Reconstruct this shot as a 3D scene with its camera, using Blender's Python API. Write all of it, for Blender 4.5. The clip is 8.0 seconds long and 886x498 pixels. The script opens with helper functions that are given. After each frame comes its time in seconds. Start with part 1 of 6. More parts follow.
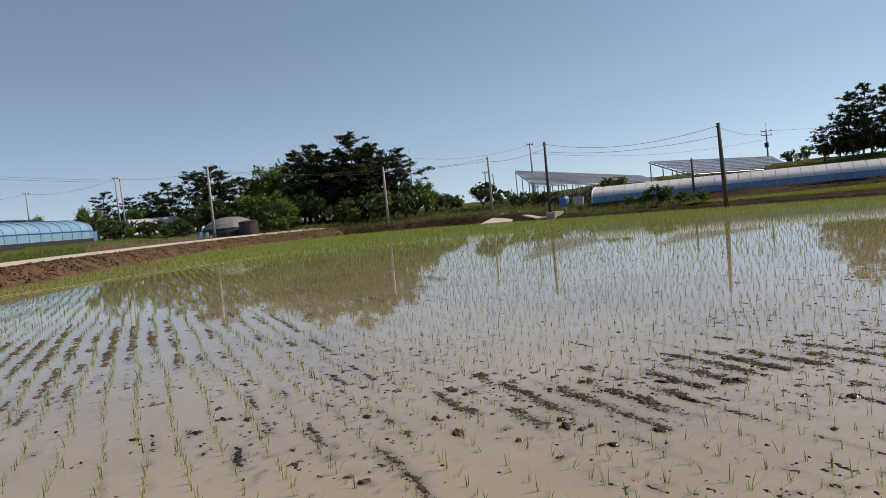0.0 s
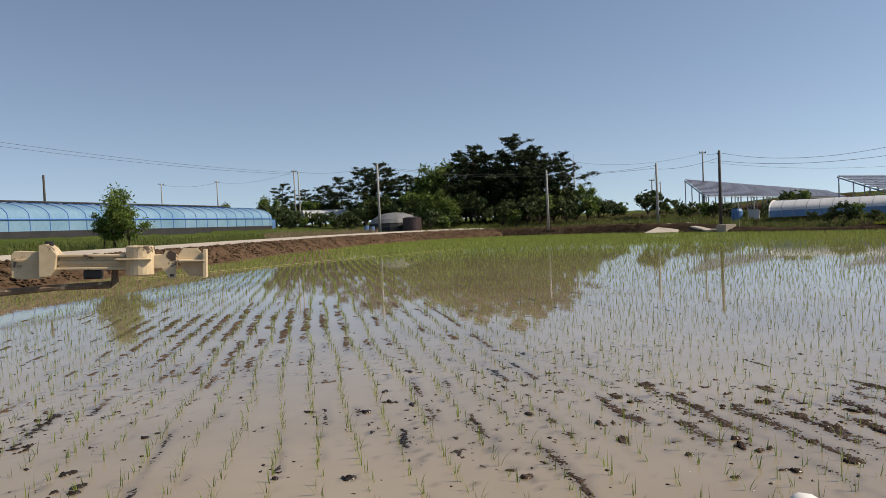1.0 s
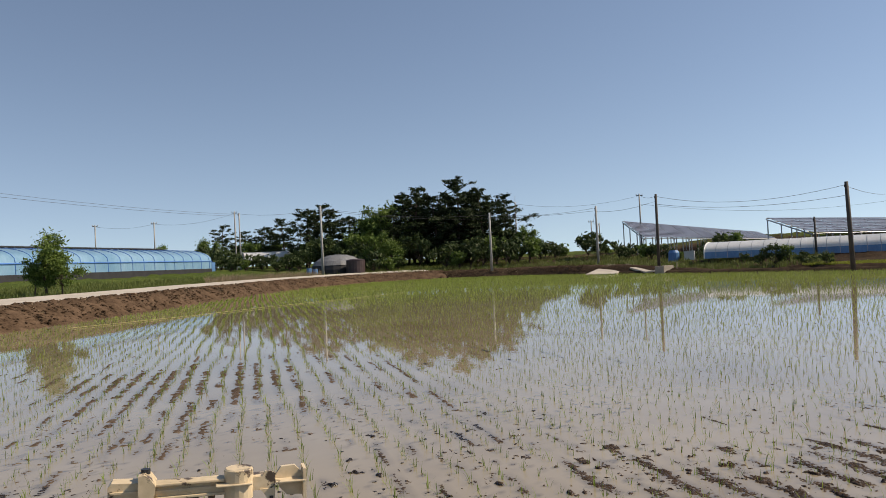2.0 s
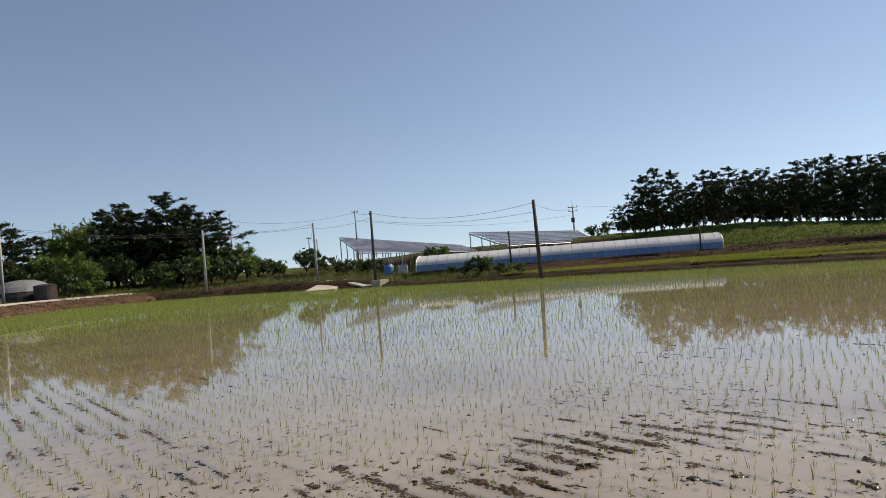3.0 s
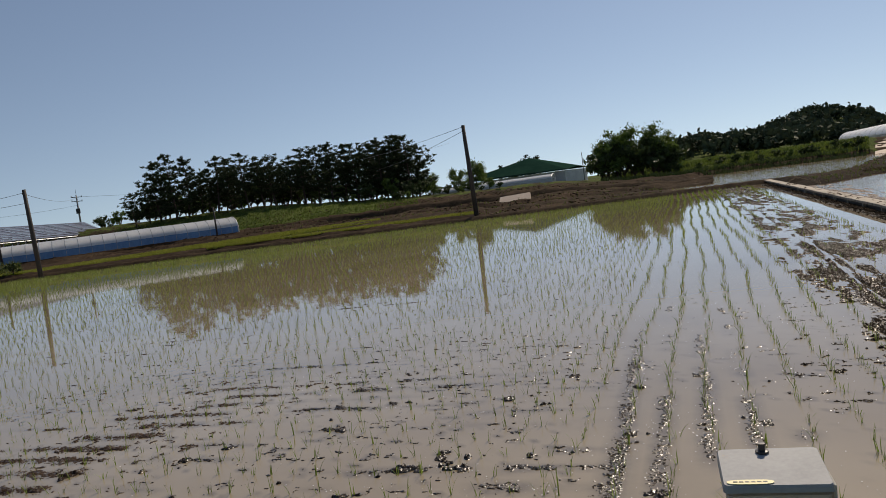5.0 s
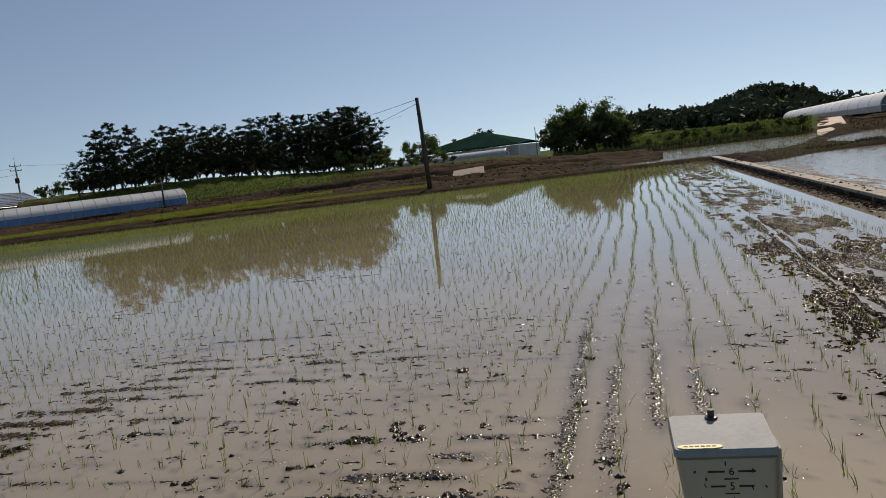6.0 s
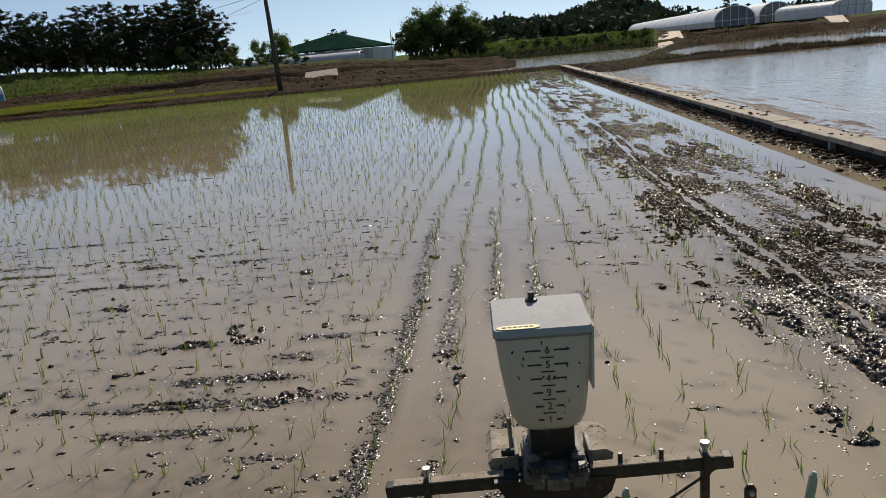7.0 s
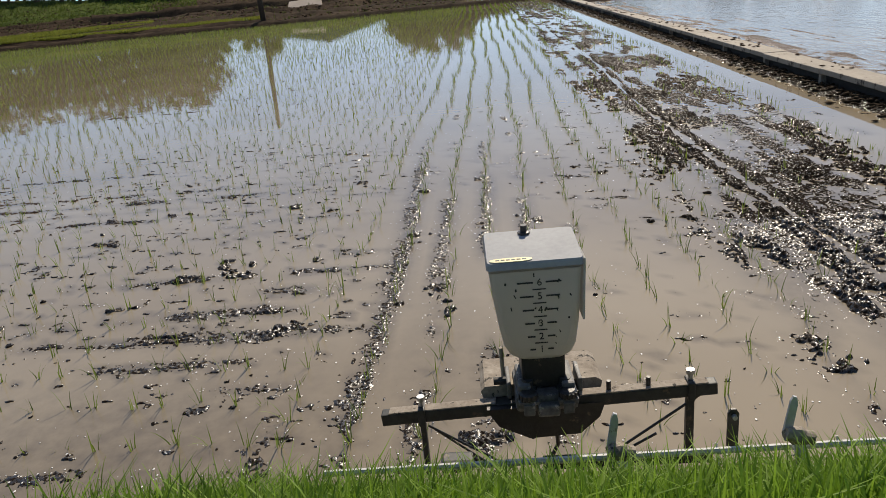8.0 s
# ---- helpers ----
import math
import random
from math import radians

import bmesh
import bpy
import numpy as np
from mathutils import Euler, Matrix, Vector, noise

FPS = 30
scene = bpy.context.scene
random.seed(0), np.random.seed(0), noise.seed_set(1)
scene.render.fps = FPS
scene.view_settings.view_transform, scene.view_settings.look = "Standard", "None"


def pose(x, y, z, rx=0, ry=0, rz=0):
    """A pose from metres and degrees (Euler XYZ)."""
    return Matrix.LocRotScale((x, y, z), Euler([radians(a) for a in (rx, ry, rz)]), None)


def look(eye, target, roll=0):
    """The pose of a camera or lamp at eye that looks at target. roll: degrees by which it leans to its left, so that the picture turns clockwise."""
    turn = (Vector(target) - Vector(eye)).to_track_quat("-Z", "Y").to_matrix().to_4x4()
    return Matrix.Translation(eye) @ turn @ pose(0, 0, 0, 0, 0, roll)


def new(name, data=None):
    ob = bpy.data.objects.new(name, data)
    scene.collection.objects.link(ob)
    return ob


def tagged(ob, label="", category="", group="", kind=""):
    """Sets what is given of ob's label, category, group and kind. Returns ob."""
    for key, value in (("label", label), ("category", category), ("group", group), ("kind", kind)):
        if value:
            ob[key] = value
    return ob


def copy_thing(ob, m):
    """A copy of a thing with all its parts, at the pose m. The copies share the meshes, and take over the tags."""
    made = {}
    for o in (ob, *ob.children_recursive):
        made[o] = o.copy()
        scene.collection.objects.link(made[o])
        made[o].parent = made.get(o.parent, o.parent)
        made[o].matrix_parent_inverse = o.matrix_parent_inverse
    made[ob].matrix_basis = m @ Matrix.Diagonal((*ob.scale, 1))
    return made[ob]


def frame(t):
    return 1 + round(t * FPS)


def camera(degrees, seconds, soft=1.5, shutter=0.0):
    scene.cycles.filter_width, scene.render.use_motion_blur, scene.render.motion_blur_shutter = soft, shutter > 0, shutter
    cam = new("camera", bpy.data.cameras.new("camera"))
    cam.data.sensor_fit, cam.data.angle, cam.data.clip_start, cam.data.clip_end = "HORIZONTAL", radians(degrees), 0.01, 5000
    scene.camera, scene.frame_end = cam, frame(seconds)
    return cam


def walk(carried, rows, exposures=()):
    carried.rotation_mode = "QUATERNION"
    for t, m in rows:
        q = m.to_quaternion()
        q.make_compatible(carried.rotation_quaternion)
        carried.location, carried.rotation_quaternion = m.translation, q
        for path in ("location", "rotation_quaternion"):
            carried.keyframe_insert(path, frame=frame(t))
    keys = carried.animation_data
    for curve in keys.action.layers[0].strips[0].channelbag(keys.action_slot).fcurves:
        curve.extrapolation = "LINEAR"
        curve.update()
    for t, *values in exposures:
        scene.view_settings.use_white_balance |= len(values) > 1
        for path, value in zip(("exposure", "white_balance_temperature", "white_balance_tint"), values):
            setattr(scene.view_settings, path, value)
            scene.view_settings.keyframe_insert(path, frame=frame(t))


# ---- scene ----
cam = camera(61.61, 8.0, soft=0.65)
PATH = [  # seconds, x, y, z, yaw, pitch, roll
    (0.0, 0.189, 0.082, 1.623, -22.15, -2.88, 5.54),
    (0.5, 0.128, 0.095, 1.596, -16.19, -2.44, 3.42),
    (1.0, 0.065, 0.102, 1.584, -9.91, -1.81, 2.48),
    (1.2, 0.066, 0.094, 1.585, -8.84, -1.32, 2.31),
    (2.3, -0.185, 0.160, 1.910, -19.14, 1.73, 3.33),
    (2.5, -0.174, 0.147, 1.921, -23.13, 1.81, 3.83),
    (3.0, -0.177, 0.198, 1.899, -35.90, 0.92, 4.57),
    (3.5, -0.256, 0.004, 1.921, -50.15, -0.45, 5.54),
    (4.0, -0.067, -0.065, 1.867, -63.76, -1.94, 6.55),
    (4.5, -0.001, -0.089, 1.827, -70.08, -3.39, 7.71),
    (4.7, -0.000, -0.088, 1.828, -71.10, -3.60, 7.75),
    (5.8, 0.025, -0.090, 1.828, -74.23, -5.98, 7.55),
    (6.0, 0.007, -0.071, 1.820, -75.54, -6.59, 7.10),
    (6.5, 0.016, -0.088, 1.796, -80.26, -9.98, 6.03),
    (7.0, 0.132, -0.139, 1.722, -86.48, -14.91, 5.23),
    (7.5, 0.129, -0.136, 1.725, -88.22, -17.20, 4.89),
    (8.0, 0.114, -0.125, 1.726, -87.44, -20.03, 5.14),
]
walk(cam, [(t, pose(x, y, z, 90 + pitch, roll, yaw)) for t, x, y, z, yaw, pitch, roll in PATH], exposures=[(0.0, 0.3, 7580, 13), (1.2, 0.3, 7580, 13), (2.5, 0.4, 7630, 13), (3.5, 0.2, 7680, 13), (4.5, -0.1, 7630, 13), (6.0, -0.2, 7580, 12), (6.5, -0.17, 7430, 12), (7.0, 0.0, 7380, 11), (7.5, 0.16, 7330, 11), (8.0, 0.18, 7330, 11)])

# ---- light ----
SUN_AZ, SUN_EL = 102.0, 43.0  # degrees clockwise from +y, and above the horizon
world = bpy.data.worlds.new("sky")
scene.world = world
world.use_nodes = True
wn = world.node_tree.nodes
sky = wn.new("ShaderNodeTexSky")
sky.sky_type = "NISHITA"
sky.sun_disc = False
sky.sun_elevation, sky.sun_rotation = radians(SUN_EL), radians(SUN_AZ)
sky.air_density, sky.dust_density, sky.ozone_density = 0.85, 0.10, 1.0
lift = wn.new("ShaderNodeMapping")          # hazy air: the low sky is as even as a few degrees above it
lift.inputs["Location"].default_value = (0, 0, 0.10)
coords = wn.new("ShaderNodeTexCoord")
world.node_tree.links.new(coords.outputs["Generated"], lift.inputs[0])
world.node_tree.links.new(lift.outputs[0], sky.inputs[0])
wn["Background"].inputs["Strength"].default_value = 0.110
world.node_tree.links.new(sky.outputs[0], wn["Background"].inputs["Color"])
sun_data = bpy.data.lights.new("sun", "SUN")
sun_data.energy, sun_data.angle, sun_data.color = 4.2, radians(0.53), (1.0, 0.94, 0.85)
sun = new("sun", sun_data)
sd = Vector((math.sin(radians(SUN_AZ)) * math.cos(radians(SUN_EL)), math.cos(radians(SUN_AZ)) * math.cos(radians(SUN_EL)), math.sin(radians(SUN_EL))))
sun.matrix_world = look(sd * 60, (0, 0, 0))

# ---- materials ----
def node_material(name, rough=0.8, metal=0.0, spec=0.5):
    m = bpy.data.materials.new(name)
    m.use_nodes = True
    b = m.node_tree.nodes["Principled BSDF"]
    b.inputs["Roughness"].default_value = rough
    b.inputs["Metallic"].default_value = metal
    b.inputs["Specular IOR Level"].default_value = spec
    return m, m.node_tree.nodes, m.node_tree.links, b


def noise_node(nodes, links, scale, detail=4.0, rough=0.6, coord="Object", stretch=None):
    tc = nodes.new("ShaderNodeTexCoord")
    n = nodes.new("ShaderNodeTexNoise")
    n.inputs["Scale"].default_value, n.inputs["Detail"].default_value, n.inputs["Roughness"].default_value = scale, detail, rough
    if stretch:
        mp = nodes.new("ShaderNodeMapping")
        mp.inputs["Scale"].default_value = stretch
        links.new(tc.outputs[coord], mp.inputs[0])
        links.new(mp.outputs[0], n.inputs["Vector"])
    else:
        links.new(tc.outputs[coord], n.inputs["Vector"])
    return n


def ramp_node(nodes, links, source, stops):
    r = nodes.new("ShaderNodeValToRGB")
    e = r.color_ramp.elements
    while len(e) < len(stops):
        e.new(0.5)
    for el, (p, c) in zip(e, stops):
        el.position, el.color = p, (*c, 1)
    links.new(source, r.inputs[0])
    return r


def bump_node(nodes, links, source, target, strength, distance):
    b = nodes.new("ShaderNodeBump")
    b.inputs["Strength"].default_value, b.inputs["Distance"].default_value = strength, distance
    links.new(source, b.inputs["Height"])
    links.new(b.outputs[0], target.inputs["Normal"])
    return b


def surface(name, dark, light, scale=3.0, fine=40.0, rough=0.8, metal=0.0, bump=0.3, dist=0.01, spec=0.5, vary=0.0, stretch=None, coord="Object", wear=None, wear_at=0.62):
    """Two scales of variation between two base colours, with bump; wear: a third colour in patches; vary: change by object."""
    m, nodes, links, b = node_material(name, rough, metal, spec)
    big = noise_node(nodes, links, scale, 5.0, 0.62, coord, stretch)
    small = noise_node(nodes, links, fine, 3.0, 0.6, coord, stretch)
    mix = nodes.new("ShaderNodeMath")
    mix.operation = "MULTIPLY_ADD"
    links.new(small.outputs[0], mix.inputs[0])
    mix.inputs[1].default_value = 0.4
    sc = nodes.new("ShaderNodeMath")
    sc.operation = "MULTIPLY"
    links.new(big.outputs[0], sc.inputs[0])
    sc.inputs[1].default_value = 0.65
    links.new(sc.outputs[0], mix.inputs[2])
    src = mix.outputs[0]
    if vary:
        oi = nodes.new("ShaderNodeObjectInfo")
        ad = nodes.new("ShaderNodeMath")
        ad.operation = "MULTIPLY_ADD"
        links.new(oi.outputs["Random"], ad.inputs[0])
        ad.inputs[1].default_value = vary
        links.new(src, ad.inputs[2])
        src = ad.outputs[0]
    stops = [(0.34, dark), (0.70 + vary, light)]
    r = ramp_node(nodes, links, src, stops)
    col = r.outputs[0]
    if wear:
        wnz = noise_node(nodes, links, scale * 2.3, 6.0, 0.7, coord, stretch)
        wr = ramp_node(nodes, links, wnz.outputs[0], [(wear_at, (0, 0, 0)), (wear_at + 0.05, (1, 1, 1))])
        mx = nodes.new("ShaderNodeMix")
        mx.data_type = "RGBA"
        links.new(wr.outputs[0], mx.inputs["Factor"])
        links.new(col, mx.inputs["A"])
        mx.inputs["B"].default_value = (*wear, 1)
        col = mx.outputs["Result"]
    links.new(col, b.inputs["Base Color"])
    if bump:
        bump_node(nodes, links, src, b, bump, dist)
    return m


def leaf_material(name, dark, light, trans=0.3, gloss=0.25):
    """Foliage: each small leaf differs a little, light passes through a part of it."""
    m, nodes, links, b = node_material(name, 0.55, 0.0, gloss)
    g = nodes.new("ShaderNodeNewGeometry")
    big = noise_node(nodes, links, 0.9, 2.0)
    ad = nodes.new("ShaderNodeMath")
    ad.operation = "MULTIPLY_ADD"
    links.new(g.outputs["Random Per Island"], ad.inputs[0])
    ad.inputs[1].default_value = 0.55
    sc = nodes.new("ShaderNodeMath")
    sc.operation = "MULTIPLY"
    links.new(big.outputs[0], sc.inputs[0])
    sc.inputs[1].default_value = 0.55
    links.new(sc.outputs[0], ad.inputs[2])
    r = ramp_node(nodes, links, ad.outputs[0], [(0.15, dark), (0.85, light)])
    links.new(r.outputs[0], b.inputs["Base Color"])
    t = nodes.new("ShaderNodeBsdfTranslucent")
    links.new(r.outputs[0], t.inputs["Color"])
    mx = nodes.new("ShaderNodeMixShader")
    mx.inputs[0].default_value = trans
    links.new(b.outputs[0], mx.inputs[1])
    links.new(t.outputs[0], mx.inputs[2])
    links.new(mx.outputs[0], nodes["Material Output"].inputs["Surface"])
    return m


def water_material():
    m, nodes, links, b = node_material("muddy_water", 0.02, 0.0, 0.5)
    b.inputs["IOR"].default_value = 1.60
    big = noise_node(nodes, links, 0.35, 4.0, 0.55, "Object")
    r = ramp_node(nodes, links, big.outputs[0], [(0.28, (0.236, 0.188, 0.126)), (0.45, (0.285, 0.232, 0.158)), (0.7, (0.338, 0.281, 0.197))])
    shoal = nodes.new("ShaderNodeAttribute")      # the dark bed shows where it nearly reaches the surface
    shoal.attribute_name = "shoal"
    smear = noise_node(nodes, links, 9.0, 4.0, 0.65, "Object")
    amount = nodes.new("ShaderNodeMath")
    amount.operation = "MULTIPLY"
    links.new(shoal.outputs["Fac"], amount.inputs[0])
    links.new(smear.outputs[0], amount.inputs[1])
    mx = nodes.new("ShaderNodeMix")
    mx.data_type = "RGBA"
    links.new(amount.outputs[0], mx.inputs["Factor"])
    links.new(r.outputs[0], mx.inputs["A"])
    mx.inputs["B"].default_value = (0.045, 0.034, 0.026, 1)
    links.new(mx.outputs["Result"], b.inputs["Base Color"])
    rip = noise_node(nodes, links, 5.0, 2.0, 0.5, "Object")
    bump_node(nodes, links, rip.outputs[0], b, 0.05, 0.012)
    return m


M_WATER = water_material()


def rippled_water():
    m = water_material()
    m.name = "rippled_water"
    nodes, links = m.node_tree.nodes, m.node_tree.links
    b = nodes["Principled BSDF"]
    b.inputs["Roughness"].default_value = 0.06
    b.inputs["IOR"].default_value = 1.33
    rip = noise_node(nodes, links, 1.6, 4.0, 0.6, "Object", (1.0, 2.6, 1.0))
    bump_node(nodes, links, rip.outputs[0], b, 0.36, 0.06)
    return m


M_RIPPLED = rippled_water()


def mud_material(name, dark, light, wet):
    """Wet mud: dark dull crumbs, with small wet facets among them."""
    m = surface(name, dark, light, 2.5, 120.0, 0.5, 0, 0.8, 0.008, 0.3)
    nodes, links = m.node_tree.nodes, m.node_tree.links
    n = noise_node(nodes, links, 60.0, 2.0, 0.5)
    r = ramp_node(nodes, links, n.outputs[0], [(wet - 0.05, (0.65, 0.65, 0.65)), (wet + 0.06, (0.27, 0.27, 0.27))])
    links.new(r.outputs[0], nodes["Principled BSDF"].inputs["Roughness"])
    g = ramp_node(nodes, links, n.outputs[0], [(wet - 0.05, (0.0, 0.0, 0.0)), (wet + 0.06, (0.8, 0.8, 0.8))])
    links.new(g.outputs[0], nodes["Principled BSDF"].inputs["Specular IOR Level"])
    return m


M_MUD = mud_material("wet_mud", (0.008, 0.006, 0.005), (0.038, 0.029, 0.023), 0.50)
M_MUD_BROWN = mud_material("reddish_mud", (0.016, 0.011, 0.008), (0.085, 0.060, 0.045), 0.57)
M_MUD_DULL = mud_material("drying_mud", (0.007, 0.006, 0.005), (0.034, 0.027, 0.022), 0.61)
M_MUD_PALE = mud_material("pale_brown_mud", (0.036, 0.025, 0.018), (0.140, 0.100, 0.073), 0.62)
M_MUD_STRAW = mud_material("straw_coloured_mud", (0.045, 0.034, 0.027), (0.185, 0.140, 0.114), 0.58)
# white of the foam, and of the sun glints painted on wet mud
M_FOAM_GLINT = surface("pale_foam", (0.62, 0.60, 0.56), (0.85, 0.84, 0.82), 9.0, 60.0, 0.25, bump=0.0)


def ground_material():
    """Bare brown earth, with weeds where their own noise and the mesh's attribute allow them."""
    m, nodes, links, b = node_material("earth_and_weeds", 0.95, 0.0, 0.03)
    big = noise_node(nodes, links, 0.18, 6.0, 0.65)
    fine = noise_node(nodes, links, 3.2, 6.0, 0.7)
    ad = nodes.new("ShaderNodeMath")
    ad.operation = "MULTIPLY_ADD"
    links.new(fine.outputs[0], ad.inputs[0])
    ad.inputs[1].default_value = 0.6
    sc = nodes.new("ShaderNodeMath")
    sc.operation = "MULTIPLY"
    links.new(big.outputs[0], sc.inputs[0])
    sc.inputs[1].default_value = 0.5
    links.new(sc.outputs[0], ad.inputs[2])
    earth = ramp_node(nodes, links, ad.outputs[0], [(0.38, (0.012, 0.008, 0.006)), (0.56, (0.046, 0.031, 0.020)), (0.78, (0.125, 0.088, 0.058))])
    wet = nodes.new("ShaderNodeAttribute")
    wet.attribute_name = "moist"
    damp = nodes.new("ShaderNodeMix")
    damp.data_type = "RGBA"
    links.new(wet.outputs["Fac"], damp.inputs["Factor"])
    links.new(earth.outputs[0], damp.inputs["A"])
    damp.inputs["B"].default_value = (0.014, 0.010, 0.007, 1)
    grass = ramp_node(nodes, links, ad.outputs[0], [(0.32, (0.020, 0.032, 0.010)), (0.55, (0.060, 0.085, 0.020)), (0.75, (0.13, 0.145, 0.045))])
    at = nodes.new("ShaderNodeAttribute")
    at.attribute_name = "weeds"
    mul = nodes.new("ShaderNodeMath")
    mul.operation = "ADD"
    links.new(at.outputs["Fac"], mul.inputs[0])
    wz = noise_node(nodes, links, 0.9, 5.0, 0.7)
    links.new(wz.outputs[0], mul.inputs[1])
    fac = ramp_node(nodes, links, mul.outputs[0], [(0.95, (0, 0, 0)), (1.1, (1, 1, 1))])
    fac.color_ramp.elements[0].position = 0.93
    fac.color_ramp.elements[1].position = 1.0
    dv = nodes.new("ShaderNodeMath")
    dv.operation = "MULTIPLY"
    links.new(mul.outputs[0], dv.inputs[0])
    dv.inputs[1].default_value = 0.9
    links.new(dv.outputs[0], fac.inputs[0])
    mx = nodes.new("ShaderNodeMix")
    mx.data_type = "RGBA"
    links.new(fac.outputs[0], mx.inputs["Factor"])
    links.new(damp.outputs["Result"], mx.inputs["A"])
    links.new(grass.outputs[0], mx.inputs["B"])
    links.new(mx.outputs["Result"], b.inputs["Base Color"])
    bump_node(nodes, links, ad.outputs[0], b, 1.0, 0.12)
    return m


M_GROUND = ground_material()
M_ROAD = surface("road_concrete", (0.33, 0.29, 0.24), (0.50, 0.45, 0.38), 0.6, 8.0, 0.85, 0, 0.3, 0.01)
M_CONC = surface("old_concrete", (0.22, 0.19, 0.155), (0.42, 0.37, 0.30), 1.6, 22.0, 0.88, 0, 0.5, 0.01, vary=0.12, wear=(0.09, 0.07, 0.055), wear_at=0.6)
# levee face: shade below the coping is put into this dark base colour
M_CONC_SHADE = surface("damp_concrete", (0.018, 0.015, 0.012), (0.055, 0.045, 0.036), 1.6, 22.0, 0.7, 0, 0.5, 0.01)
M_POLE = surface("pole_concrete", (0.22, 0.22, 0.21), (0.38, 0.38, 0.36), 1.5, 30.0, 0.8, 0, 0.2, 0.005)
M_POLE_DARK = surface("tarred_pole", (0.025, 0.022, 0.02), (0.07, 0.06, 0.05), 1.5, 30.0, 0.8, 0, 0.2, 0.005)
M_STEEL = surface("galvanised_steel", (0.30, 0.31, 0.32), (0.48, 0.49, 0.50), 3.0, 40.0, 0.42, 0.8, 0.1, 0.003)
M_STEEL_DARK = surface("dark_steel", (0.018, 0.020, 0.021), (0.060, 0.062, 0.060), 6.0, 60.0, 0.55, 0.3, 0.2, 0.002, wear=(0.11, 0.09, 0.068), wear_at=0.58)
M_WIRE = surface("wire", (0.04, 0.04, 0.045), (0.09, 0.09, 0.10), 3.0, 40.0, 0.5)
M_PINE = leaf_material("pine_needles", (0.012, 0.020, 0.010), (0.052, 0.070, 0.030), 0.12, 0.06)
M_BROAD = leaf_material("broad_leaves", (0.040, 0.075, 0.015), (0.155, 0.225, 0.048), 0.26)
M_FAR_LEAF = leaf_material("far_hazy_leaves", (0.034, 0.048, 0.030), (0.075, 0.098, 0.055), 0.08, 0.02)
M_DARKLEAF = leaf_material("dark_leaves", (0.022, 0.040, 0.014), (0.075, 0.105, 0.032), 0.22)
M_BARK = surface("bark", (0.030, 0.022, 0.017), (0.095, 0.068, 0.050), 4.0, 30.0, 0.95, 0, 0.8, 0.02, stretch=(3, 3, 0.6))
M_RICE = leaf_material("rice_blades", (0.062, 0.105, 0.014), (0.235, 0.315, 0.052), 0.38)
M_RICE_FAR = leaf_material("bright_rice_blades", (0.085, 0.138, 0.018), (0.255, 0.345, 0.058), 0.28)
M_RICE_LUSH = leaf_material("lush_rice_blades", (0.060, 0.135, 0.009), (0.270, 0.430, 0.048), 0.40)
M_LUSH = leaf_material("lush_grass", (0.045, 0.075, 0.014), (0.150, 0.200, 0.040), 0.40)
M_ARM = surface("grey_painted_steel", (0.16, 0.18, 0.20), (0.30, 0.32, 0.34), 12.0, 70.0, 0.45, 0.2, 0.2, 0.002, wear=(0.06, 0.05, 0.04), wear_at=0.6)
M_GRASS = leaf_material("weed_blades", (0.050, 0.075, 0.018), (0.185, 0.215, 0.060), 0.3)
M_NURSERY = leaf_material("nursery_blades", (0.165, 0.190, 0.026), (0.340, 0.355, 0.062), 0.3)
M_STRAW_DARK = leaf_material("dull_brown_weeds", (0.035, 0.030, 0.014), (0.12, 0.095, 0.045), 0.25)
M_STRAW = leaf_material("dry_straw", (0.16, 0.115, 0.065), (0.36, 0.28, 0.18), 0.25)


def film_material(name, dark, light, rough, trans):
    m = surface(name, dark, light, 0.35, 6.0, rough, 0, 0.15, 0.02, 0.5, stretch=(1, 1, 0.4))
    nodes, links = m.node_tree.nodes, m.node_tree.links
    b = nodes["Principled BSDF"]
    t = nodes.new("ShaderNodeBsdfTranslucent")
    t.inputs["Color"].default_value = (*light, 1)
    mx = nodes.new("ShaderNodeMixShader")
    mx.inputs[0].default_value = trans
    links.new(b.outputs[0], mx.inputs[1])
    links.new(t.outputs[0], mx.inputs[2])
    links.new(mx.outputs[0], nodes["Material Output"].inputs["Surface"])
    return m


M_FILM_BLUE = film_material("blue_greenhouse_film", (0.14, 0.30, 0.45), (0.30, 0.48, 0.62), 0.25, 0.25)
M_FILM_WHITE = film_material("white_greenhouse_film", (0.55, 0.57, 0.58), (0.80, 0.81, 0.81), 0.28, 0.3)
M_FILM_BRIGHT = film_material("bright_white_film", (0.84, 0.85, 0.86), (0.93, 0.93, 0.93), 0.4, 0.2)
M_FILM_GREY = film_material("grey_blue_film", (0.46, 0.53, 0.58), (0.68, 0.74, 0.77), 0.3, 0.3)
M_BANK = surface("bank_earth", (0.026, 0.016, 0.010), (0.140, 0.092, 0.060), 1.4, 9.0, 0.95, 0, 1.0, 0.05, 0.03)
M_BUND = surface("damp_bund_earth", (0.012, 0.009, 0.006), (0.075, 0.052, 0.034), 1.4, 9.0, 0.92, 0, 1.0, 0.05, 0.03)
M_GREY_FILM = film_material("grey_weathered_film", (0.07, 0.075, 0.08), (0.24, 0.245, 0.25), 0.5, 0.1)
M_MAROON = surface("dark_maroon_plastic", (0.022, 0.014, 0.014), (0.060, 0.035, 0.034), 1.5, 12.0, 0.5)
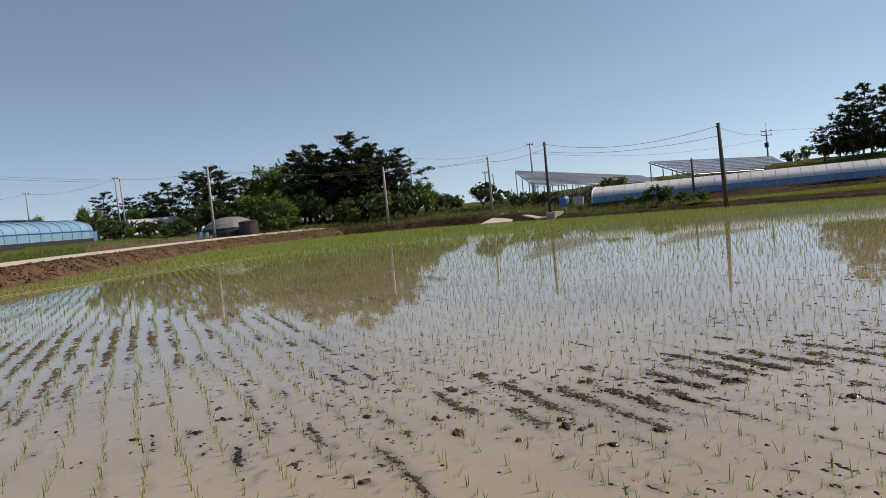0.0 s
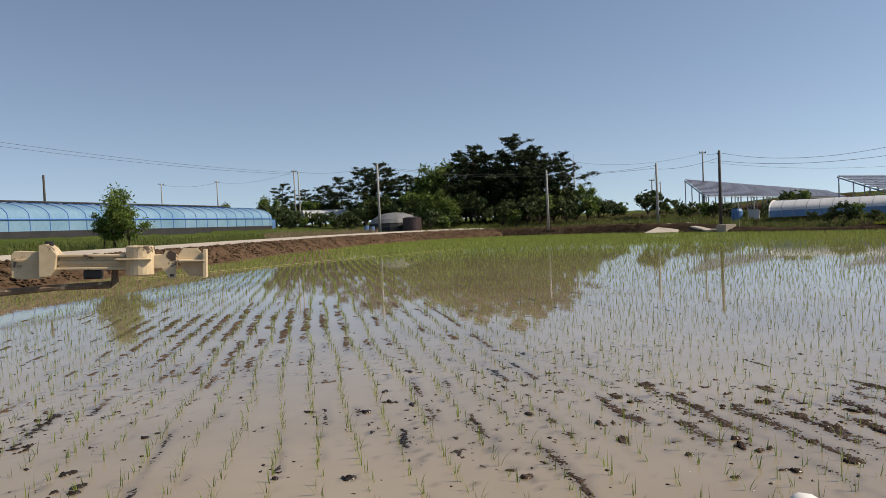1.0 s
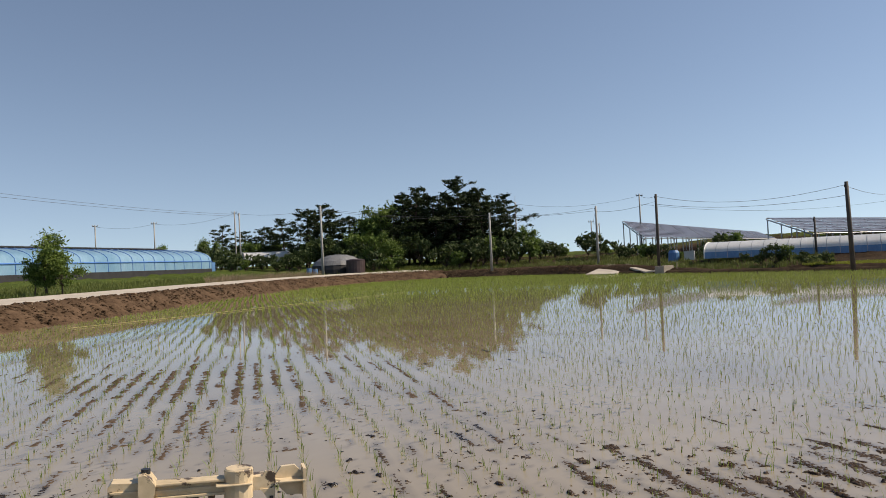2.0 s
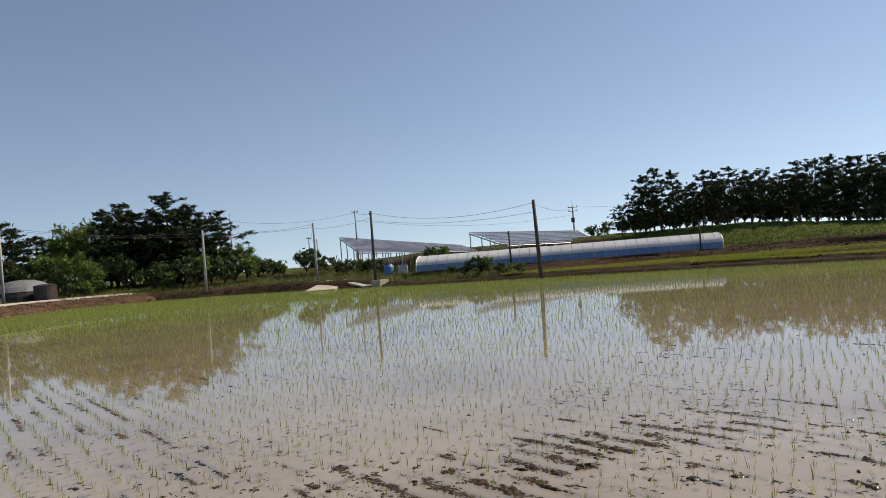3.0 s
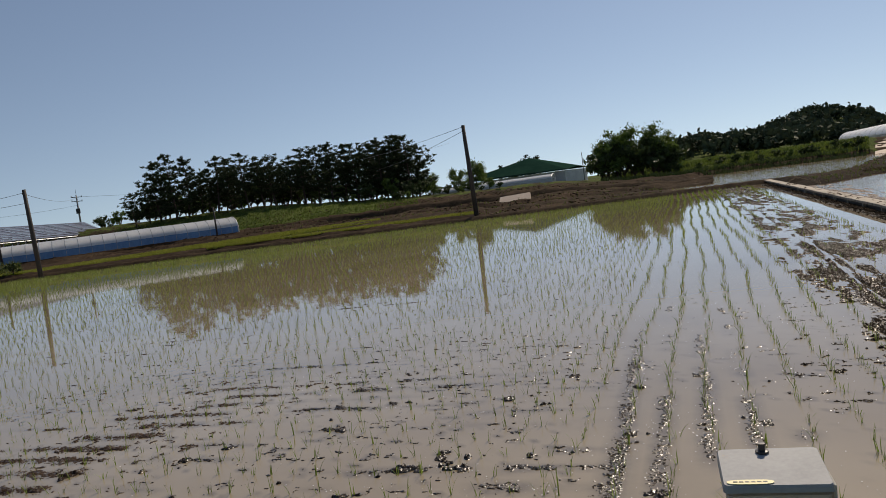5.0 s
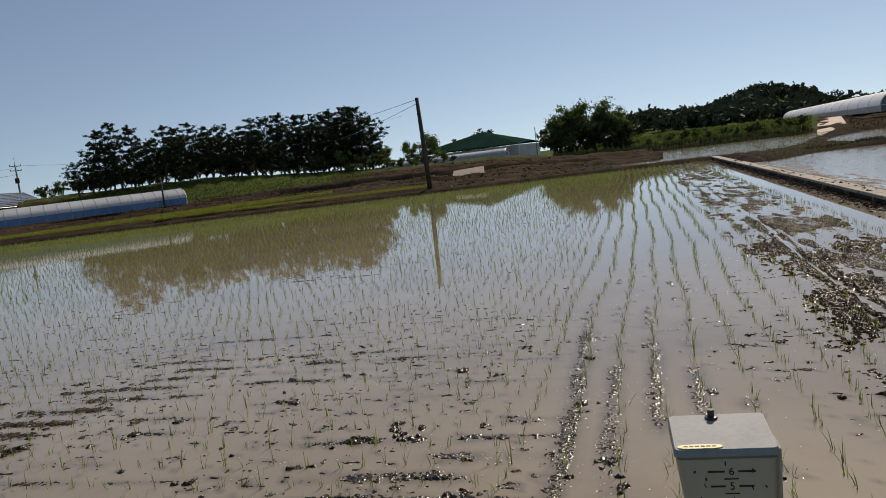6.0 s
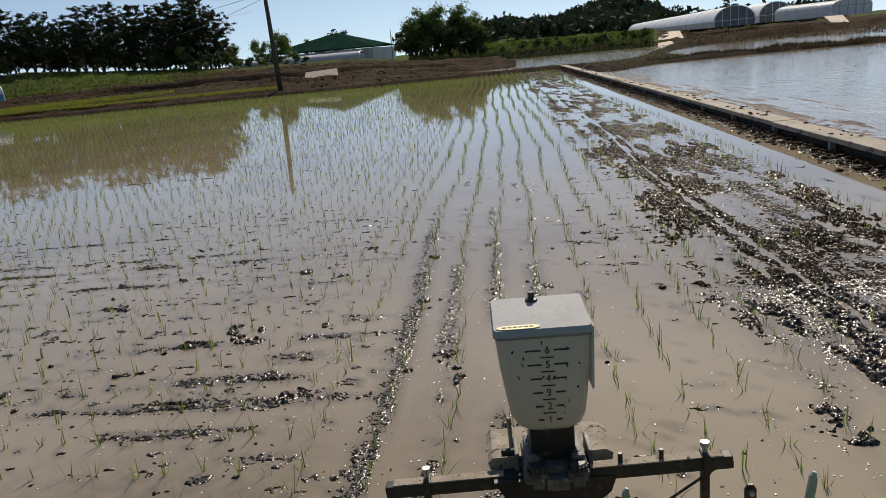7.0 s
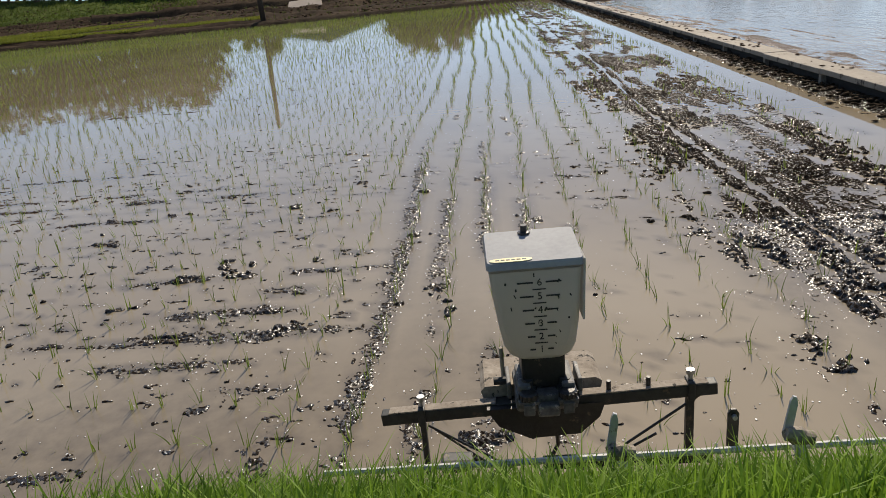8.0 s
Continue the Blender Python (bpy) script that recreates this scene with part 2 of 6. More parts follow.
M_MOUNT = surface("mud_caked_casting", (0.050, 0.051, 0.053), (0.19, 0.19, 0.185), 14.0, 90.0, 0.6, 0.1, 0.4, 0.002, wear=(0.33, 0.31, 0.28), wear_at=0.6)
M_FILM_NAVY = film_material("blue_side_curtain", (0.055, 0.15, 0.36), (0.15, 0.32, 0.56), 0.35, 0.2)
M_BLUE_RIB = surface("blue_painted_pipe", (0.05, 0.16, 0.45), (0.09, 0.24, 0.58), 2.0, 30.0, 0.4)
M_DARK_WALL = surface("dark_skirt", (0.008, 0.009, 0.011), (0.03, 0.03, 0.032), 0.8, 12.0, 0.7)
M_PANEL = surface("solar_glass", (0.10, 0.10, 0.125), (0.17, 0.17, 0.20), 0.6, 6.0, 0.30, 0, 0.0)
M_GREEN_ROOF = surface("green_sheet_roof", (0.010, 0.032, 0.024), (0.020, 0.055, 0.040), 0.5, 9.0, 0.95, spec=0.0)
M_WHITE_WALL = surface("pale_sheet_wall", (0.42, 0.42, 0.41), (0.62, 0.62, 0.60), 0.5, 9.0, 0.6, wear=(0.25, 0.2, 0.16), wear_at=0.66)
M_CREAM = surface("cream_plastic", (0.46, 0.36, 0.22), (0.68, 0.55, 0.37), 9.0, 90.0, 0.5, 0, 0.15, 0.002, wear=(0.075, 0.052, 0.036), wear_at=0.57)
M_RUSTY = surface("mud_stained_rod", (0.055, 0.036, 0.024), (0.20, 0.14, 0.09), 30.0, 90.0, 0.7, 0, 0.5, 0.002, wear=(0.42, 0.33, 0.22), wear_at=0.6)
M_HOPPER = film_material("frosted_plastic", (0.44, 0.43, 0.39), (0.58, 0.565, 0.515), 0.55, 0.42)
M_DRY_MUD = surface("dried_mud_film", (0.20, 0.165, 0.13), (0.42, 0.37, 0.31), 14.0, 90.0, 0.85, 0, 0.6, 0.003, 0.1, wear=(0.06, 0.055, 0.05), wear_at=0.58)
M_BLADE = surface("blue_grey_steel", (0.50, 0.50, 0.52), (0.72, 0.72, 0.74), 16.0, 90.0, 0.35, 0.0, 0.3, 0.002, wear=(0.30, 0.26, 0.21), wear_at=0.58)
M_LID = surface("grey_lid_plastic", (0.28, 0.29, 0.30), (0.38, 0.39, 0.40), 5.0, 70.0, 0.62, 0, 0.05, 0.001, 0.2, wear=(0.40, 0.35, 0.29), wear_at=0.63)
M_GLASS_DARK = surface("dim_glazing", (0.05, 0.06, 0.065), (0.16, 0.18, 0.19), 0.4, 5.0, 0.25)
M_BLACK = surface("black_plastic", (0.010, 0.010, 0.011), (0.035, 0.034, 0.033), 9.0, 90.0, 0.45, wear=(0.10, 0.08, 0.06), wear_at=0.62)
M_INK = surface("black_print", (0.012, 0.012, 0.012), (0.03, 0.03, 0.03), 20.0, 90.0, 0.6, bump=0.0)
M_YELLOW = surface("pale_yellow_sticker", (0.62, 0.54, 0.24), (0.74, 0.66, 0.34), 12.0, 90.0, 0.5, bump=0.0)
M_ROPE = surface("straw_rope", (0.20, 0.19, 0.07), (0.36, 0.33, 0.14), 9.0, 60.0, 0.9)
M_BEIGE = surface("beige_sheet", (0.42, 0.33, 0.26), (0.58, 0.48, 0.39), 0.9, 12.0, 0.8, wear=(0.25, 0.18, 0.13), wear_at=0.62)
M_WHITE = surface("white_plastic", (0.62, 0.61, 0.57), (0.78, 0.77, 0.73), 9.0, 80.0, 0.4, bump=0.05, dist=0.001, wear=(0.42, 0.40, 0.34), wear_at=0.66)

# ---- building helpers ----
def raw(name, verts, faces, material, parent=None, label="", smooth=False):
    me = bpy.data.meshes.new(name)
    me.from_pydata([tuple(map(float, v)) for v in verts], [], [tuple(map(int, f)) for f in faces])
    me.materials.append(material)
    if smooth:
        me.shade_smooth()
    ob = new(name, me)
    if parent is not None:
        ob.parent = parent
    return tagged(ob, label)


def part(name, bm, material, parent=None, label="", smooth=False):
    me = bpy.data.meshes.new(name)
    bmesh.ops.recalc_face_normals(bm, faces=bm.faces)
    bm.to_mesh(me)
    bm.free()
    me.materials.append(material)
    if smooth:
        me.shade_smooth()
    ob = new(name, me)
    if parent is not None:
        ob.parent = parent
    return tagged(ob, label)


def thing(name, m, label, category, group="", kind=""):
    ob = new(name)
    ob.matrix_basis = m
    return tagged(ob, label, category, group, kind)


def box(bm, m, sx, sy, sz, bevel=0.0):
    """A box of that size about the origin of m."""
    r = bmesh.ops.create_cube(bm, size=1.0, matrix=m @ Matrix.Diagonal((sx, sy, sz, 1)))
    if bevel:
        es = list({e for v in r["verts"] for e in v.link_edges})
        bmesh.ops.bevel(bm, geom=es, offset=bevel, segments=2, affect="EDGES", profile=0.6)
    return bm


def boxed(m, sx, sy, sz, bevel=0.0):
    return box(bmesh.new(), m, sx, sy, sz, bevel)


def tube(bm, pts, radii, sides=8, cap=True):
    """A round bar along points, with a radius at each."""
    pts = [Vector(p) for p in pts]
    if not hasattr(radii, "__len__"):
        radii = [radii] * len(pts)
    rings = []
    for i, p in enumerate(pts):
        d = (pts[min(i + 1, len(pts) - 1)] - pts[max(i - 1, 0)]).normalized()
        u = d.cross(Vector((0.31, 0.22, 0.93)))
        u = u.normalized() if u.length > 0.05 else d.cross(Vector((1, 0, 0))).normalized()
        w = d.cross(u)
        rings.append([bm.verts.new(p + (u * math.cos(2 * math.pi * k / sides) + w * math.sin(2 * math.pi * k / sides)) * radii[i]) for k in range(sides)])
    for a, b in zip(rings, rings[1:]):
        for k in range(sides):
            bm.faces.new((a[k], a[(k + 1) % sides], b[(k + 1) % sides], b[k]))
    if cap:
        bm.faces.new(rings[0])
        bm.faces.new(rings[-1])
    return bm


def tubed(pts, radii, sides=8):
    return tube(bmesh.new(), pts, radii, sides)


def polygon_prism(bm, m, outline, depth):
    """An outline in the x-z plane of m, given depth along its y."""
    a = [bm.verts.new(m @ Vector((x, -depth / 2, z))) for x, z in outline]
    b = [bm.verts.new(m @ Vector((x, depth / 2, z))) for x, z in outline]
    bm.faces.new(a)
    bm.faces.new(b[::-1])
    n = len(a)
    for i in range(n):
        bm.faces.new((a[i], b[i], b[(i + 1) % n], a[(i + 1) % n]))
    return bm


def hash_noise(x, y, seed=0):
    """Smooth value noise on numpy arrays, 0 to 1."""
    rng = np.random.RandomState(seed)
    tab = rng.rand(256, 256)
    xi, yi = np.floor(x).astype(int), np.floor(y).astype(int)
    fx, fy = x - xi, y - yi
    fx, fy = fx * fx * (3 - 2 * fx), fy * fy * (3 - 2 * fy)
    a, b = tab[xi % 256, yi % 256], tab[(xi + 1) % 256, yi % 256]
    c, d = tab[xi % 256, (yi + 1) % 256], tab[(xi + 1) % 256, (yi + 1) % 256]
    return (a * (1 - fx) + b * fx) * (1 - fy) + (c * (1 - fx) + d * fx) * fy


def fbm(x, y, seed=0, octaves=4, gain=0.5):
    s, amp, tot = 0.0, 1.0, 0.0
    for o in range(octaves):
        s, tot = s + amp * hash_noise(x * 2 ** o + 17.3 * o, y * 2 ** o - 9.1 * o, seed + o), tot + amp
        amp *= gain
    return s / tot


def smooth(a, b, x):
    t = np.clip((x - a) / (b - a), 0, 1)
    return t * t * (3 - 2 * t)


# ---- the plan: water's edge of the paddies ----
FIELD = [(-16, -4.95), (-14, 8), (-9.5, 30), (-5.4, 42.5), (-2, 55), (4.6, 72), (13, 84), (22, 85), (29, 78), (33, 66), (35.3, 52), (39.4, 41.5), (42.8, 30), (45.2, 14), (46.8, 4), (47.6, -4.95)]
SOUTH = [(-16, -5.6), (37, -5.6), (41.5, -9), (43, -16), (43, -46), (-16, -46)]
SOUTH_FAR = [(46.3, -12.6), (56, -12.2), (66, -15.4), (75, -20.5), (81, -27), (88, -36), (93, -44), (76, -48), (46.3, -46)]
EAST_WET = [(50.3, 1.0), (49.9, -5.0), (52.0, -10.2), (66, -13.6), (84, -20), (92, -21), (93, -3), (78, 2.6)]


def signed(poly, x, y):
    """Distance from the outline, minus inside."""
    best, inside = np.full(x.shape, 1e9), np.zeros(x.shape, bool)
    for (ax, ay), (bx, by) in zip(poly, poly[1:] + poly[:1]):
        ex, ey = bx - ax, by - ay
        t = np.clip(((x - ax) * ex + (y - ay) * ey) / (ex * ex + ey * ey), 0, 1)
        best = np.minimum(best, np.hypot(x - ax - t * ex, y - ay - t * ey))
        hit = ((ay > y) != (by > y)) & (x < ex * (y - ay) / (ey if abs(ey) > 1e-9 else 1e-9) + ax)
        inside ^= hit
    return np.where(inside, -best, best)


def ground_height(x, y):
    """Height of the land and how weedy it is."""
    x, y = np.asarray(x, float), np.asarray(y, float)
    df, ds, dg = signed(FIELD, x, y), signed(SOUTH, x, y), np.minimum(signed(SOUTH_FAR, x, y), signed(EAST_WET, x, y))
    az = np.degrees(np.arctan2(x, y))
    rough = (fbm(x * 1.1, y * 1.1, 3, 4) - 0.5) * 0.42 + (fbm(x * 0.25, y * 0.25, 9, 3) - 0.5) * 0.35
    # north-west: a steep bank, the lane on it, then rising land
    nw = smooth(-0.3, 1.6, df) * 0.86 + smooth(5, 22, df) * 1.15 + smooth(22, 60, df) * 0.7
    # east: a low bund, the nursery strip, then ploughed terraces up to the pines
    up = np.interp(az, [50, 58, 64, 71, 80, 84, 104, 110], [2.6, 2.6, 1.75, 1.0, 0.75, 0.30, 0.35, 0.5])
    low = smooth(79, 89, az)
    ea = smooth(0.0, 0.8, df) * 0.24 - smooth(1.0, 1.6, df) * 0.10 + (smooth(1.8, 7.5, df) * 0.34 + smooth(7.5, 9, df) * 0.04 + smooth(12, 24, df) * 0.5) * (1 - 0.85 * low) + smooth(26, 44, df) * up
    ea = ea + smooth(50, 58, df) * 1.15 * smooth(84, 88, az) * (1 - smooth(102, 105, az))
    furrow = np.sin(df * 1.55 + 2.2 * (fbm(x * 0.05, y * 0.05, 12, 2) - 0.5))
    ea = ea + 0.30 * furrow * smooth(7, 9, df) * (1 - smooth(28, 36, df)) * (1 - 0.7 * low)
    side = smooth(26, 36, az)
    land = nw * (1 - side) + ea * side
    south = smooth(0, 0.6, ds) * 0.16 + smooth(3, 9, ds) * 0.2
    k = smooth(103, 112, az) + (az < -90) * 1.0
    land = land * (1 - np.clip(k, 0, 1)) + np.minimum(land, south + smooth(36, 49, df) * 1.15) * np.clip(k, 0, 1)
    lane = smooth(1.3, 1.7, df) * (1 - smooth(4.6, 5.2, df)) * (1 - smooth(14, 24, az))
    calm = 1 - lane
    far = np.hypot(x, y)
    bed = smooth(38, 40, az) * (1 - smooth(74, 76, az)) * smooth(0.9, 1.3, df) * (1 - smooth(7.4, 8.2, df))
    z = land + 0.24 * bed + (1 - 0.85 * bed) * rough * smooth(0.1, 2.0, df) * calm * np.where(df < 6, 0.6, 1.0)
    z = z + 0.42 * smooth(33, 36, az) * (1 - smooth(45, 48, az)) * np.exp(-((df - 10.5) / 2.2) ** 2)
    z = z + smooth(1, 0, np.abs(df - 1.0)) * 0.10 * (fbm(x * 2.3, y * 2.3, 5, 3) - 0.4) * side
    # hill far behind the east side
    z = z + 10.0 * np.exp(-((az - 99.0) / 3.9) ** 2) * (1 - 0.75 * smooth(101.6, 103.4, az)) * smooth(200, 300, far) * (1 - smooth(330, 460, far))
    z = z + 3.5 * np.exp(-((az - 91.0) / 4.0) ** 2) * smooth(170, 230, far) * (1 - smooth(330, 460, far))
    z = np.where(df < 0, np.maximum(-0.3, df * 0.5) - 0.05, z)
    z = np.where(ds < 0, np.maximum(-0.3, ds * 0.5) - 0.05, np.minimum(z, np.where(ds < 0.6, 0.05 + ds * 0.25, 99)))
    z = np.where(dg < 0, np.maximum(-0.035, dg * 0.5) + 0.16 * (fbm(x * 0.9, y * 0.35, 15, 4, 0.6) - 0.44), np.minimum(z, np.where(dg < 0.8, 0.05 + dg * 0.25, 99)))
    z = np.where((y < -4.3) & (y > -5.7) & (x < 44), np.minimum(z, -0.06), z)
    weeds = (1 - side) * (smooth(4.8, 5.6, df) * 0.75 - 0.1 * smooth(30, 40, df)) + side * (smooth(30, 40, df) * 0.6)
    weeds = np.where((az > 84) & (az < 102.3), smooth(44, 50, df) * 0.85, weeds)
    weeds = np.where((az > 102.3) & (az < 120) & (far < 185), -0.2, weeds)
    weeds = np.where((az > 49) & (az < 67) & (df > 23) & (df < 40), 0.75, weeds)
    weeds = weeds + 0.42 * side * smooth(0.1, 0.8, furrow) * smooth(7, 9, df) * (1 - smooth(28, 34, df))
    weeds = np.where((az > 14) & (az < 42) & (df > 2.4) & (df < 30), 0.52, weeds)
    weeds = np.where(far > 185, 1.0, weeds)
    moist = side * (smooth(0.0, 0.7, -furrow) * 0.75 * smooth(6, 8, df) * (1 - smooth(30, 40, df)) + 0.5 * (1 - smooth(0.5, 2.0, df)) + 0.5 * low * (1 - smooth(30, 50, df)))
    return z, weeds, np.clip(moist + 0.6 * (fbm(x * 0.35, y * 0.35, 14, 3) - 0.5) * side, 0, 1)


def axis(lo, hi, step, reach):
    """Even steps in the middle, growing steps outside."""
    mid = list(np.arange(lo, hi, step))
    out, s, p = [], step, hi
    while p < reach:
        out.append(p)
        s *= 1.18
        p += s
    low, s, p = [], step, lo
    while p > -reach:
        s *= 1.18
        p -= s
        low.append(p)
    return np.array(low[::-1] + mid + out)


def grid_faces(nx, ny):
    i, j = np.meshgrid(np.arange(nx - 1), np.arange(ny - 1), indexing="ij")
    a = (i * ny + j).ravel()
    return np.stack([a, a + ny, a + ny + 1, a + 1], 1)


def big_mesh(name, verts, faces, material, smooth_shade=True):
    """A large mesh straight from arrays; faces all of one corner count."""
    me = bpy.data.meshes.new(name)
    n, k = len(faces), faces.shape[1]
    me.vertices.add(len(verts))
    me.vertices.foreach_set("co", np.asarray(verts, np.float32).ravel())
    me.loops.add(n * k)
    me.loops.foreach_set("vertex_index", np.asarray(faces, np.int32).ravel())
    me.polygons.add(n)
    me.polygons.foreach_set("loop_start", np.arange(0, n * k, k, dtype=np.int32))
    me.update(calc_edges=True)
    me.materials.append(material)
    if smooth_shade:
        me.shade_smooth()
    return new(name, me)


gx, gy = axis(-32, 112, 0.58, 2600), axis(-34, 122, 0.58, 2600)
GX, GY = np.meshgrid(gx, gy, indexing="ij")
GZ, GW, GM = ground_height(GX, GY)
ground = big_mesh("ground", np.stack([GX.ravel(), GY.ravel(), GZ.ravel()], 1), grid_faces(len(gx), len(gy)), M_GROUND)
att = ground.data.attributes.new("weeds", "FLOAT", "POINT")
att.data.foreach_set("value", GW.ravel().astype(np.float32))
att = ground.data.attributes.new("moist", "FLOAT", "POINT")
att.data.foreach_set("value", GM.ravel().astype(np.float32))
tagged(ground, "brown ploughed earth with weedy green banks", "ground", kind="structure")


def ground_z(x, y):
    return float(ground_height(np.array([x]), np.array([y]))[0][0])


def pool(name, poly, z, label):
    c = [(x * 1.0, y * 1.0, z) for x, y in poly]
    ob = raw(name, c, [list(range(len(c)))[::-1]], M_WATER if z < 0.01 else M_RIPPLED)
    if ob.data.polygons[0].normal.z < 0:
        ob.data.flip_normals()
    return tagged(ob, label, "water", kind="structure")


def grown(poly, d):
    cx, cy = sum(p[0] for p in poly) / len(poly), sum(p[1] for p in poly) / len(poly)
    return [(x + d * (x - cx) / math.hypot(x - cx, y - cy), y + d * (y - cy) / math.hypot(x - cx, y - cy)) for x, y in poly]


pool("water", [(x, y if y < -6 else -5.35) for x, y in grown(SOUTH, 0.4)], 0.02, "shallow muddy water of the bare paddy")
pool("water", grown(SOUTH_FAR, 0.4), 0.03, "strip of muddy water beyond the bund")
pool("water", grown(EAST_WET, 0.3), 0.03, "shallow flooded field below the green embankment")

# the concrete lane on the bank
NWB = [(-22, -14), (-20, -4), (-14, 8), (-9.5, 30), (-5.4, 42.5), (-2, 55), (4.6, 72), (13, 84), (22, 87)]


def offset_line(line, d):
    out = []
    for i, (x, y) in enumerate(line):
        a, b = line[max(i - 1, 0)], line[min(i + 1, len(line) - 1)]
        tx, ty = b[0] - a[0], b[1] - a[1]
        n = math.hypot(tx, ty)
        out.append((x - ty / n * d, y + tx / n * d))
    return out


def densify(line, step):
    out = []
    for (ax, ay), (bx, by) in zip(line, line[1:]):
        n = max(1, int(math.hypot(bx - ax, by - ay) / step))
        out += [(ax + (bx - ax) * i / n, ay + (by - ay) * i / n) for i in range(n)]
    return out + [line[-1]]


inner, outer = offset_line(densify(NWB, 1.5), 1.9), offset_line(densify(NWB, 1.5), 4.5)
vs, fs = [], []
for (ax, ay), (bx, by) in zip(inner, outer):
    zt = max(ground_z((ax + bx) / 2, (ay + by) / 2), 0.75) + 0.10
    vs += [(ax, ay, zt - 0.3), (ax, ay, zt), (bx, by, zt + 0.17), (bx, by, zt - 0.3)]
for i in range(len(inner) - 1):
    for k in range(3):
        a = i * 4 + k
        fs.append((a, a + 1, a + 5, a + 4))
road = raw("road", vs, fs, M_ROAD)
tagged(road, "narrow pale concrete farm lane on the bank", "road", kind="structure")


# ---- earth bank below the lane, and the low bund on the east side ----
def swept(name, line, profile, step, rough, material, label, seed):
    """An uneven earth slope: a profile of (distance out, height) along a line."""
    pts = densify(line, step)
    cols = []
    for d, z in profile:
        o = np.array(offset_line(pts, d))
        n = (fbm(o[:, 0] * 1.7 + d * 3, o[:, 1] * 1.7, seed, 4, 0.6) - 0.5) * rough
        cols.append(np.stack([o[:, 0] + n * 0.8, o[:, 1], z + n * (0.4 if z < 0.0 else 1.0)], 1))
    v = np.stack(cols, 1)
    ob = big_mesh(name, v.reshape(-1, 3), grid_faces(v.shape[0], v.shape[1]), material, False)
    if ob.data.polygons[0].normal.z < 0:
        ob.data.flip_normals()
    return tagged(ob, label, "bank", kind="structure")


NWF = FIELD[1:8]
EAF = FIELD[8:]
swept("bank", NWF, [(-0.35, -0.1), (-0.1, 0.02), (0.1, 0.12), (0.3, 0.28), (0.5, 0.42), (0.75, 0.56), (1.0, 0.70), (1.25, 0.82), (1.55, 0.92), (1.85, 0.96), (2.05, 0.90)], 0.16, 0.26, M_BANK, "steep bare reddish-brown earth bank below the lane", 71)
swept("bund", EAF, [(-0.35, -0.1), (-0.12, 0.02), (0.02, 0.10), (0.14, 0.18), (0.3, 0.23), (0.5, 0.25), (0.7, 0.23), (0.9, 0.16), (1.2, 0.06)], 0.16, 0.16, M_BUND, "low damp earth bund along the paddy", 72)

# ---- mud in the paddy ----
def blob(x, y, cx, cy, rx, ry):
    return np.exp(-((x - cx) / rx) ** 2 - ((y - cy) / ry) ** 2)


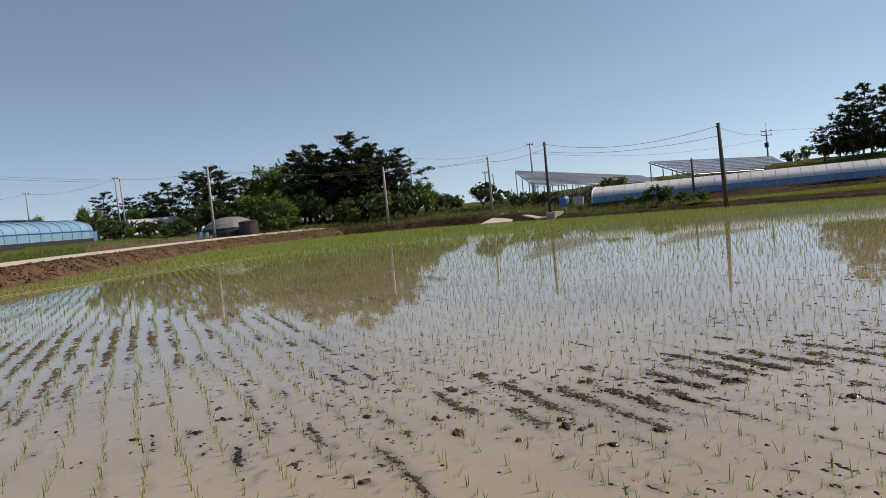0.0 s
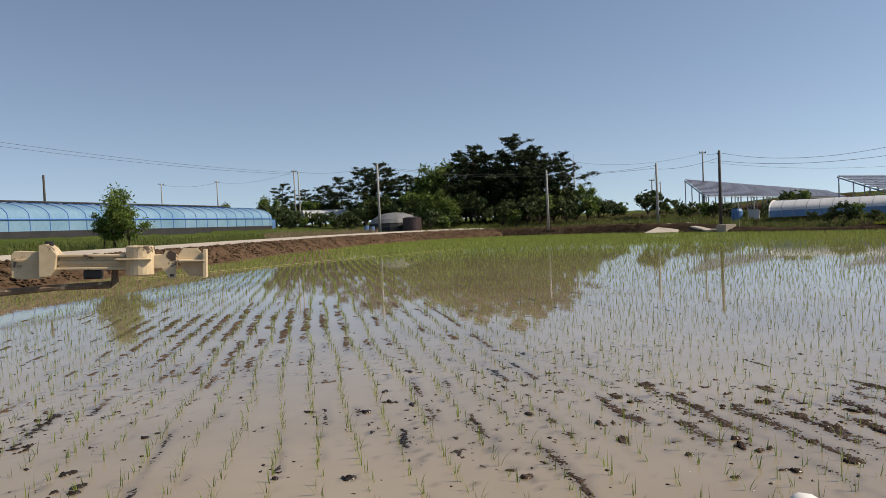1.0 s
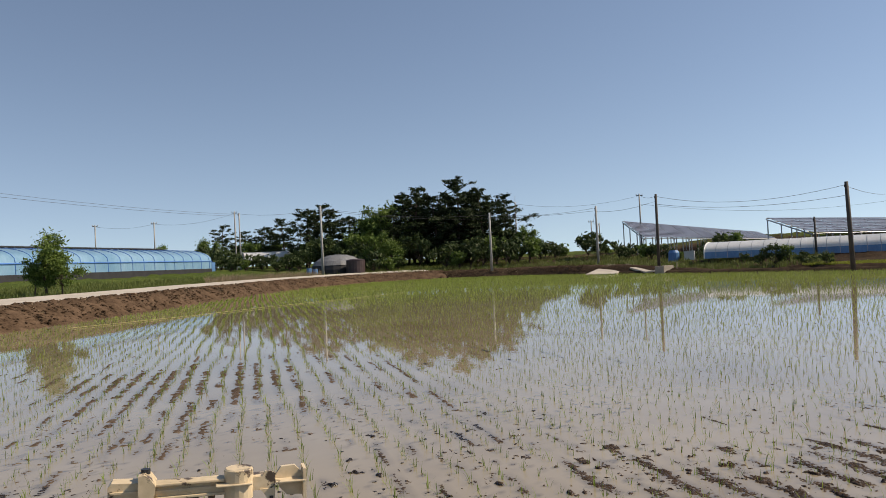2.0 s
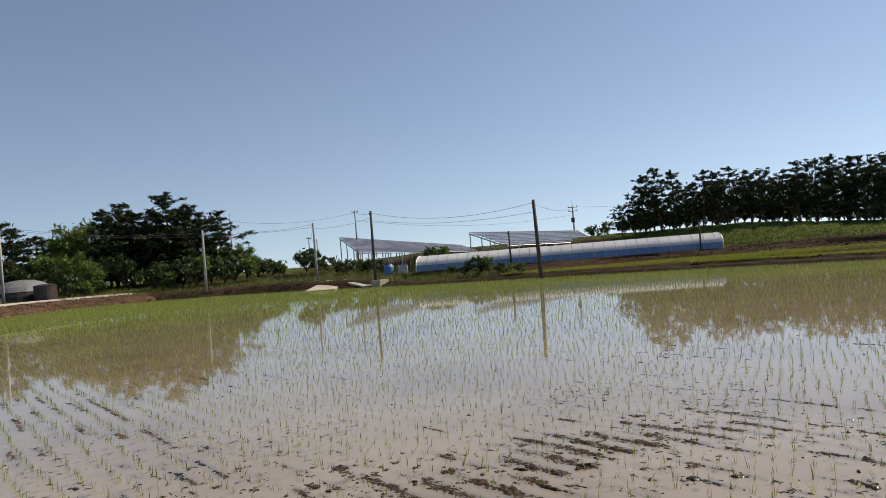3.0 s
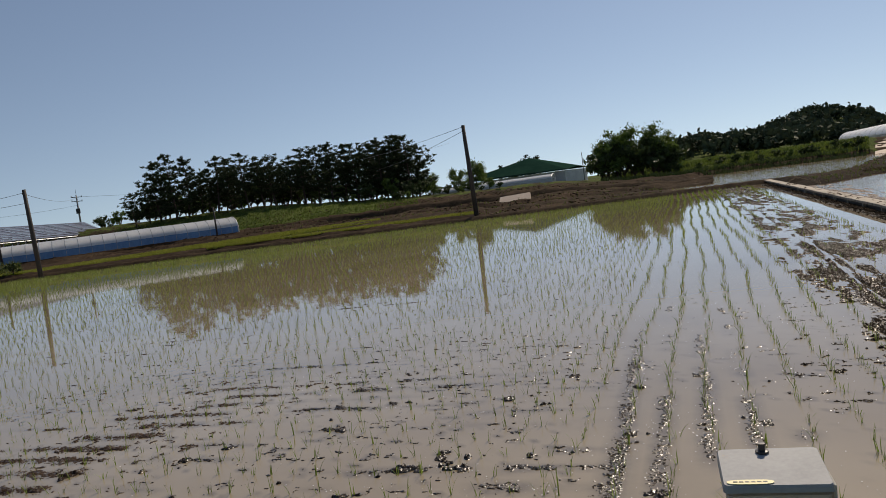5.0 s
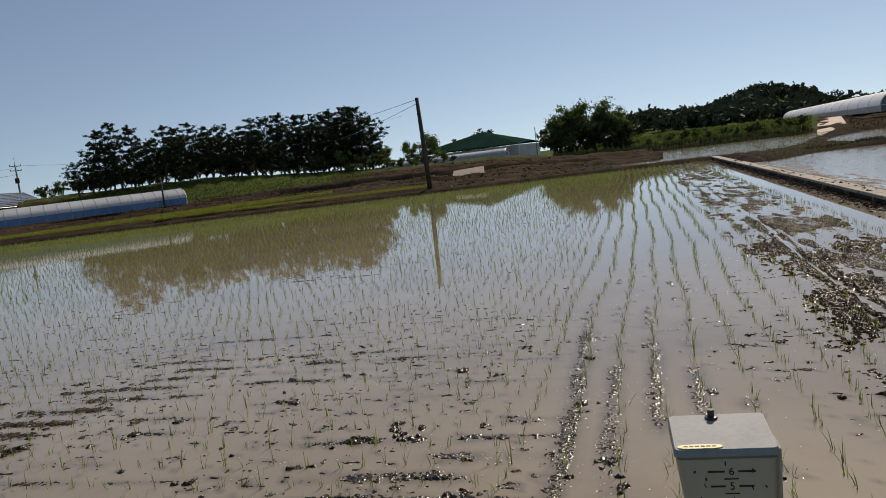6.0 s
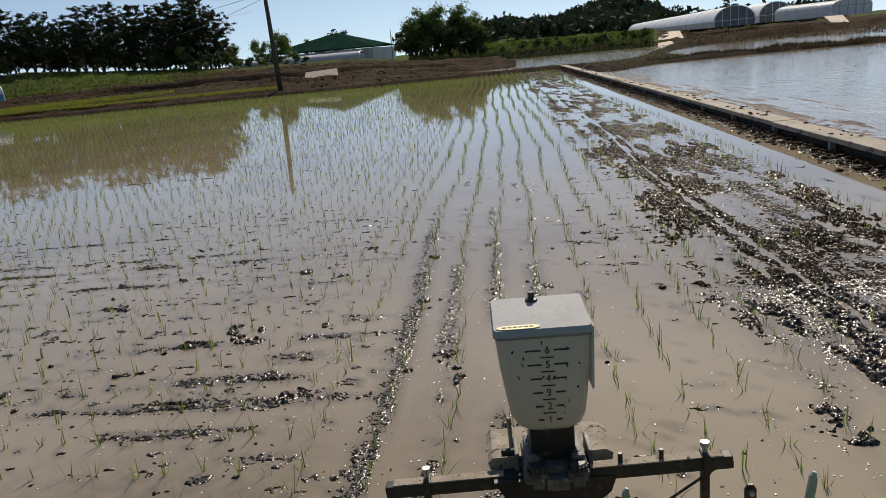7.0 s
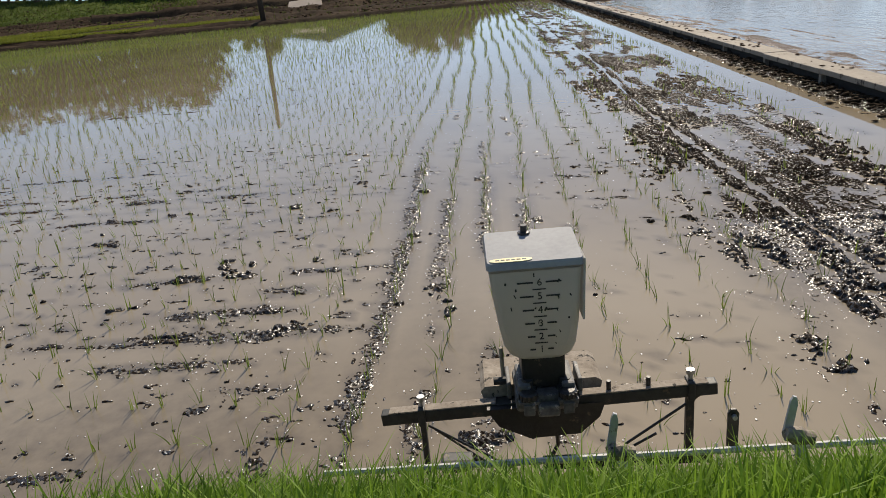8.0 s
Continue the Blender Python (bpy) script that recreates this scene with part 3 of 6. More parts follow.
def mud_cover(x, y):
    """How far the bed comes up, 0 to 1 (just awash), and how far it stands out in dark clumps."""
    patch = fbm(x / 2.4, y / 2.4, 25, 3)
    ragged = fbm(x / 0.22, y / 0.22, 23, 3, 0.6)
    head = 1 - smooth(0.45, 0.85, y + 0.15 * (ragged - 0.5))
    # north rows: narrow broken ridges between the rows
    u = (x + 0.337 + 0.05 * np.sin(y * 0.35) + 0.09 * (fbm(x / 0.5, y / 0.45, 27, 3) - 0.5)) / 0.3
    k = np.floor(u)
    strong = np.clip(1.0 * blob(x, y, 3.9, 5.25, 2.3, 1.05) + 0.85 * blob(x, y, 3.9, 1.35, 1.4, 0.75) + 0.92 * blob(x, y, -0.8, 13.0, 3.4, 5.2) + 0.2 * blob(x, y, 1.4, 4.6, 2.0, 1.5) + 0.5 * blob(x, y, 6.6, 5.2, 1.6, 1.0) + 0.4 * blob(x, y, 7.0, 3.5, 2.0, 2.5) + 0.30 * smooth(0.52, 0.7, patch), 0, 1)
    across = np.exp(-((u - k - 0.5) / (0.12 + 0.24 * strong)) ** 2)
    run = hash_noise(k * 7.31, y / 0.7 + k * 3.3, 41) * 0.68 + 0.32 * hash_noise(k * 3.7, y / 0.19, 43)
    a_n = smooth(0.56 - 0.42 * strong, 0.90 - 0.42 * strong, run)
    north = across * a_n * (1.0 + 0.12 * strong)
    # headland rows: glittering strips between the rows, then the churned band
    w = (y - 0.15 + 0.06 * np.sin(x * 0.3) + 0.08 * (fbm(x / 0.7, y / 0.5, 28, 2) - 0.5)) / 0.3
    q = np.floor(w)
    across_e = np.exp(-((w - q - 0.5) / 0.30) ** 2)
    run_e = hash_noise(x / 0.55 + q * 5.1, q * 7.7, 42) * 0.75 + 0.25 * hash_noise(x / 0.15, q * 3.1, 44)
    line = np.exp(-((y - 0.56 - 0.04 * np.sin(x)) / 0.10) ** 2) * smooth(1.6, 2.4, x) * (1 - smooth(7.5, 11, x))
    strips = smooth(-0.62, -0.45, y) * smooth(2.0, 2.8, x) * (1 - smooth(7.5, 12, x))
    band_s = smooth(-1.2, -1.75, y + 0.5 * (patch - 0.5)) * (1 - smooth(-3.2, -3.55, y)) * smooth(2.0, 3.6, x)
    wet = smooth(0.50, 0.60, fbm(x / 0.9, y / 0.30, 31, 3))
    east = smooth(0.62 - 0.36 * strips, 0.92 - 0.36 * strips, run_e) * across_e * 1.05
    tread = np.hypot(x - 5.3, y + 2.75)
    arcs = np.exp(-(np.abs(np.sin(tread * 7.0)) / 0.30) ** 2) * smooth(1.3, 0.7, tread)
    rut_y = y + 2.12 + 0.07 * np.sin(x * 0.5)
    rut = np.exp(-((np.abs(rut_y) - 0.09) / 0.06) ** 2) * smooth(3, 4.5, x) * (1 - smooth(15, 22, x))
    groove = np.exp(-(rut_y / 0.020) ** 2) * smooth(3, 4.5, x)
    churn = band_s * (0.86 + 0.14 * smooth(3.8, 5.2, x)) * np.clip(0.90 - 0.55 * wet + 0.45 * (across_e - 0.5) + 1.2 * (patch - 0.48) + 0.25 * arcs, 0, 1.15)
    foot = np.exp(-((y + 4.30) / 0.22) ** 2) * 1.25
    east = np.maximum.reduce([east * (1 - band_s), churn, line * 1.25, rut * 1.15, foot]) - groove * 0.6
    high_e = np.clip(1.15 * band_s * smooth(0.50, 0.62, fbm(x / 0.75, y / 0.24, 36, 3)) + 0.8 * rut * smooth(0.45, 0.6, patch + 0.25 * (ragged - 0.5)) + 0.55 * arcs * band_s, 0, 1) * (1 - groove) + foot * 0.8
    high_n = 0.45 * across * a_n * strong * smooth(0.5, 0.66, ragged)
    fleck = smooth(0.745, 0.81, ragged) * (1 - 0.6 * smooth(6, 10, np.hypot(x, y)))
    cover = north * (1 - head) + east * head
    bits = smooth(0.66, 0.78, hash_noise(x / 0.055, y / 0.13, 45) * 0.6 + 0.4 * hash_noise(x / 0.025, y / 0.03, 46)) * smooth(0.44, 0.60, patch + 0.35 * strong * (1 - head)) * (1 - smooth(9, 14, np.hypot(x, y)))
    cover = np.maximum(cover, bits * 1.1)
    return np.maximum(cover, fleck * 1.05), np.clip(high_n * (1 - head) + high_e * head + 0.5 * fleck, 0, 1.2)


def mud_height(x, y):
    """Bed of the paddy: crumbs that break the water's skin where the bed comes up."""
    cover, high = mud_cover(x, y)
    head = smooth(0.85, 0.45, y)
    grain_n, grain_e = hash_noise(x / 0.050, y / 0.170, 24), hash_noise(x / 0.170, y / 0.050, 33)
    lumps = hash_noise(x / 0.040, y / 0.040, 29)
    fine = hash_noise(x / 0.021, y / 0.021, 30)
    coarse = 0.5 * (1 - np.abs(2 * (grain_n * (1 - head) + grain_e * head) - 1)) + 0.5 * (1 - np.abs(2 * lumps - 1))
    crumb = 0.55 * (1 - np.abs(2 * fine - 1)) + 0.45 * hash_noise(x / 0.0105, y / 0.0105, 32)
    coarse, crumb = coarse - 0.14, crumb - 0.08
    z = -0.030 * (1 - cover) + (coarse - 0.5) * 0.026 + (crumb - 0.5) * 0.026
    z = z + high * (0.006 + 0.075 * np.maximum(coarse - 0.35, 0) + 0.024 * (crumb - 0.5))
    cap = 0.005 + 0.045 * np.clip(high, 0, 1)
    return np.where(z > 0.0, cap * (1 - np.exp(-z / cap)) + (crumb - 0.5) * 0.007, z)


def paddy_water():
    """The water of the planted paddy, one sheet with finer cells near the machine."""
    xs = np.concatenate([np.arange(-17, -6, 0.5), np.arange(-6, 10, 0.06), np.arange(10, 49.5, 0.5)])
    ys = np.concatenate([np.arange(-4.62, 19, 0.06), np.arange(19, 88, 0.5)])
    X, Y = np.meshgrid(xs, ys, indexing="ij")
    cover, high = mud_cover(X, Y)
    f = grid_faces(len(xs), len(ys))
    near = signed(FIELD, X, Y) < 0.9
    f = f[near.ravel()[f].all(1)]
    ob = big_mesh("water", np.stack([X.ravel(), Y.ravel(), np.zeros(X.size)], 1), f, M_WATER)
    fade = (1 - smooth(6, 10, X)) * (1 - smooth(15, 19, Y)) * smooth(-6, -4, X)
    a = ob.data.attributes.new("shoal", "FLOAT", "POINT")
    a.data.foreach_set("value", (np.clip(np.maximum(np.clip(cover, 0, 1) ** 1.5, np.maximum(0.9 * blob(X, Y, 2.5, 1.5, 0.9, 1.2), 0.5 * blob(X, Y, 3.0, 0.2, 1.2, 0.3))), 0, 1) * fade).ravel().astype(np.float32))
    tagged(ob, "shallow muddy water of the planted rice paddy", "water", kind="structure")


paddy_water()


def south_mud(x, y):
    """Edge of the bare paddy behind the levee: silt awash, in thin streaks."""
    crumb = 0.5 * hash_noise(x / 0.10, y / 0.07, 34) + 0.5 * hash_noise(x / 0.05, y / 0.04, 37)
    streak = fbm(x / 1.6, y / 0.16, 35, 3)
    shore = np.exp(-((y + 5.1) / 1.5) ** 2)
    z = 0.02 - 0.034 + 0.033 * shore + 0.09 * np.maximum(streak - 0.53, 0) * (0.4 + np.exp(-((y + 6.0) / 3.5) ** 2))
    z = z + (crumb - 0.5) * 0.030 * (0.35 + 0.65 * shore)
    return np.where(z > 0.02, 0.02 + 0.012 * (1 - np.exp(-(z - 0.02) / 0.012)), z)


def mud_sheet(x0, x1, y0, y1, step, height=mud_height, material=None):
    xs, ys = np.arange(x0, x1 + step, step), np.arange(y0, y1 + step, step)
    X, Y = np.meshgrid(xs, ys, indexing="ij")
    Z = height(X, Y)
    d = signed(FIELD, X, Y)
    Z = np.where((d > -0.3) & (Y > -4.0), np.minimum(Z, -0.03), Z)
    f = grid_faces(len(xs), len(ys))
    top = Z.ravel()[f].max(1)
    f = f[top > (-0.004 if height is mud_height else 0.014)]          # only what comes near the water's skin
    used, inv = np.unique(f.ravel(), return_inverse=True)
    v = np.stack([X.ravel(), Y.ravel(), Z.ravel()], 1)[used]
    ob = big_mesh("mud", v, inv.reshape(f.shape), material or M_MUD, False)
    return tagged(ob, "wet dark mud clods and ridges standing out of shallow water", "mud", kind="stuff")


mud_sheet(1.6, 5.0, -3.2, 3.0, 0.0080)
mud_sheet(1.6, 5.0, 3.0, 4.0, 0.0115)
mud_sheet(5.0, 5.6, -3.2, -0.7, 0.0115, mud_height, M_MUD_DULL)
mud_sheet(5.0, 5.6, -0.7, 4.0, 0.0115)
mud_sheet(1.6, 5.6, -4.35, -3.2, 0.013, mud_height, M_MUD_DULL)
mud_sheet(5.6, 7.5, -4.35, -0.7, 0.0135, mud_height, M_MUD_DULL)
mud_sheet(5.6, 7.5, -0.7, 3.5, 0.0135)
mud_sheet(5.6, 7.5, 3.5, 7.5, 0.0135, mud_height, M_MUD_BROWN)
mud_sheet(0.9, 5.6, 4.0, 7.5, 0.0115, mud_height, M_MUD_BROWN)
mud_sheet(7.5, 15, -4.42, -0.7, 0.021, mud_height, M_MUD_DULL)
mud_sheet(7.5, 15, -0.7, 9.0, 0.023)
mud_sheet(0.9, 7.5, 7.5, 9.0, 0.032)
mud_sheet(-6, 0.9, 3.0, 7.5, 0.017)
mud_sheet(-6, 2.4, 9.0, 20.0, 0.028, mud_height, M_MUD_PALE)
mud_sheet(-6, 0.9, 7.5, 9.0, 0.024, mud_height, M_MUD_PALE)
mud_sheet(2.4, 15.0, 9.0, 20.0, 0.05)
mud_sheet(15, 46.5, -4.35, 18.0, 0.07, mud_height, M_MUD_DULL)
mud_sheet(6, 16, -8.0, -4.75, 0.035, south_mud, M_MUD_STRAW)
mud_sheet(16, 38, -8.0, -4.75, 0.07, south_mud, M_MUD_STRAW)
mud_sheet(9, 36, -20.0, -8.0, 0.09, south_mud, M_MUD_STRAW)


def clods(name, p, size, seed, label, material=None):
    """Loose lumps of mud: rough eight-sided crumbs."""
    r = np.random.RandomState(seed)
    n = len(p)
    dirs = np.array([(1, 0, 0), (0, 1, 0), (-1, 0, 0), (0, -1, 0), (0, 0, 1), (0, 0, -1)], float)
    k = size * r.uniform(0.4, 1.0, n) ** 1.5
    v = dirs[None] * r.uniform(0.5, 1.2, (n, 6, 3)) + r.normal(0, 0.18, (n, 6, 3))
    v[:, :, 2] *= 0.35
    a = r.uniform(0, 6.3, n)
    c, s_ = np.cos(a)[:, None], np.sin(a)[:, None]
    v = np.stack([v[:, :, 0] * c - v[:, :, 1] * s_, v[:, :, 0] * s_ + v[:, :, 1] * c, v[:, :, 2]], 2) * k[:, None, None]
    v[:, :, 0] += p[:, 0, None]
    v[:, :, 1] += p[:, 1, None]
    v[:, :, 2] += p[:, 2, None] + (k * 0.2)[:, None]
    f = np.array([(0, 1, 4), (1, 2, 4), (2, 3, 4), (3, 0, 4), (1, 0, 5), (2, 1, 5), (3, 2, 5), (0, 3, 5)])
    faces = (np.arange(n)[:, None, None] * 6 + f[None]).reshape(-1, 3)
    return tagged(big_mesh(name, v.reshape(-1, 3), faces, material or M_MUD, False), label, "mud", kind="stuff")


cr = np.random.RandomState(77)
q = np.stack([cr.uniform(3, 46, 3600), -4.40 + np.abs(cr.normal(0, 0.13, 3600)), np.zeros(3600)], 1)
q[:, 2] = 0.05 * np.clip((-4.12 - q[:, 1]) / 0.25, 0, 1)
clods("mud_clods", q, 0.060, 78, "heap of dark mud clods along the levee foot", M_BUND)
q = np.stack([cr.uniform(6, 40, 260), -4.56 + cr.normal(0, 0.10, 260), np.full(260, 0.222)], 1)
q = q[fbm(q[:, 0] / 1.3, q[:, 1] / 0.3, 39, 2) > 0.5]
clods("mud_clods", q, 0.06, 86, "lumps of dried mud on the levee coping", M_BANK)
q = np.stack([cr.uniform(-5, 20, 60000), cr.uniform(-3.9, 16, 60000), np.zeros(60000)], 1)
h = mud_height(q[:, 0], q[:, 1])
q, h = q[h > -0.004], h[h > -0.004]
q[:, 2] = np.clip(h, -0.002, 0.02)
clods("mud_clods", q[:2500], 0.013, 79, "small dark mud crumbs among the rice rows")
q = np.stack([cr.uniform(-6, 24, 2600), cr.uniform(0.9, 20, 2600), np.full(2600, -0.002)], 1)
clods("mud_clods", q, 0.024, 80, "scattered mud crumbs in shallow water")


def specks():
    """Bubbles and bits of straw floating on the water and caught on wet mud, and white specks painted as sun glints."""
    r = np.random.RandomState(91)
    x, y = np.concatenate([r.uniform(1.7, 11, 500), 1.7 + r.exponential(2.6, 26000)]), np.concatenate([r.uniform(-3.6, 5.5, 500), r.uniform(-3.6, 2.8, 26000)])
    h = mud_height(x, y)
    # the many specks where mud comes up imitate sun sparkle in plain white
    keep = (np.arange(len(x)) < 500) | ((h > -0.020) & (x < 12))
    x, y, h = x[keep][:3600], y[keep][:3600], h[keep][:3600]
    n = len(x)
    k = 0.0030 * r.uniform(0.4, 1.0, n) ** 2 * (1 + 0.12 * x) + 0.0010
    a = r.uniform(0, 1, (n, 1)) + np.linspace(0, 2 * np.pi, 6)[None, :5]
    base = np.maximum(h, 0.0)
    v = np.stack([x[:, None] + np.cos(a) * k[:, None] * r.uniform(0.6, 1.9, (n, 1)), y[:, None] + np.sin(a) * k[:, None], np.repeat(base[:, None] + 0.0025, 5, 1)], 2)
    v = np.concatenate([v, np.stack([x, y, base + 0.0050], 1)[:, None]], 1)
    f = np.array([(i, (i + 1) % 5, 5) for i in range(5)])
    faces = (np.arange(n)[:, None, None] * 6 + f[None]).reshape(-1, 3)
    tagged(big_mesh("floating_specks", v.reshape(-1, 3), faces, M_FOAM_GLINT, False), "pale bubbles, straw bits and painted white sun glints on muddy water", "specks", kind="stuff")


specks()

# ---- rice seedlings ----
def blade_block(px, py, pz, height, spread, blades, segs, width, rng):
    """Bent blades for many plants at once: arrays of vertices and triangles or quads as quads."""
    n = len(px) * blades
    x, y, z = np.repeat(px, blades), np.repeat(py, blades), np.repeat(pz, blades)
    h = np.repeat(height, blades) * rng.uniform(0.55, 1.1, n)
    a = rng.uniform(0, 2 * np.pi, n)
    lean = rng.uniform(0.05, 1.0, n) ** 1.3 * spread
    fx, fy = np.cos(a), np.sin(a)
    b = a + np.pi / 2 + rng.uniform(-0.6, 0.6, n)
    wx, wy = np.cos(b) * width * 0.5, np.sin(b) * width * 0.5
    x, y = x + fx * 0.008 + rng.normal(0, 0.006, n), y + fy * 0.008 + rng.normal(0, 0.006, n)
    rows = []
    for s in range(segs + 1):
        t = s / segs
        r = lean * h * (0.35 * t + 0.65 * t * t)
        zz = z + h * (t - 0.33 * lean * t ** 3)
        k = (1 - 0.93 * t ** 2.2) if s else 0.8
        rows.append((x + fx * r - wx * k, y + fy * r - wy * k, zz))
        rows.append((x + fx * r + wx * k, y + fy * r + wy * k, zz))
    v = np.stack([np.stack(c, 1) for c in rows], 1)     # n, 2(segs+1), 3
    f = np.array([(2 * s, 2 * s + 1, 2 * s + 3, 2 * s + 2) for s in range(segs)])
    faces = (np.arange(n)[:, None, None] * (2 * (segs + 1)) + f[None]).reshape(-1, 4)
    return v.reshape(-1, 3), faces


def joined(blocks):
    vs, fs, o = [], [], 0
    for v, f in blocks:
        vs.append(v), fs.append(f + o)
        o += len(v)
    return np.concatenate(vs), np.concatenate(fs)


rng = np.random.RandomState(7)


def row_places():
    """North rows over the field, east rows on the headland."""
    out = []
    for k in range(-56, 162):
        x = -0.337 + 0.3 * k
        y = np.arange(0.95, 90, 0.165)
        y = y + rng.normal(0, 0.02, len(y))
        wob = 0.05 * np.sin(y * 0.35 + k * 0.05) + 0.03 * np.sin(y * 1.3 + k)
        out.append(np.stack([x + wob + rng.normal(0, 0.016, len(y)), y], 1))
    for k in range(-2, 13):
        y = 0.15 - 0.3 * k
        x = np.arange(-14, 48, 0.165)
        x = x + rng.normal(0, 0.02, len(x))
        wob = 0.06 * np.sin(x * 0.3 + k * 0.03) + 0.03 * np.sin(x * 1.1 + k)
        out.append(np.stack([x, y + wob + rng.normal(0, 0.016, len(x))], 1))
    p = np.concatenate(out)
    d = signed(FIELD, p[:, 0], p[:, 1])
    keep = (d < -0.35) & (rng.rand(len(p)) > 0.07)
    keep &= ~((p[:, 0] < 2.6) & (p[:, 1] < 1.4) & (p[:, 0] > -2.5) & (p[:, 1] > -1.5))   # under the machine
    keep &= ~((p[:, 0] > 3) & (p[:, 1] < -1.9) & (p[:, 1] > -3.1) & (rng.rand(len(p)) < 0.72))  # trampled band
    keep &= ~((p[:, 0] < -6) & (p[:, 1] < 20))
    return p[keep]


hills = row_places()
dist = np.hypot(hills[:, 0], hills[:, 1])
order = np.argsort(dist)
hills, dist = hills[order], dist[order]
NEAR = 260


def seedling_meshes():
    made = []
    for s in range(10):
        r = np.random.RandomState(100 + s)
        v, f = blade_block(np.zeros(1), np.zeros(1), np.full(1, -0.03), np.full(1, 0.165), 0.85, r.randint(5, 9), 5, 0.0062, r)
        base = np.arange(len(v)) % 12
        v[base == 0], v[base == 1] = (-0.002, 0, -0.03), (0.002, 0, -0.03)
        ob = big_mesh("rice_seedling", v, f, M_RICE)
        bm = bmesh.new()
        bm.from_mesh(ob.data)
        bmesh.ops.remove_doubles(bm, verts=bm.verts, dist=0.0001)
        bm.to_mesh(ob.data)
        bm.free()
        tagged(ob, "thin young rice seedling standing in shallow water", "rice seedling", group="rice seedlings nearby")
        made.append(ob)
    return made


kinds = seedling_meshes()
for i in range(NEAR):
    x, y = hills[i]
    m = pose(x, y, 0, rng.uniform(-7, 7), rng.uniform(-7, 7), rng.uniform(0, 360))
    sc = rng.uniform(0.62, 0.98)
    if i < len(kinds):
        kinds[i].matrix_basis = m @ Matrix.Diagonal((sc, sc, sc, 1))
    else:
        copy_thing(kinds[i % len(kinds)], m).scale = (sc, sc, sc)

rest, rd = hills[NEAR:], dist[NEAR:]
tall = 1.0 + 0.35 * smooth(32, 50, rd)
blocks, far_blocks = [], []
for lo, hi, blades, segs, width in ((0, 9, 4, 4, 0.0060), (9, 18, 4, 3, 0.0062), (18, 34, 3, 2, 0.0105), (34, 200, 3, 1, 0.024)):
    s = (rd >= lo) & (rd < hi)
    q = rest[s]
    hh = rng.uniform(0.105, 0.172, len(q)) * tall[s]
    (blocks if lo < 30 else far_blocks).append(blade_block(q[:, 0], q[:, 1], np.full(len(q), -0.03), hh, 0.68, blades, segs, width, rng))
v, f = joined(blocks)
rice = big_mesh("rice_seedlings", v, f, M_RICE)
tagged(rice, "rows of thin young rice seedlings in shallow water", "rice seedlings", kind="stuff")
v, f = joined(far_blocks)
tagged(big_mesh("rice_seedlings", v, f, M_RICE_FAR), "dense bright green young rice by the far bank", "rice seedlings", kind="stuff")

# ---- the concrete channel wall along the south side ----
def channel_wall():
    wall = thing("concrete_levee", pose(0, -4.53, -0.09), "low concrete panel levee with pale coping beside the paddy", "levee", kind="structure")
    # panels facing away from the sun, their shade painted as darker concrete
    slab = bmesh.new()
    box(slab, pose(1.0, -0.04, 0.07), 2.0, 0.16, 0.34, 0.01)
    me_slab = part("panel", slab, M_CONC_SHADE, wall)
    cap = bmesh.new()
    box(cap, pose(1.0, -0.03, 0.275), 1.985, 0.36, 0.07, 0.012)
    me_cap = part("coping", cap, M_CONC, wall)
    post = bmesh.new()
    box(post, pose(0, 0.11, 0.07), 0.07, 0.07, 0.34, 0.01)
    me_post = part("post", post, M_CONC, wall)
    r = random.Random(4)
    first = True
    for i in range(32):
        x = -16 + 2.0 * i
        for ob in (me_slab, me_cap, me_post):
            o = ob
            if not first:
                o = new(ob.name.split(".")[0], ob.data)
                o.parent = wall
            o.matrix_basis = pose(x, r.uniform(-0.01, 0.01), r.uniform(-0.004, 0.004), 0, r.uniform(-0.1, 0.1), r.uniform(-0.2, 0.2))
        first = False


channel_wall()


# ---- trees ----
def polar(az, d, z):
    return Vector((d * math.sin(radians(az)), d * math.cos(radians(az)), z))


def leaf_cloud(centres, sizes, count, leaf, rng, flat=0.6, up=0.3, slim=0.36, loose=0.62):
    """Many small irregular leaf faces within ellipsoid clumps."""
    w = np.array(sizes) ** 2
    pick = rng.choice(len(centres), count, p=w / w.sum())
    c, s = np.array(centres)[pick], np.array(sizes)[pick]
    d = rng.normal(0, 1, (count, 3))
    d /= np.linalg.norm(d, axis=1)[:, None]
    rad = np.minimum(np.abs(rng.normal(0, loose, count)) + 0.18, 1.5)
    p = c + d * (rad * s)[:, None] * np.array([1, 1, flat])
    a = rng.normal(0, 1, (count, 3)) + np.array([0, 0, 0.1])
    a /= np.linalg.norm(a, axis=1)[:, None]
    b = np.cross(a, rng.normal(0, 1, (count, 3)) + d * up)
    b /= np.linalg.norm(b, axis=1)[:, None]
    k = leaf * rng.uniform(0.5, 1.3, count)[:, None]
    v = np.stack([p - a * k, p + b * k * slim + a * k * rng.uniform(-0.3, 0.3, count)[:, None], p + a * k, p - b * k * slim], 1)
    return v.reshape(-1, 3), np.arange(count * 4).reshape(-1, 4)


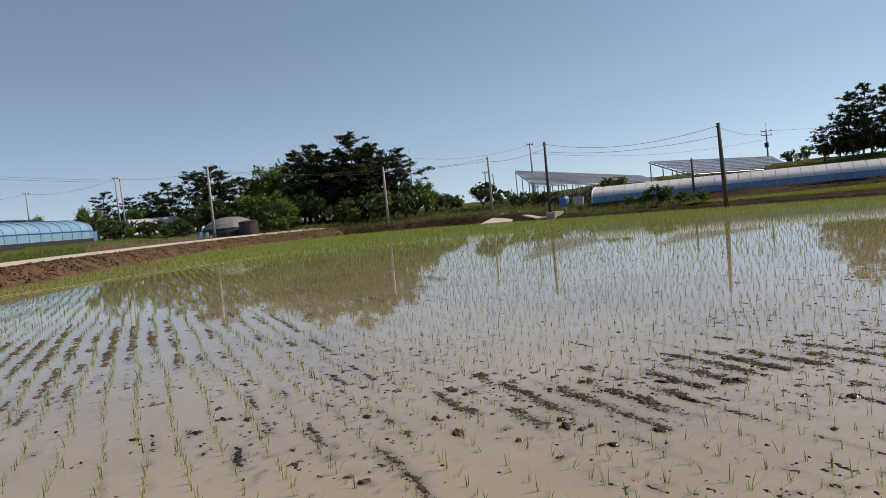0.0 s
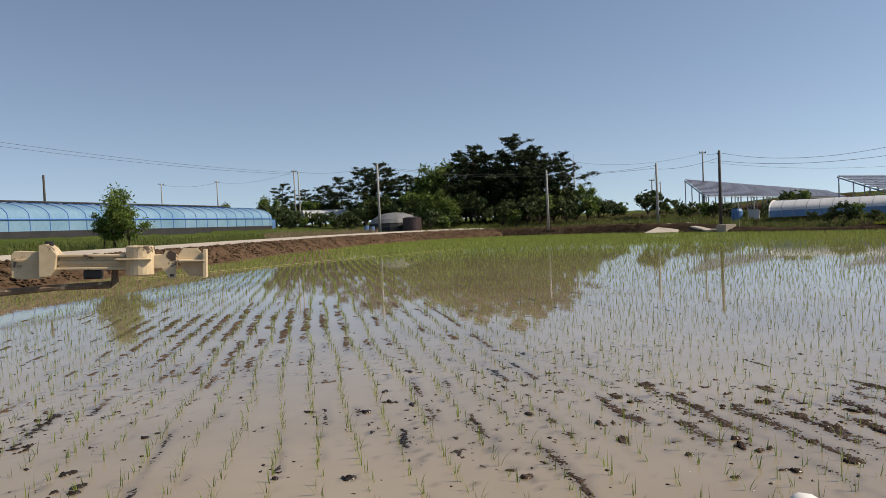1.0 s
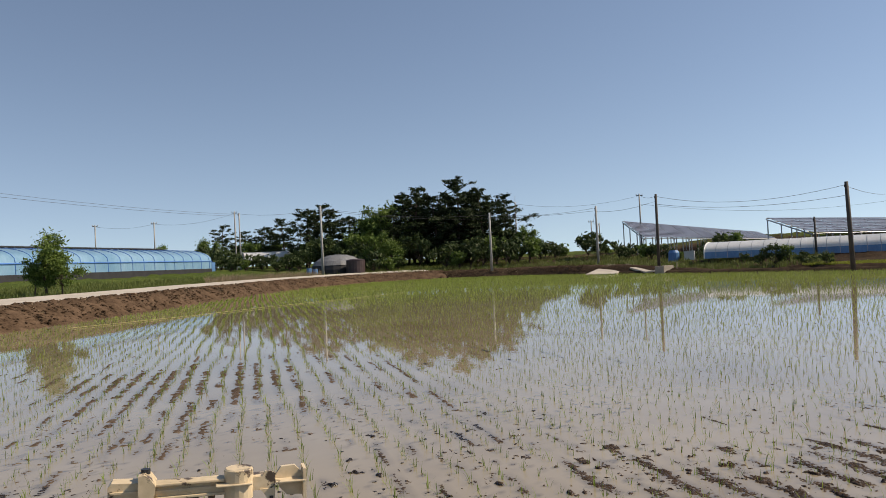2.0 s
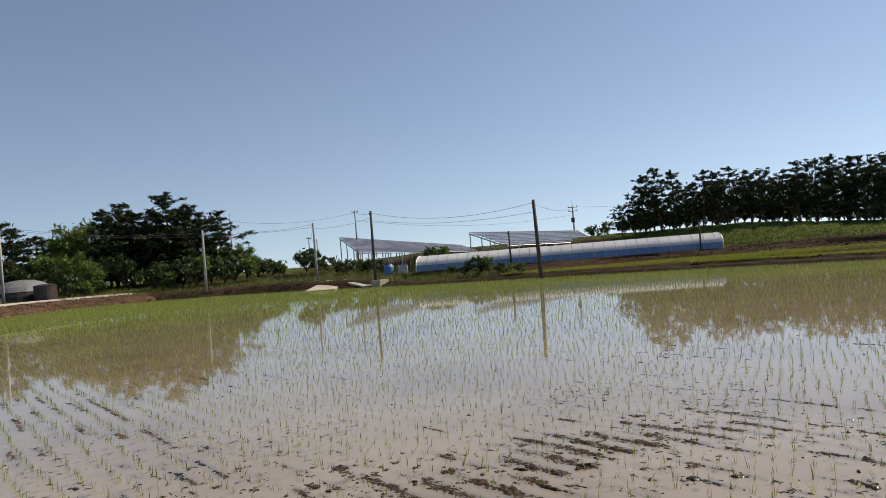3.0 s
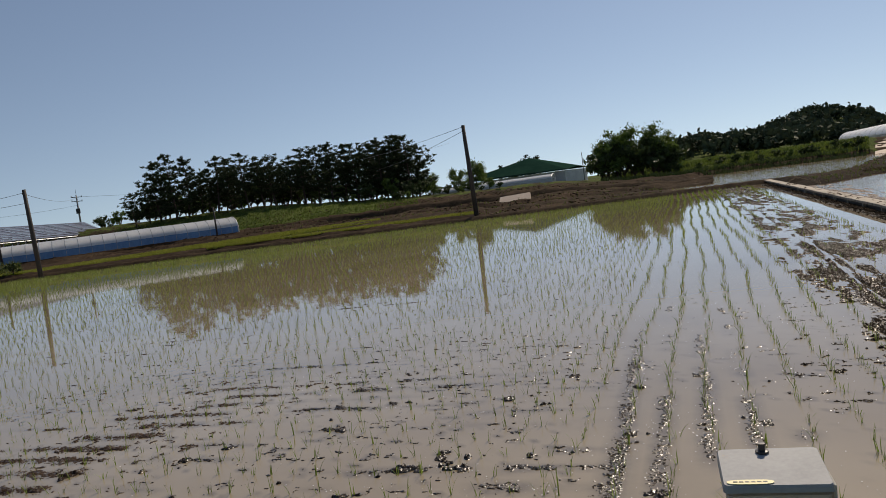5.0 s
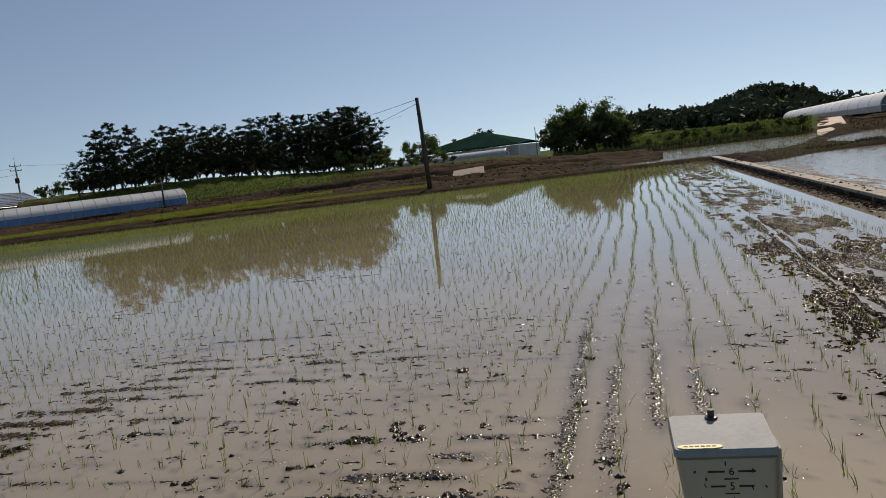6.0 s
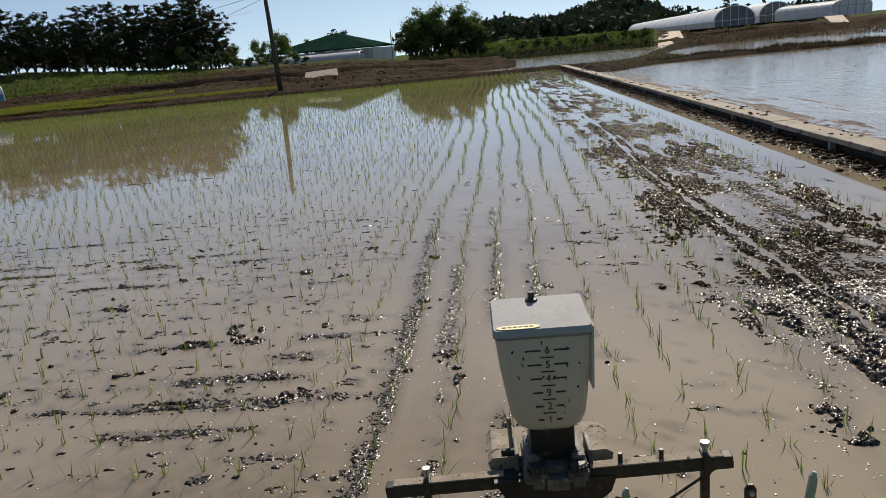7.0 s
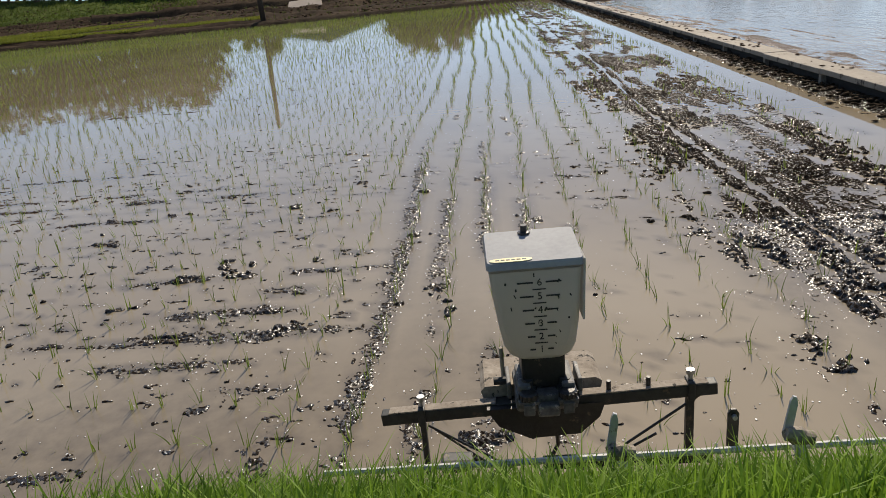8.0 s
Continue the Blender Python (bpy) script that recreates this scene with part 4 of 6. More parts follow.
def make_pine(seed, height, crown_from=0.35, wide=0.26, lean=0.06, leaves=5600, pointed=0.5):
    """A pine: bare leaning trunk, many limbs, dense tufts of needles with gaps; pointed: 0 a flat top, 1 a cone."""
    r = np.random.RandomState(seed)
    bm = bmesh.new()
    ax, ay = r.uniform(-lean, lean, 2)
    bend = r.uniform(-0.04, 0.04, 2) * height

    def at(t):
        return Vector((ax * height * t + bend[0] * math.sin(t * 3.0), ay * height * t + bend[1] * math.sin(t * 2.3), height * t))
    n = 9
    r0 = 0.013 * height + 0.04
    tube(bm, [at(i / n) - Vector((0, 0, 0.4 if i == 0 else 0)) for i in range(n + 1)], [r0 * (1 - 0.88 * i / n) for i in range(n + 1)], 7)
    centres, sizes = [], []
    levels = 11
    for i in range(levels):
        s = i / (levels - 1)
        t = crown_from + (0.96 - crown_from) * (s + r.uniform(-0.03, 0.03))
        a0 = r.uniform(0, 2 * math.pi)
        cone, dome_ = (1.0 - 0.86 * s) * (0.55 + 0.45 * min(1, s * 4)), math.sin(math.pi * min(1.0, 0.30 + 0.60 * s)) ** 0.8
        for j in range(5 if s < 0.75 else 4):
            reach = wide * height * (pointed * cone + (1 - pointed) * dome_) * r.uniform(0.4, 1.3)
            a = a0 + j * 1.3 + r.uniform(-0.5, 0.5)
            p0 = at(min(t, 0.985))
            tip = Vector((math.cos(a) * reach, math.sin(a) * reach, r.uniform(0.0, 0.35) * reach + 0.12))
            p2 = p0 + tip
            tube(bm, [p0, p0 + tip * 0.5 - Vector((0, 0, 0.05 * reach)), p2], [r0 * 0.30 * (1.1 - t), r0 * 0.2 * (1.1 - t), r0 * 0.06], 3)
            for u in (0.45, 0.75, 1.05):
                if r.rand() < 0.12:
                    continue
                spread = 0.16 * reach + 0.12
                centres.append(tuple(p0.lerp(p2, u) + Vector((r.uniform(-1, 1) * spread, r.uniform(-1, 1) * spread, r.uniform(-0.06, 0.26)))))
                sizes.append((0.25 + 0.10 * reach) * r.uniform(0.6, 1.2))
    for dz in (0.0, 0.2, 0.4, 0.6):
        centres.append(tuple(at(1.0) + Vector((r.uniform(-0.2, 0.2), r.uniform(-0.2, 0.2), dz - 0.35))))
        sizes.append(0.40 - 0.3 * dz)
    v, f = leaf_cloud(centres, sizes, leaves, 0.18, r, 0.60, 0.3, 0.32, 0.55)
    return bm, v, f


def make_broad(seed, height, wide=0.38, leaves=3800, leaf=0.19, trunk_to=0.3):
    """A round-headed tree: short trunk, forking limbs, clumps of leaves with gaps."""
    r = np.random.RandomState(seed)
    bm = bmesh.new()
    r0 = 0.018 * height + 0.03
    top = Vector((r.uniform(-0.3, 0.3), r.uniform(-0.3, 0.3), height * trunk_to))
    tube(bm, [Vector((0, 0, -0.4)), top * 0.5, top], [r0, r0 * 0.85, r0 * 0.7], 7)
    centres, sizes = [], []
    for i in range(r.randint(11, 15)):
        a = r.uniform(0, 2 * math.pi)
        t = r.uniform(0.25, 1.0)
        rr = wide * height * math.sqrt(max(0.06, 1 - (2 * t - 1.05) ** 2)) * r.uniform(0.4, 1.0)
        p2 = Vector((math.cos(a) * rr, math.sin(a) * rr, height * (0.12 + 0.80 * t)))
        p1 = top + (p2 - top) * 0.5 + Vector((0, 0, 0.06 * height))
        tube(bm, [top, p1, p2], [r0 * 0.5, r0 * 0.3, r0 * 0.08], 5)
        for q, sc in ((p2, 1.0), (p1, 0.8), (p2 * 0.8 + top * 0.2 + Vector((r.uniform(-0.5, 0.5), r.uniform(-0.5, 0.5), 0.2)), 0.85)):
            centres.append(tuple(q))
            sizes.append(height * 0.125 * sc * r.uniform(0.7, 1.25))
    v, f = leaf_cloud(centres, sizes, leaves, leaf, r, 0.85)
    return bm, v, f


def tree_master(name, built, material, label, category, group):
    bm, v, f = built
    t = thing(name, pose(0, 0, 0), label, category, group)
    part("trunk", bm, M_BARK, t)
    c = big_mesh("crown", v, f, material, False)
    c.parent = t
    return t


class Planter:
    """Plants copies of a few masters; each master itself is used first."""
    def __init__(self, masters):
        self.masters, self.fresh, self.k = masters, list(masters), 0

    def plant(self, az, d, top, base=None, which=None, turn=None, wide=1.0):
        """At a bearing and distance, up to the height top."""
        x, y = d * math.sin(radians(az)), d * math.cos(radians(az))
        z0 = ground_z(x, y) if base is None else base
        i = (self.k if which is None else which) % len(self.masters)
        self.k += 1
        ob, h = self.masters[i]
        s = (top - z0) / h
        m = pose(x, y, z0 - 0.05, 0, 0, (self.k * 77) % 360 if turn is None else turn)
        if (ob, h) in self.fresh:
            self.fresh.remove((ob, h))
            o = ob
            o.matrix_basis = m
        else:
            o = copy_thing(ob, m)
        o.scale = (s * wide, s * wide, s)
        return o


PINES = Planter([(tree_master("pine_tree", make_pine(11, 9.0, 0.14, 0.31, pointed=0.45), M_PINE, "dark pine with dense ragged tufts of needles", "pine tree", "pines of the groves"), 9.2),
                 (tree_master("pine_tree", make_pine(12, 9.5, 0.30, 0.30, pointed=0.4), M_PINE, "tall dark pine with a bare lower trunk", "pine tree", "pines of the groves"), 9.7),
                 (tree_master("pine_tree", make_pine(13, 8.5, 0.22, 0.33, pointed=0.2), M_PINE, "spreading dark pine with an open crown", "pine tree", "pines of the groves"), 8.7),
                 (tree_master("pine_tree", make_pine(14, 9.0, 0.10, 0.33, 0.03, pointed=0.8), M_PINE, "dense pointed dark pine", "pine tree", "pines of the groves"), 9.2)])
BROADS = Planter([(tree_master("broadleaf_tree", make_broad(21, 6.0), M_BROAD, "round green broadleaf tree in full leaf", "tree", "broadleaf trees"), 6.0),
                  (tree_master("broadleaf_tree", make_broad(22, 5.5, 0.45), M_BROAD, "wide bright green broadleaf tree", "tree", "broadleaf trees"), 5.4),
                  (tree_master("broadleaf_tree", make_broad(23, 6.5, 0.30), M_BROAD, "slender light green young tree", "tree", "broadleaf trees"), 6.4)])
DARKS = Planter([(tree_master("shrub", make_broad(31, 3.0, 0.6, 950, 0.23, 0.12), M_DARKLEAF, "dense dark green shrub on the bank", "shrub", "shrubs"), 2.9),
                 (tree_master("shrub", make_broad(32, 2.6, 0.75, 950, 0.23, 0.1), M_DARKLEAF, "low spreading green shrub", "shrub", "shrubs"), 2.5),
                 (tree_master("shrub", make_broad(33, 3.2, 0.5, 950, 0.23, 0.12), M_BROAD, "leafy bright green shrub", "shrub", "shrubs"), 3.1)])

# the north grove: bearing, distance, height of the top
for az, d, top, w in ((-2.2, 118, 9.0, 0), (-0.6, 122, 8.3, 1), (1.0, 120, 8.8, 2), (2.4, 116, 9.6, 0), (3.9, 112, 10.8, 2), (4.9, 110, 11.0, 0), (6.0, 112, 10.6, 3), (7.2, 108, 9.2, 2), (8.3, 106, 8.4, 0), (11.2, 108, 12.2, 3), (12.1, 106, 12.6, 0), (13.2, 108, 12.0, 3), (14.0, 105, 11.2, 0), (14.7, 107, 11.8, 3), (15.4, 104, 13.7, 3), (16.1, 108, 11.8, 0), (16.9, 106, 11.6, 3), (17.6, 104, 11.8, 0), (18.3, 108, 11.2, 1), (19.2, 107, 11.2, 1), (11.7, 112, 11.0, 0), (12.7, 114, 11.6, 3), (15.0, 113, 11.6, 0), (10.6, 104, 9.4, 0)):
    PINES.plant(az, d, top, None, w, None, 1.4)
for az, d, top, w in ((-4.0, 112, 5.4, 0), (-3.1, 108, 6.6, 1), (-1.3, 121, 6.6, 0), (0.2, 122, 6.4, 1), (1.6, 121, 6.5, 0), (8.6, 104, 8.4, 1), (9.3, 106, 10.6, 0), (10.1, 106, 10.2, 1), (9.4, 98, 6.6, 0), (10.3, 97, 5.2, 1), (20.9, 104, 6.7, 0), (21.7, 108, 4.8, 2), (-6.4, 150, 7.6, 1)):
    BROADS.plant(az, d, top, None, w)
for az, d, top in ((-2.6, 98, 4.0), (-1.6, 96, 3.6), (-0.6, 96, 3.4), (0.5, 98, 3.6), (1.5, 99, 3.3), (2.6, 100, 3.2), (3.4, 98, 3.0), (9.0, 94, 3.6), (10.0, 93, 2.9), (10.9, 96, 2.8), (14.6, 96, 4.2), (15.5, 94, 3.2), (16.3, 96, 4.4), (17.2, 95, 4.8), (18.4, 96, 5.0), (19.3, 94, 4.4), (20.2, 96, 4.6), (21.0, 95, 4.4), (21.9, 98, 3.9), (22.8, 97, 3.4), (23.6, 98, 3.0), (25.2, 96, 4.6), (26.0, 94, 4.6), (26.7, 95, 3.4), (27.6, 88, 3.1), (28.4, 87, 2.9), (29.2, 86, 2.9), (30.0, 86, 2.9), (30.8, 84, 2.6), (31.9, 82, 1.9), (33.0, 80, 1.9), (34.0, 76, 1.7), (35.2, 74, 1.6), (36.3, 70, 1.5), (34.6, 84, 3.4), (35.6, 84, 3.6), (37.4, 66, 1.5), (38.2, 65, 2.0), (39.1, 65, 2.0), (41.4, 60, 1.3), (40.2, 62, 1.4)):
    DARKS.plant(az, d, top)

# undergrowth below the north grove
ug = random.Random(8)
for az, d, top in ((-3.4, 100, 4.6), (-2.4, 99, 4.5), (-1.4, 99, 4.2), (-0.4, 98, 4.0), (0.6, 98, 3.9), (1.6, 97, 3.8), (2.6, 98, 3.9), (3.4, 100, 4.4), (4.2, 104, 5.2), (5.0, 106, 5.8), (5.8, 105, 5.6), (6.6, 104, 5.4), (7.4, 102, 5.0), (8.2, 100, 4.8)):
    DARKS.plant(az, d, top, None, 1)
for i in range(44):
    az = -4.5 + 28.0 * i / 43 + ug.uniform(-0.2, 0.2)
    DARKS.plant(az, ug.uniform(115, 120) if -1.6 < az < 3.0 else ug.uniform(100, 118), ground_z(0, 110) + ug.uniform(2.0, 4.2) * (1.0 if az < 20 else 0.6))

# the east grove
for i in range(56):
    a_ = 49.5 + 21.5 * i / 55 + ug.uniform(-0.3, 0.3)
    d_ = ug.uniform(99, 116)
    DARKS.plant(a_, d_, ground_z(*polar(a_, d_, 0).xy) + ug.uniform(1.4, 3.6))
for az, d, top, w in ((49.5, 96, 7.2, 2), (51.2, 96, 10.6, 3), (52.3, 95, 11.0, 0), (53.1, 97, 10.9, 3), (54.1, 98, 8.8, 0), (55.2, 96, 10.4, 1), (56.2, 98, 10.3, 3), (57.4, 96, 10.5, 1), (58.5, 97, 9.9, 1), (59.4, 96, 9.9, 2), (60.5, 98, 9.6, 1), (61.6, 96, 10.3, 1), (62.6, 97, 10.4, 2), (63.6, 96, 10.5, 3), (64.6, 98, 10.2, 1), (65.6, 96, 9.9, 0), (66.5, 97, 10.1, 2), (67.3, 95, 10.2, 3), (68.2, 96, 10.3, 0), (69.0, 97, 10.4, 3), (69.7, 95, 10.0, 0), (70.2, 97, 9.0, 2), (51.8, 104, 9.6, 0), (53.6, 106, 9.4, 3), (62.0, 106, 9.4, 2), (64.0, 106, 9.6, 0), (66.0, 107, 9.6, 3), (67.8, 105, 9.8, 0), (50.4, 97, 8.2, 0), (54.6, 104, 9.6, 1), (55.8, 105, 9.8, 2), (56.9, 103, 9.4, 1), (58.0, 105, 9.6, 0), (59.0, 104, 9.2, 1), (60.0, 105, 9.4, 3), (61.1, 104, 9.4, 1), (65.1, 103, 9.8, 1), (66.9, 103, 9.6, 1), (68.7, 103, 9.8, 1)):
    PINES.plant(az, d, top, None, w, None, 1.15)
for az, d, top in ((48.4, 130, 6.4), (47.3, 150, 6.6), (66.4, 93, 4.6), (68.1, 92, 4.9), (69.4, 92, 4.2), (70.4, 92, 4.0), (71.3, 93, 3.4), (72.4, 94, 3.2), (73.3, 95, 3.4), (65.2, 93, 3.6), (63.9, 94, 3.4), (74.2, 96, 3.0), (75.0, 97, 2.9)):
    DARKS.plant(az, d, top)
for az, d, top, w in ((71.4, 104, 5.4, 0), (73.2, 112, 5.6, 1), (74.6, 104, 6.2, 2), (75.2, 106, 5.8, 2), (77.9, 140, 6.6, 0), (84.6, 100, 6.6, 0), (85.4, 100, 7.6, 0), (86.3, 101, 7.4, 1), (88.2, 100, 7.4, 2), (89.0, 101, 6.6, 0), (84.3, 98, 4.4, 1)):
    BROADS.plant(az, d, top, None, w)
for az, top in ((84.2, 4.6), (84.7, 5.4), (85.3, 5.8), (85.9, 5.2), (86.4, 4.6), (87.0, 3.6), (87.6, 4.6), (88.1, 5.4), (88.6, 5.0), (89.1, 4.2)):
    DARKS.plant(az, 98.5, top)
for az, d, top, w in ((76.6, 138, 6.0, 3), (78.6, 140, 7.2, 0), (79.4, 142, 7.0, 2), (89.9, 190, 8.0, 0), (90.6, 195, 7.6, 2), (103.4, 190, 7.2, 2), (106.8, 150, 7.0, 0)):
    PINES.plant(az, d, top, None, w)
for i in range(18):
    DARKS.plant(64.5 + 12.0 * i / 17 + ug.uniform(-0.2, 0.2), ug.uniform(88, 93), ug.uniform(2.4, 3.4))
for i in range(34):
    DARKS.plant(85.0 + 16.2 * i / 33 + ug.uniform(-0.3, 0.3), ug.uniform(96, 104), ug.uniform(1.5, 2.3))
# the young tree beside the lane
BROADS.plant(-13.8, 47, 4.6, None, 2)
BROADS.plant(-14.6, 47.5, 3.3, None, 0)
BROADS.plant(-12.9, 46.5, 3.3, None, 1)


def far_wood():
    """Woods on the far hill, as many crowns in one mesh."""
    r = np.random.RandomState(55)
    cs, ss = [], []
    for _ in range(620):
        az, d = r.uniform(89.5, 114.0), r.uniform(185, 330)
        x, y = d * math.sin(radians(az)), d * math.cos(radians(az))
        z = ground_z(x, y)
        s = r.uniform(2.2, 4.0)
        cs.append((x, y, z + s * 0.7)), ss.append(s)
    v, f = leaf_cloud(cs, ss, 56000, 0.85, r, 0.85, 0.3, 0.62, 0.30)
    tagged(big_mesh("far_woods", v, f, M_FAR_LEAF, False), "dark wooded hill far behind the fields", "woods", kind="stuff")


far_wood()


# ---- greenhouses ----
def arch(w, wall, rise, n=10):
    """Outline of a tunnel: upright sides, then a round top."""
    pts = [(-w / 2, 0.0)]
    for i in range(n + 1):
        a = math.pi * (1 - i / n)
        pts.append((math.cos(a) * w / 2, wall + math.sin(a) * rise))
    pts.append((w / 2, 0.0))
    return pts


def skin(outline, length, lo, hi, r=0.0):
    """The film between outline points lo and hi, along x from 0 to length."""
    bm = bmesh.new()
    pts = outline[lo:hi + 1]
    steps = max(2, int(length / 1.0))
    rows = [[bm.verts.new((length * s / steps, y, z - (0.010 if s % 2 else 0))) for y, z in pts] for s in range(steps + 1)]
    for a, b in zip(rows, rows[1:]):
        for i in range(len(pts) - 1):
            bm.faces.new((a[i], a[i + 1], b[i + 1], b[i]))
    return bm


def tunnel_house(m, length, w, wall, rise, roof_mat, side_mat, rib_mat, rib_step, label, gable_mat, split=2, group=""):
    t = thing("greenhouse", m, label, "greenhouse", group)
    o = arch(w, wall, rise)
    part("roof_film", skin(o, length, split, len(o) - 1 - split), roof_mat, t, smooth=True)
    part("side_film", skin(o, length, 0, split), side_mat, t, "rolled film side wall", smooth=True)
    part("side_film", skin(o, length, len(o) - 1 - split, len(o) - 1), side_mat, t, "rolled film side wall", smooth=True)
    for x in (0.0, length):
        bm = bmesh.new()
        bm.faces.new([bm.verts.new((x, y, z)) for y, z in o])
        g = part("gable", bm, gable_mat, t)
        for yy in (-w * 0.3, -w * 0.1, w * 0.1, w * 0.3):
            zt = wall + rise * math.sqrt(1 - (2 * yy / w) ** 2)
            part("mullion", boxed(pose(x - 0.03 if x == 0 else x + 0.03, yy, zt / 2), 0.06, 0.07, zt), rib_mat, g)
        part("rail", boxed(pose(x - 0.03 if x == 0 else x + 0.03, 0, wall), 0.06, w, 0.07), rib_mat, g)
        part("arch_frame", tubed([(x - 0.02 if x == 0 else x + 0.02, y, z) for y, z in o], 0.06, 6), M_WHITE, g)
    rib = tubed([(0, y * 1.004, z + 0.006) for y, z in o], 0.02, 5)
    first = part("rib", rib, rib_mat, t)
    for i in range(1, int(length / rib_step) + 1):
        r = new("rib", first.data)
        r.parent = t
        r.matrix_basis = pose(i * rib_step, 0, 0)
    return t


def placed(ax, ay, bx, by, z):
    """Pose whose x axis runs from a to b, and the length."""
    return pose(ax, ay, z, 0, 0, math.degrees(math.atan2(by - ay, bx - ax))), math.hypot(bx - ax, by - ay)


m, ln = placed(41.8, 62.0, 62.2, 42.0, 1.06)
tunnel_house(m, ln, 5.2, 0.58, 0.90, M_FILM_WHITE, M_FILM_NAVY, M_STEEL, 1.0, "long low tunnel greenhouse with white roof and blue sides", M_FILM_WHITE, 1)


def blue_house():
    """The wide blue house on the west: skirt, wall film, round roof, roof vents."""
    ax, ay, bx, by = -26.0, 50.0, -5.0, 96.0
    m, ln = placed(ax, ay, bx, by, 2.05)
    t = thing("greenhouse", m, "long pale blue film greenhouse with blue pipe ribs", "greenhouse")
    w, skirt, wall, rise = 8.0, 0.45, 1.35, 1.45
    o = [(0, skirt), (0.0, wall)] + [(w / 2 - math.cos(math.pi * i / 14) * w / 2, wall + math.sin(math.pi * i / 14) ** 0.8 * rise) for i in range(1, 14)] + [(w, wall), (w, skirt)]
    part("roof_film", skin(o, ln, 1, len(o) - 2), M_FILM_BLUE, t, smooth=True)
    part("side_film", skin(o, ln, 0, 1), M_FILM_BLUE, t)
    part("side_film", skin(o, ln, len(o) - 2, len(o) - 1), M_FILM_BLUE, t)
    part("skirt", boxed(pose(ln / 2, 0.02, skirt / 2 - 0.4), ln, 0.1, skirt + 0.8), M_DARK_WALL, t, "dark skirt wall")
    part("skirt", boxed(pose(ln / 2, w - 0.02, skirt / 2 - 0.4), ln, 0.1, skirt + 0.8), M_DARK_WALL, t, "dark skirt wall")
    for x in (0.0, ln):
        bm = bmesh.new()
        bm.faces.new([bm.verts.new((x, y, z)) for y, z in [(0, -0.6)] + o + [(w, -0.6)]])
        part("gable", bm, M_FILM_BLUE, t)
    part("door_box", boxed(pose(ln + 0.5, 0.6, 0.35), 0.9, 1.2, 1.7, 0.03), M_FILM_NAVY, t, "blue end cabinet")
    first = part("rib", tubed([(0, y - 0.02 if i < 3 else y, z + 0.02) for i, (y, z) in enumerate(o[:9])], 0.036, 5), M_BLUE_RIB, t)
    for i in range(1, int(ln / 2.0) + 1):
        r = new("rib", first.data)
        r.parent = t
        r.matrix_basis = pose(i * 2.0, 0, 0)
    part("gutter", tubed([(0, -0.05, wall), (ln, -0.04, wall)], 0.06, 5), M_BLUE_RIB, t)
    vent = bmesh.new()
    for s in range(int(ln / 1.0) - 8):
        box(vent, pose(s + 4.5, w / 2, wall + rise + 0.10), 0.06, 0.9, 0.05)
        box(vent, pose(s + 4.5, w / 2 - 0.4, wall + rise + 0.02), 0.05, 0.05, 0.26)
    for dy, dz in ((-0.45, 0.16), (0.0, 0.22), (0.45, 0.16)):
        tube(vent, [(4, w / 2 + dy, wall + rise + dz), (ln - 4, w / 2 + dy, wall + rise + dz)], 0.035, 5)
    part("roof_vent", vent, M_STEEL_DARK, t, "roof vent gear along the ridge")
    return t


blue_house()

# white tunnels on the east side
for x, y, z, far, w, wall, rise in ((95.6, -29.6, 1.46, 88.0, 4.7, 0.72, 1.62), (114.6, -41.2, 1.46, 70.0, 4.5, 1.0, 1.75)):
    tunnel_house(pose(x, y, z, 0, 0, -3.4), far, w, wall, rise, M_FILM_BRIGHT, M_FILM_WHITE, M_WHITE, 6.0, "white film tunnel greenhouse with framed glazed gable", M_GLASS_DARK, 1, "white tunnel greenhouses")
a, b = polar(110.9, 119, 0), polar(114.3, 111, 0)
m, ln = placed(a.x, a.y, b.x, b.y, 1.46)
tunnel_house(m, ln, 6.0, 1.2, 0.75, M_FILM_GREY, M_FILM_GREY, M_STEEL, 2.0, "grey-blue film greenhouse with a long side wall", M_FILM_GREY, 1)
# small tunnel and dome in front of the north grove
m, ln = placed(-1.4, 112.0, 5.0, 113.0, 3.0)
tunnel_house(m, ln, 4.0, 0.6, 1.1, M_FILM_WHITE, M_FILM_WHITE, M_STEEL, 1.6, "small white tunnel greenhouse before the trees", M_WHITE_WALL, 1)


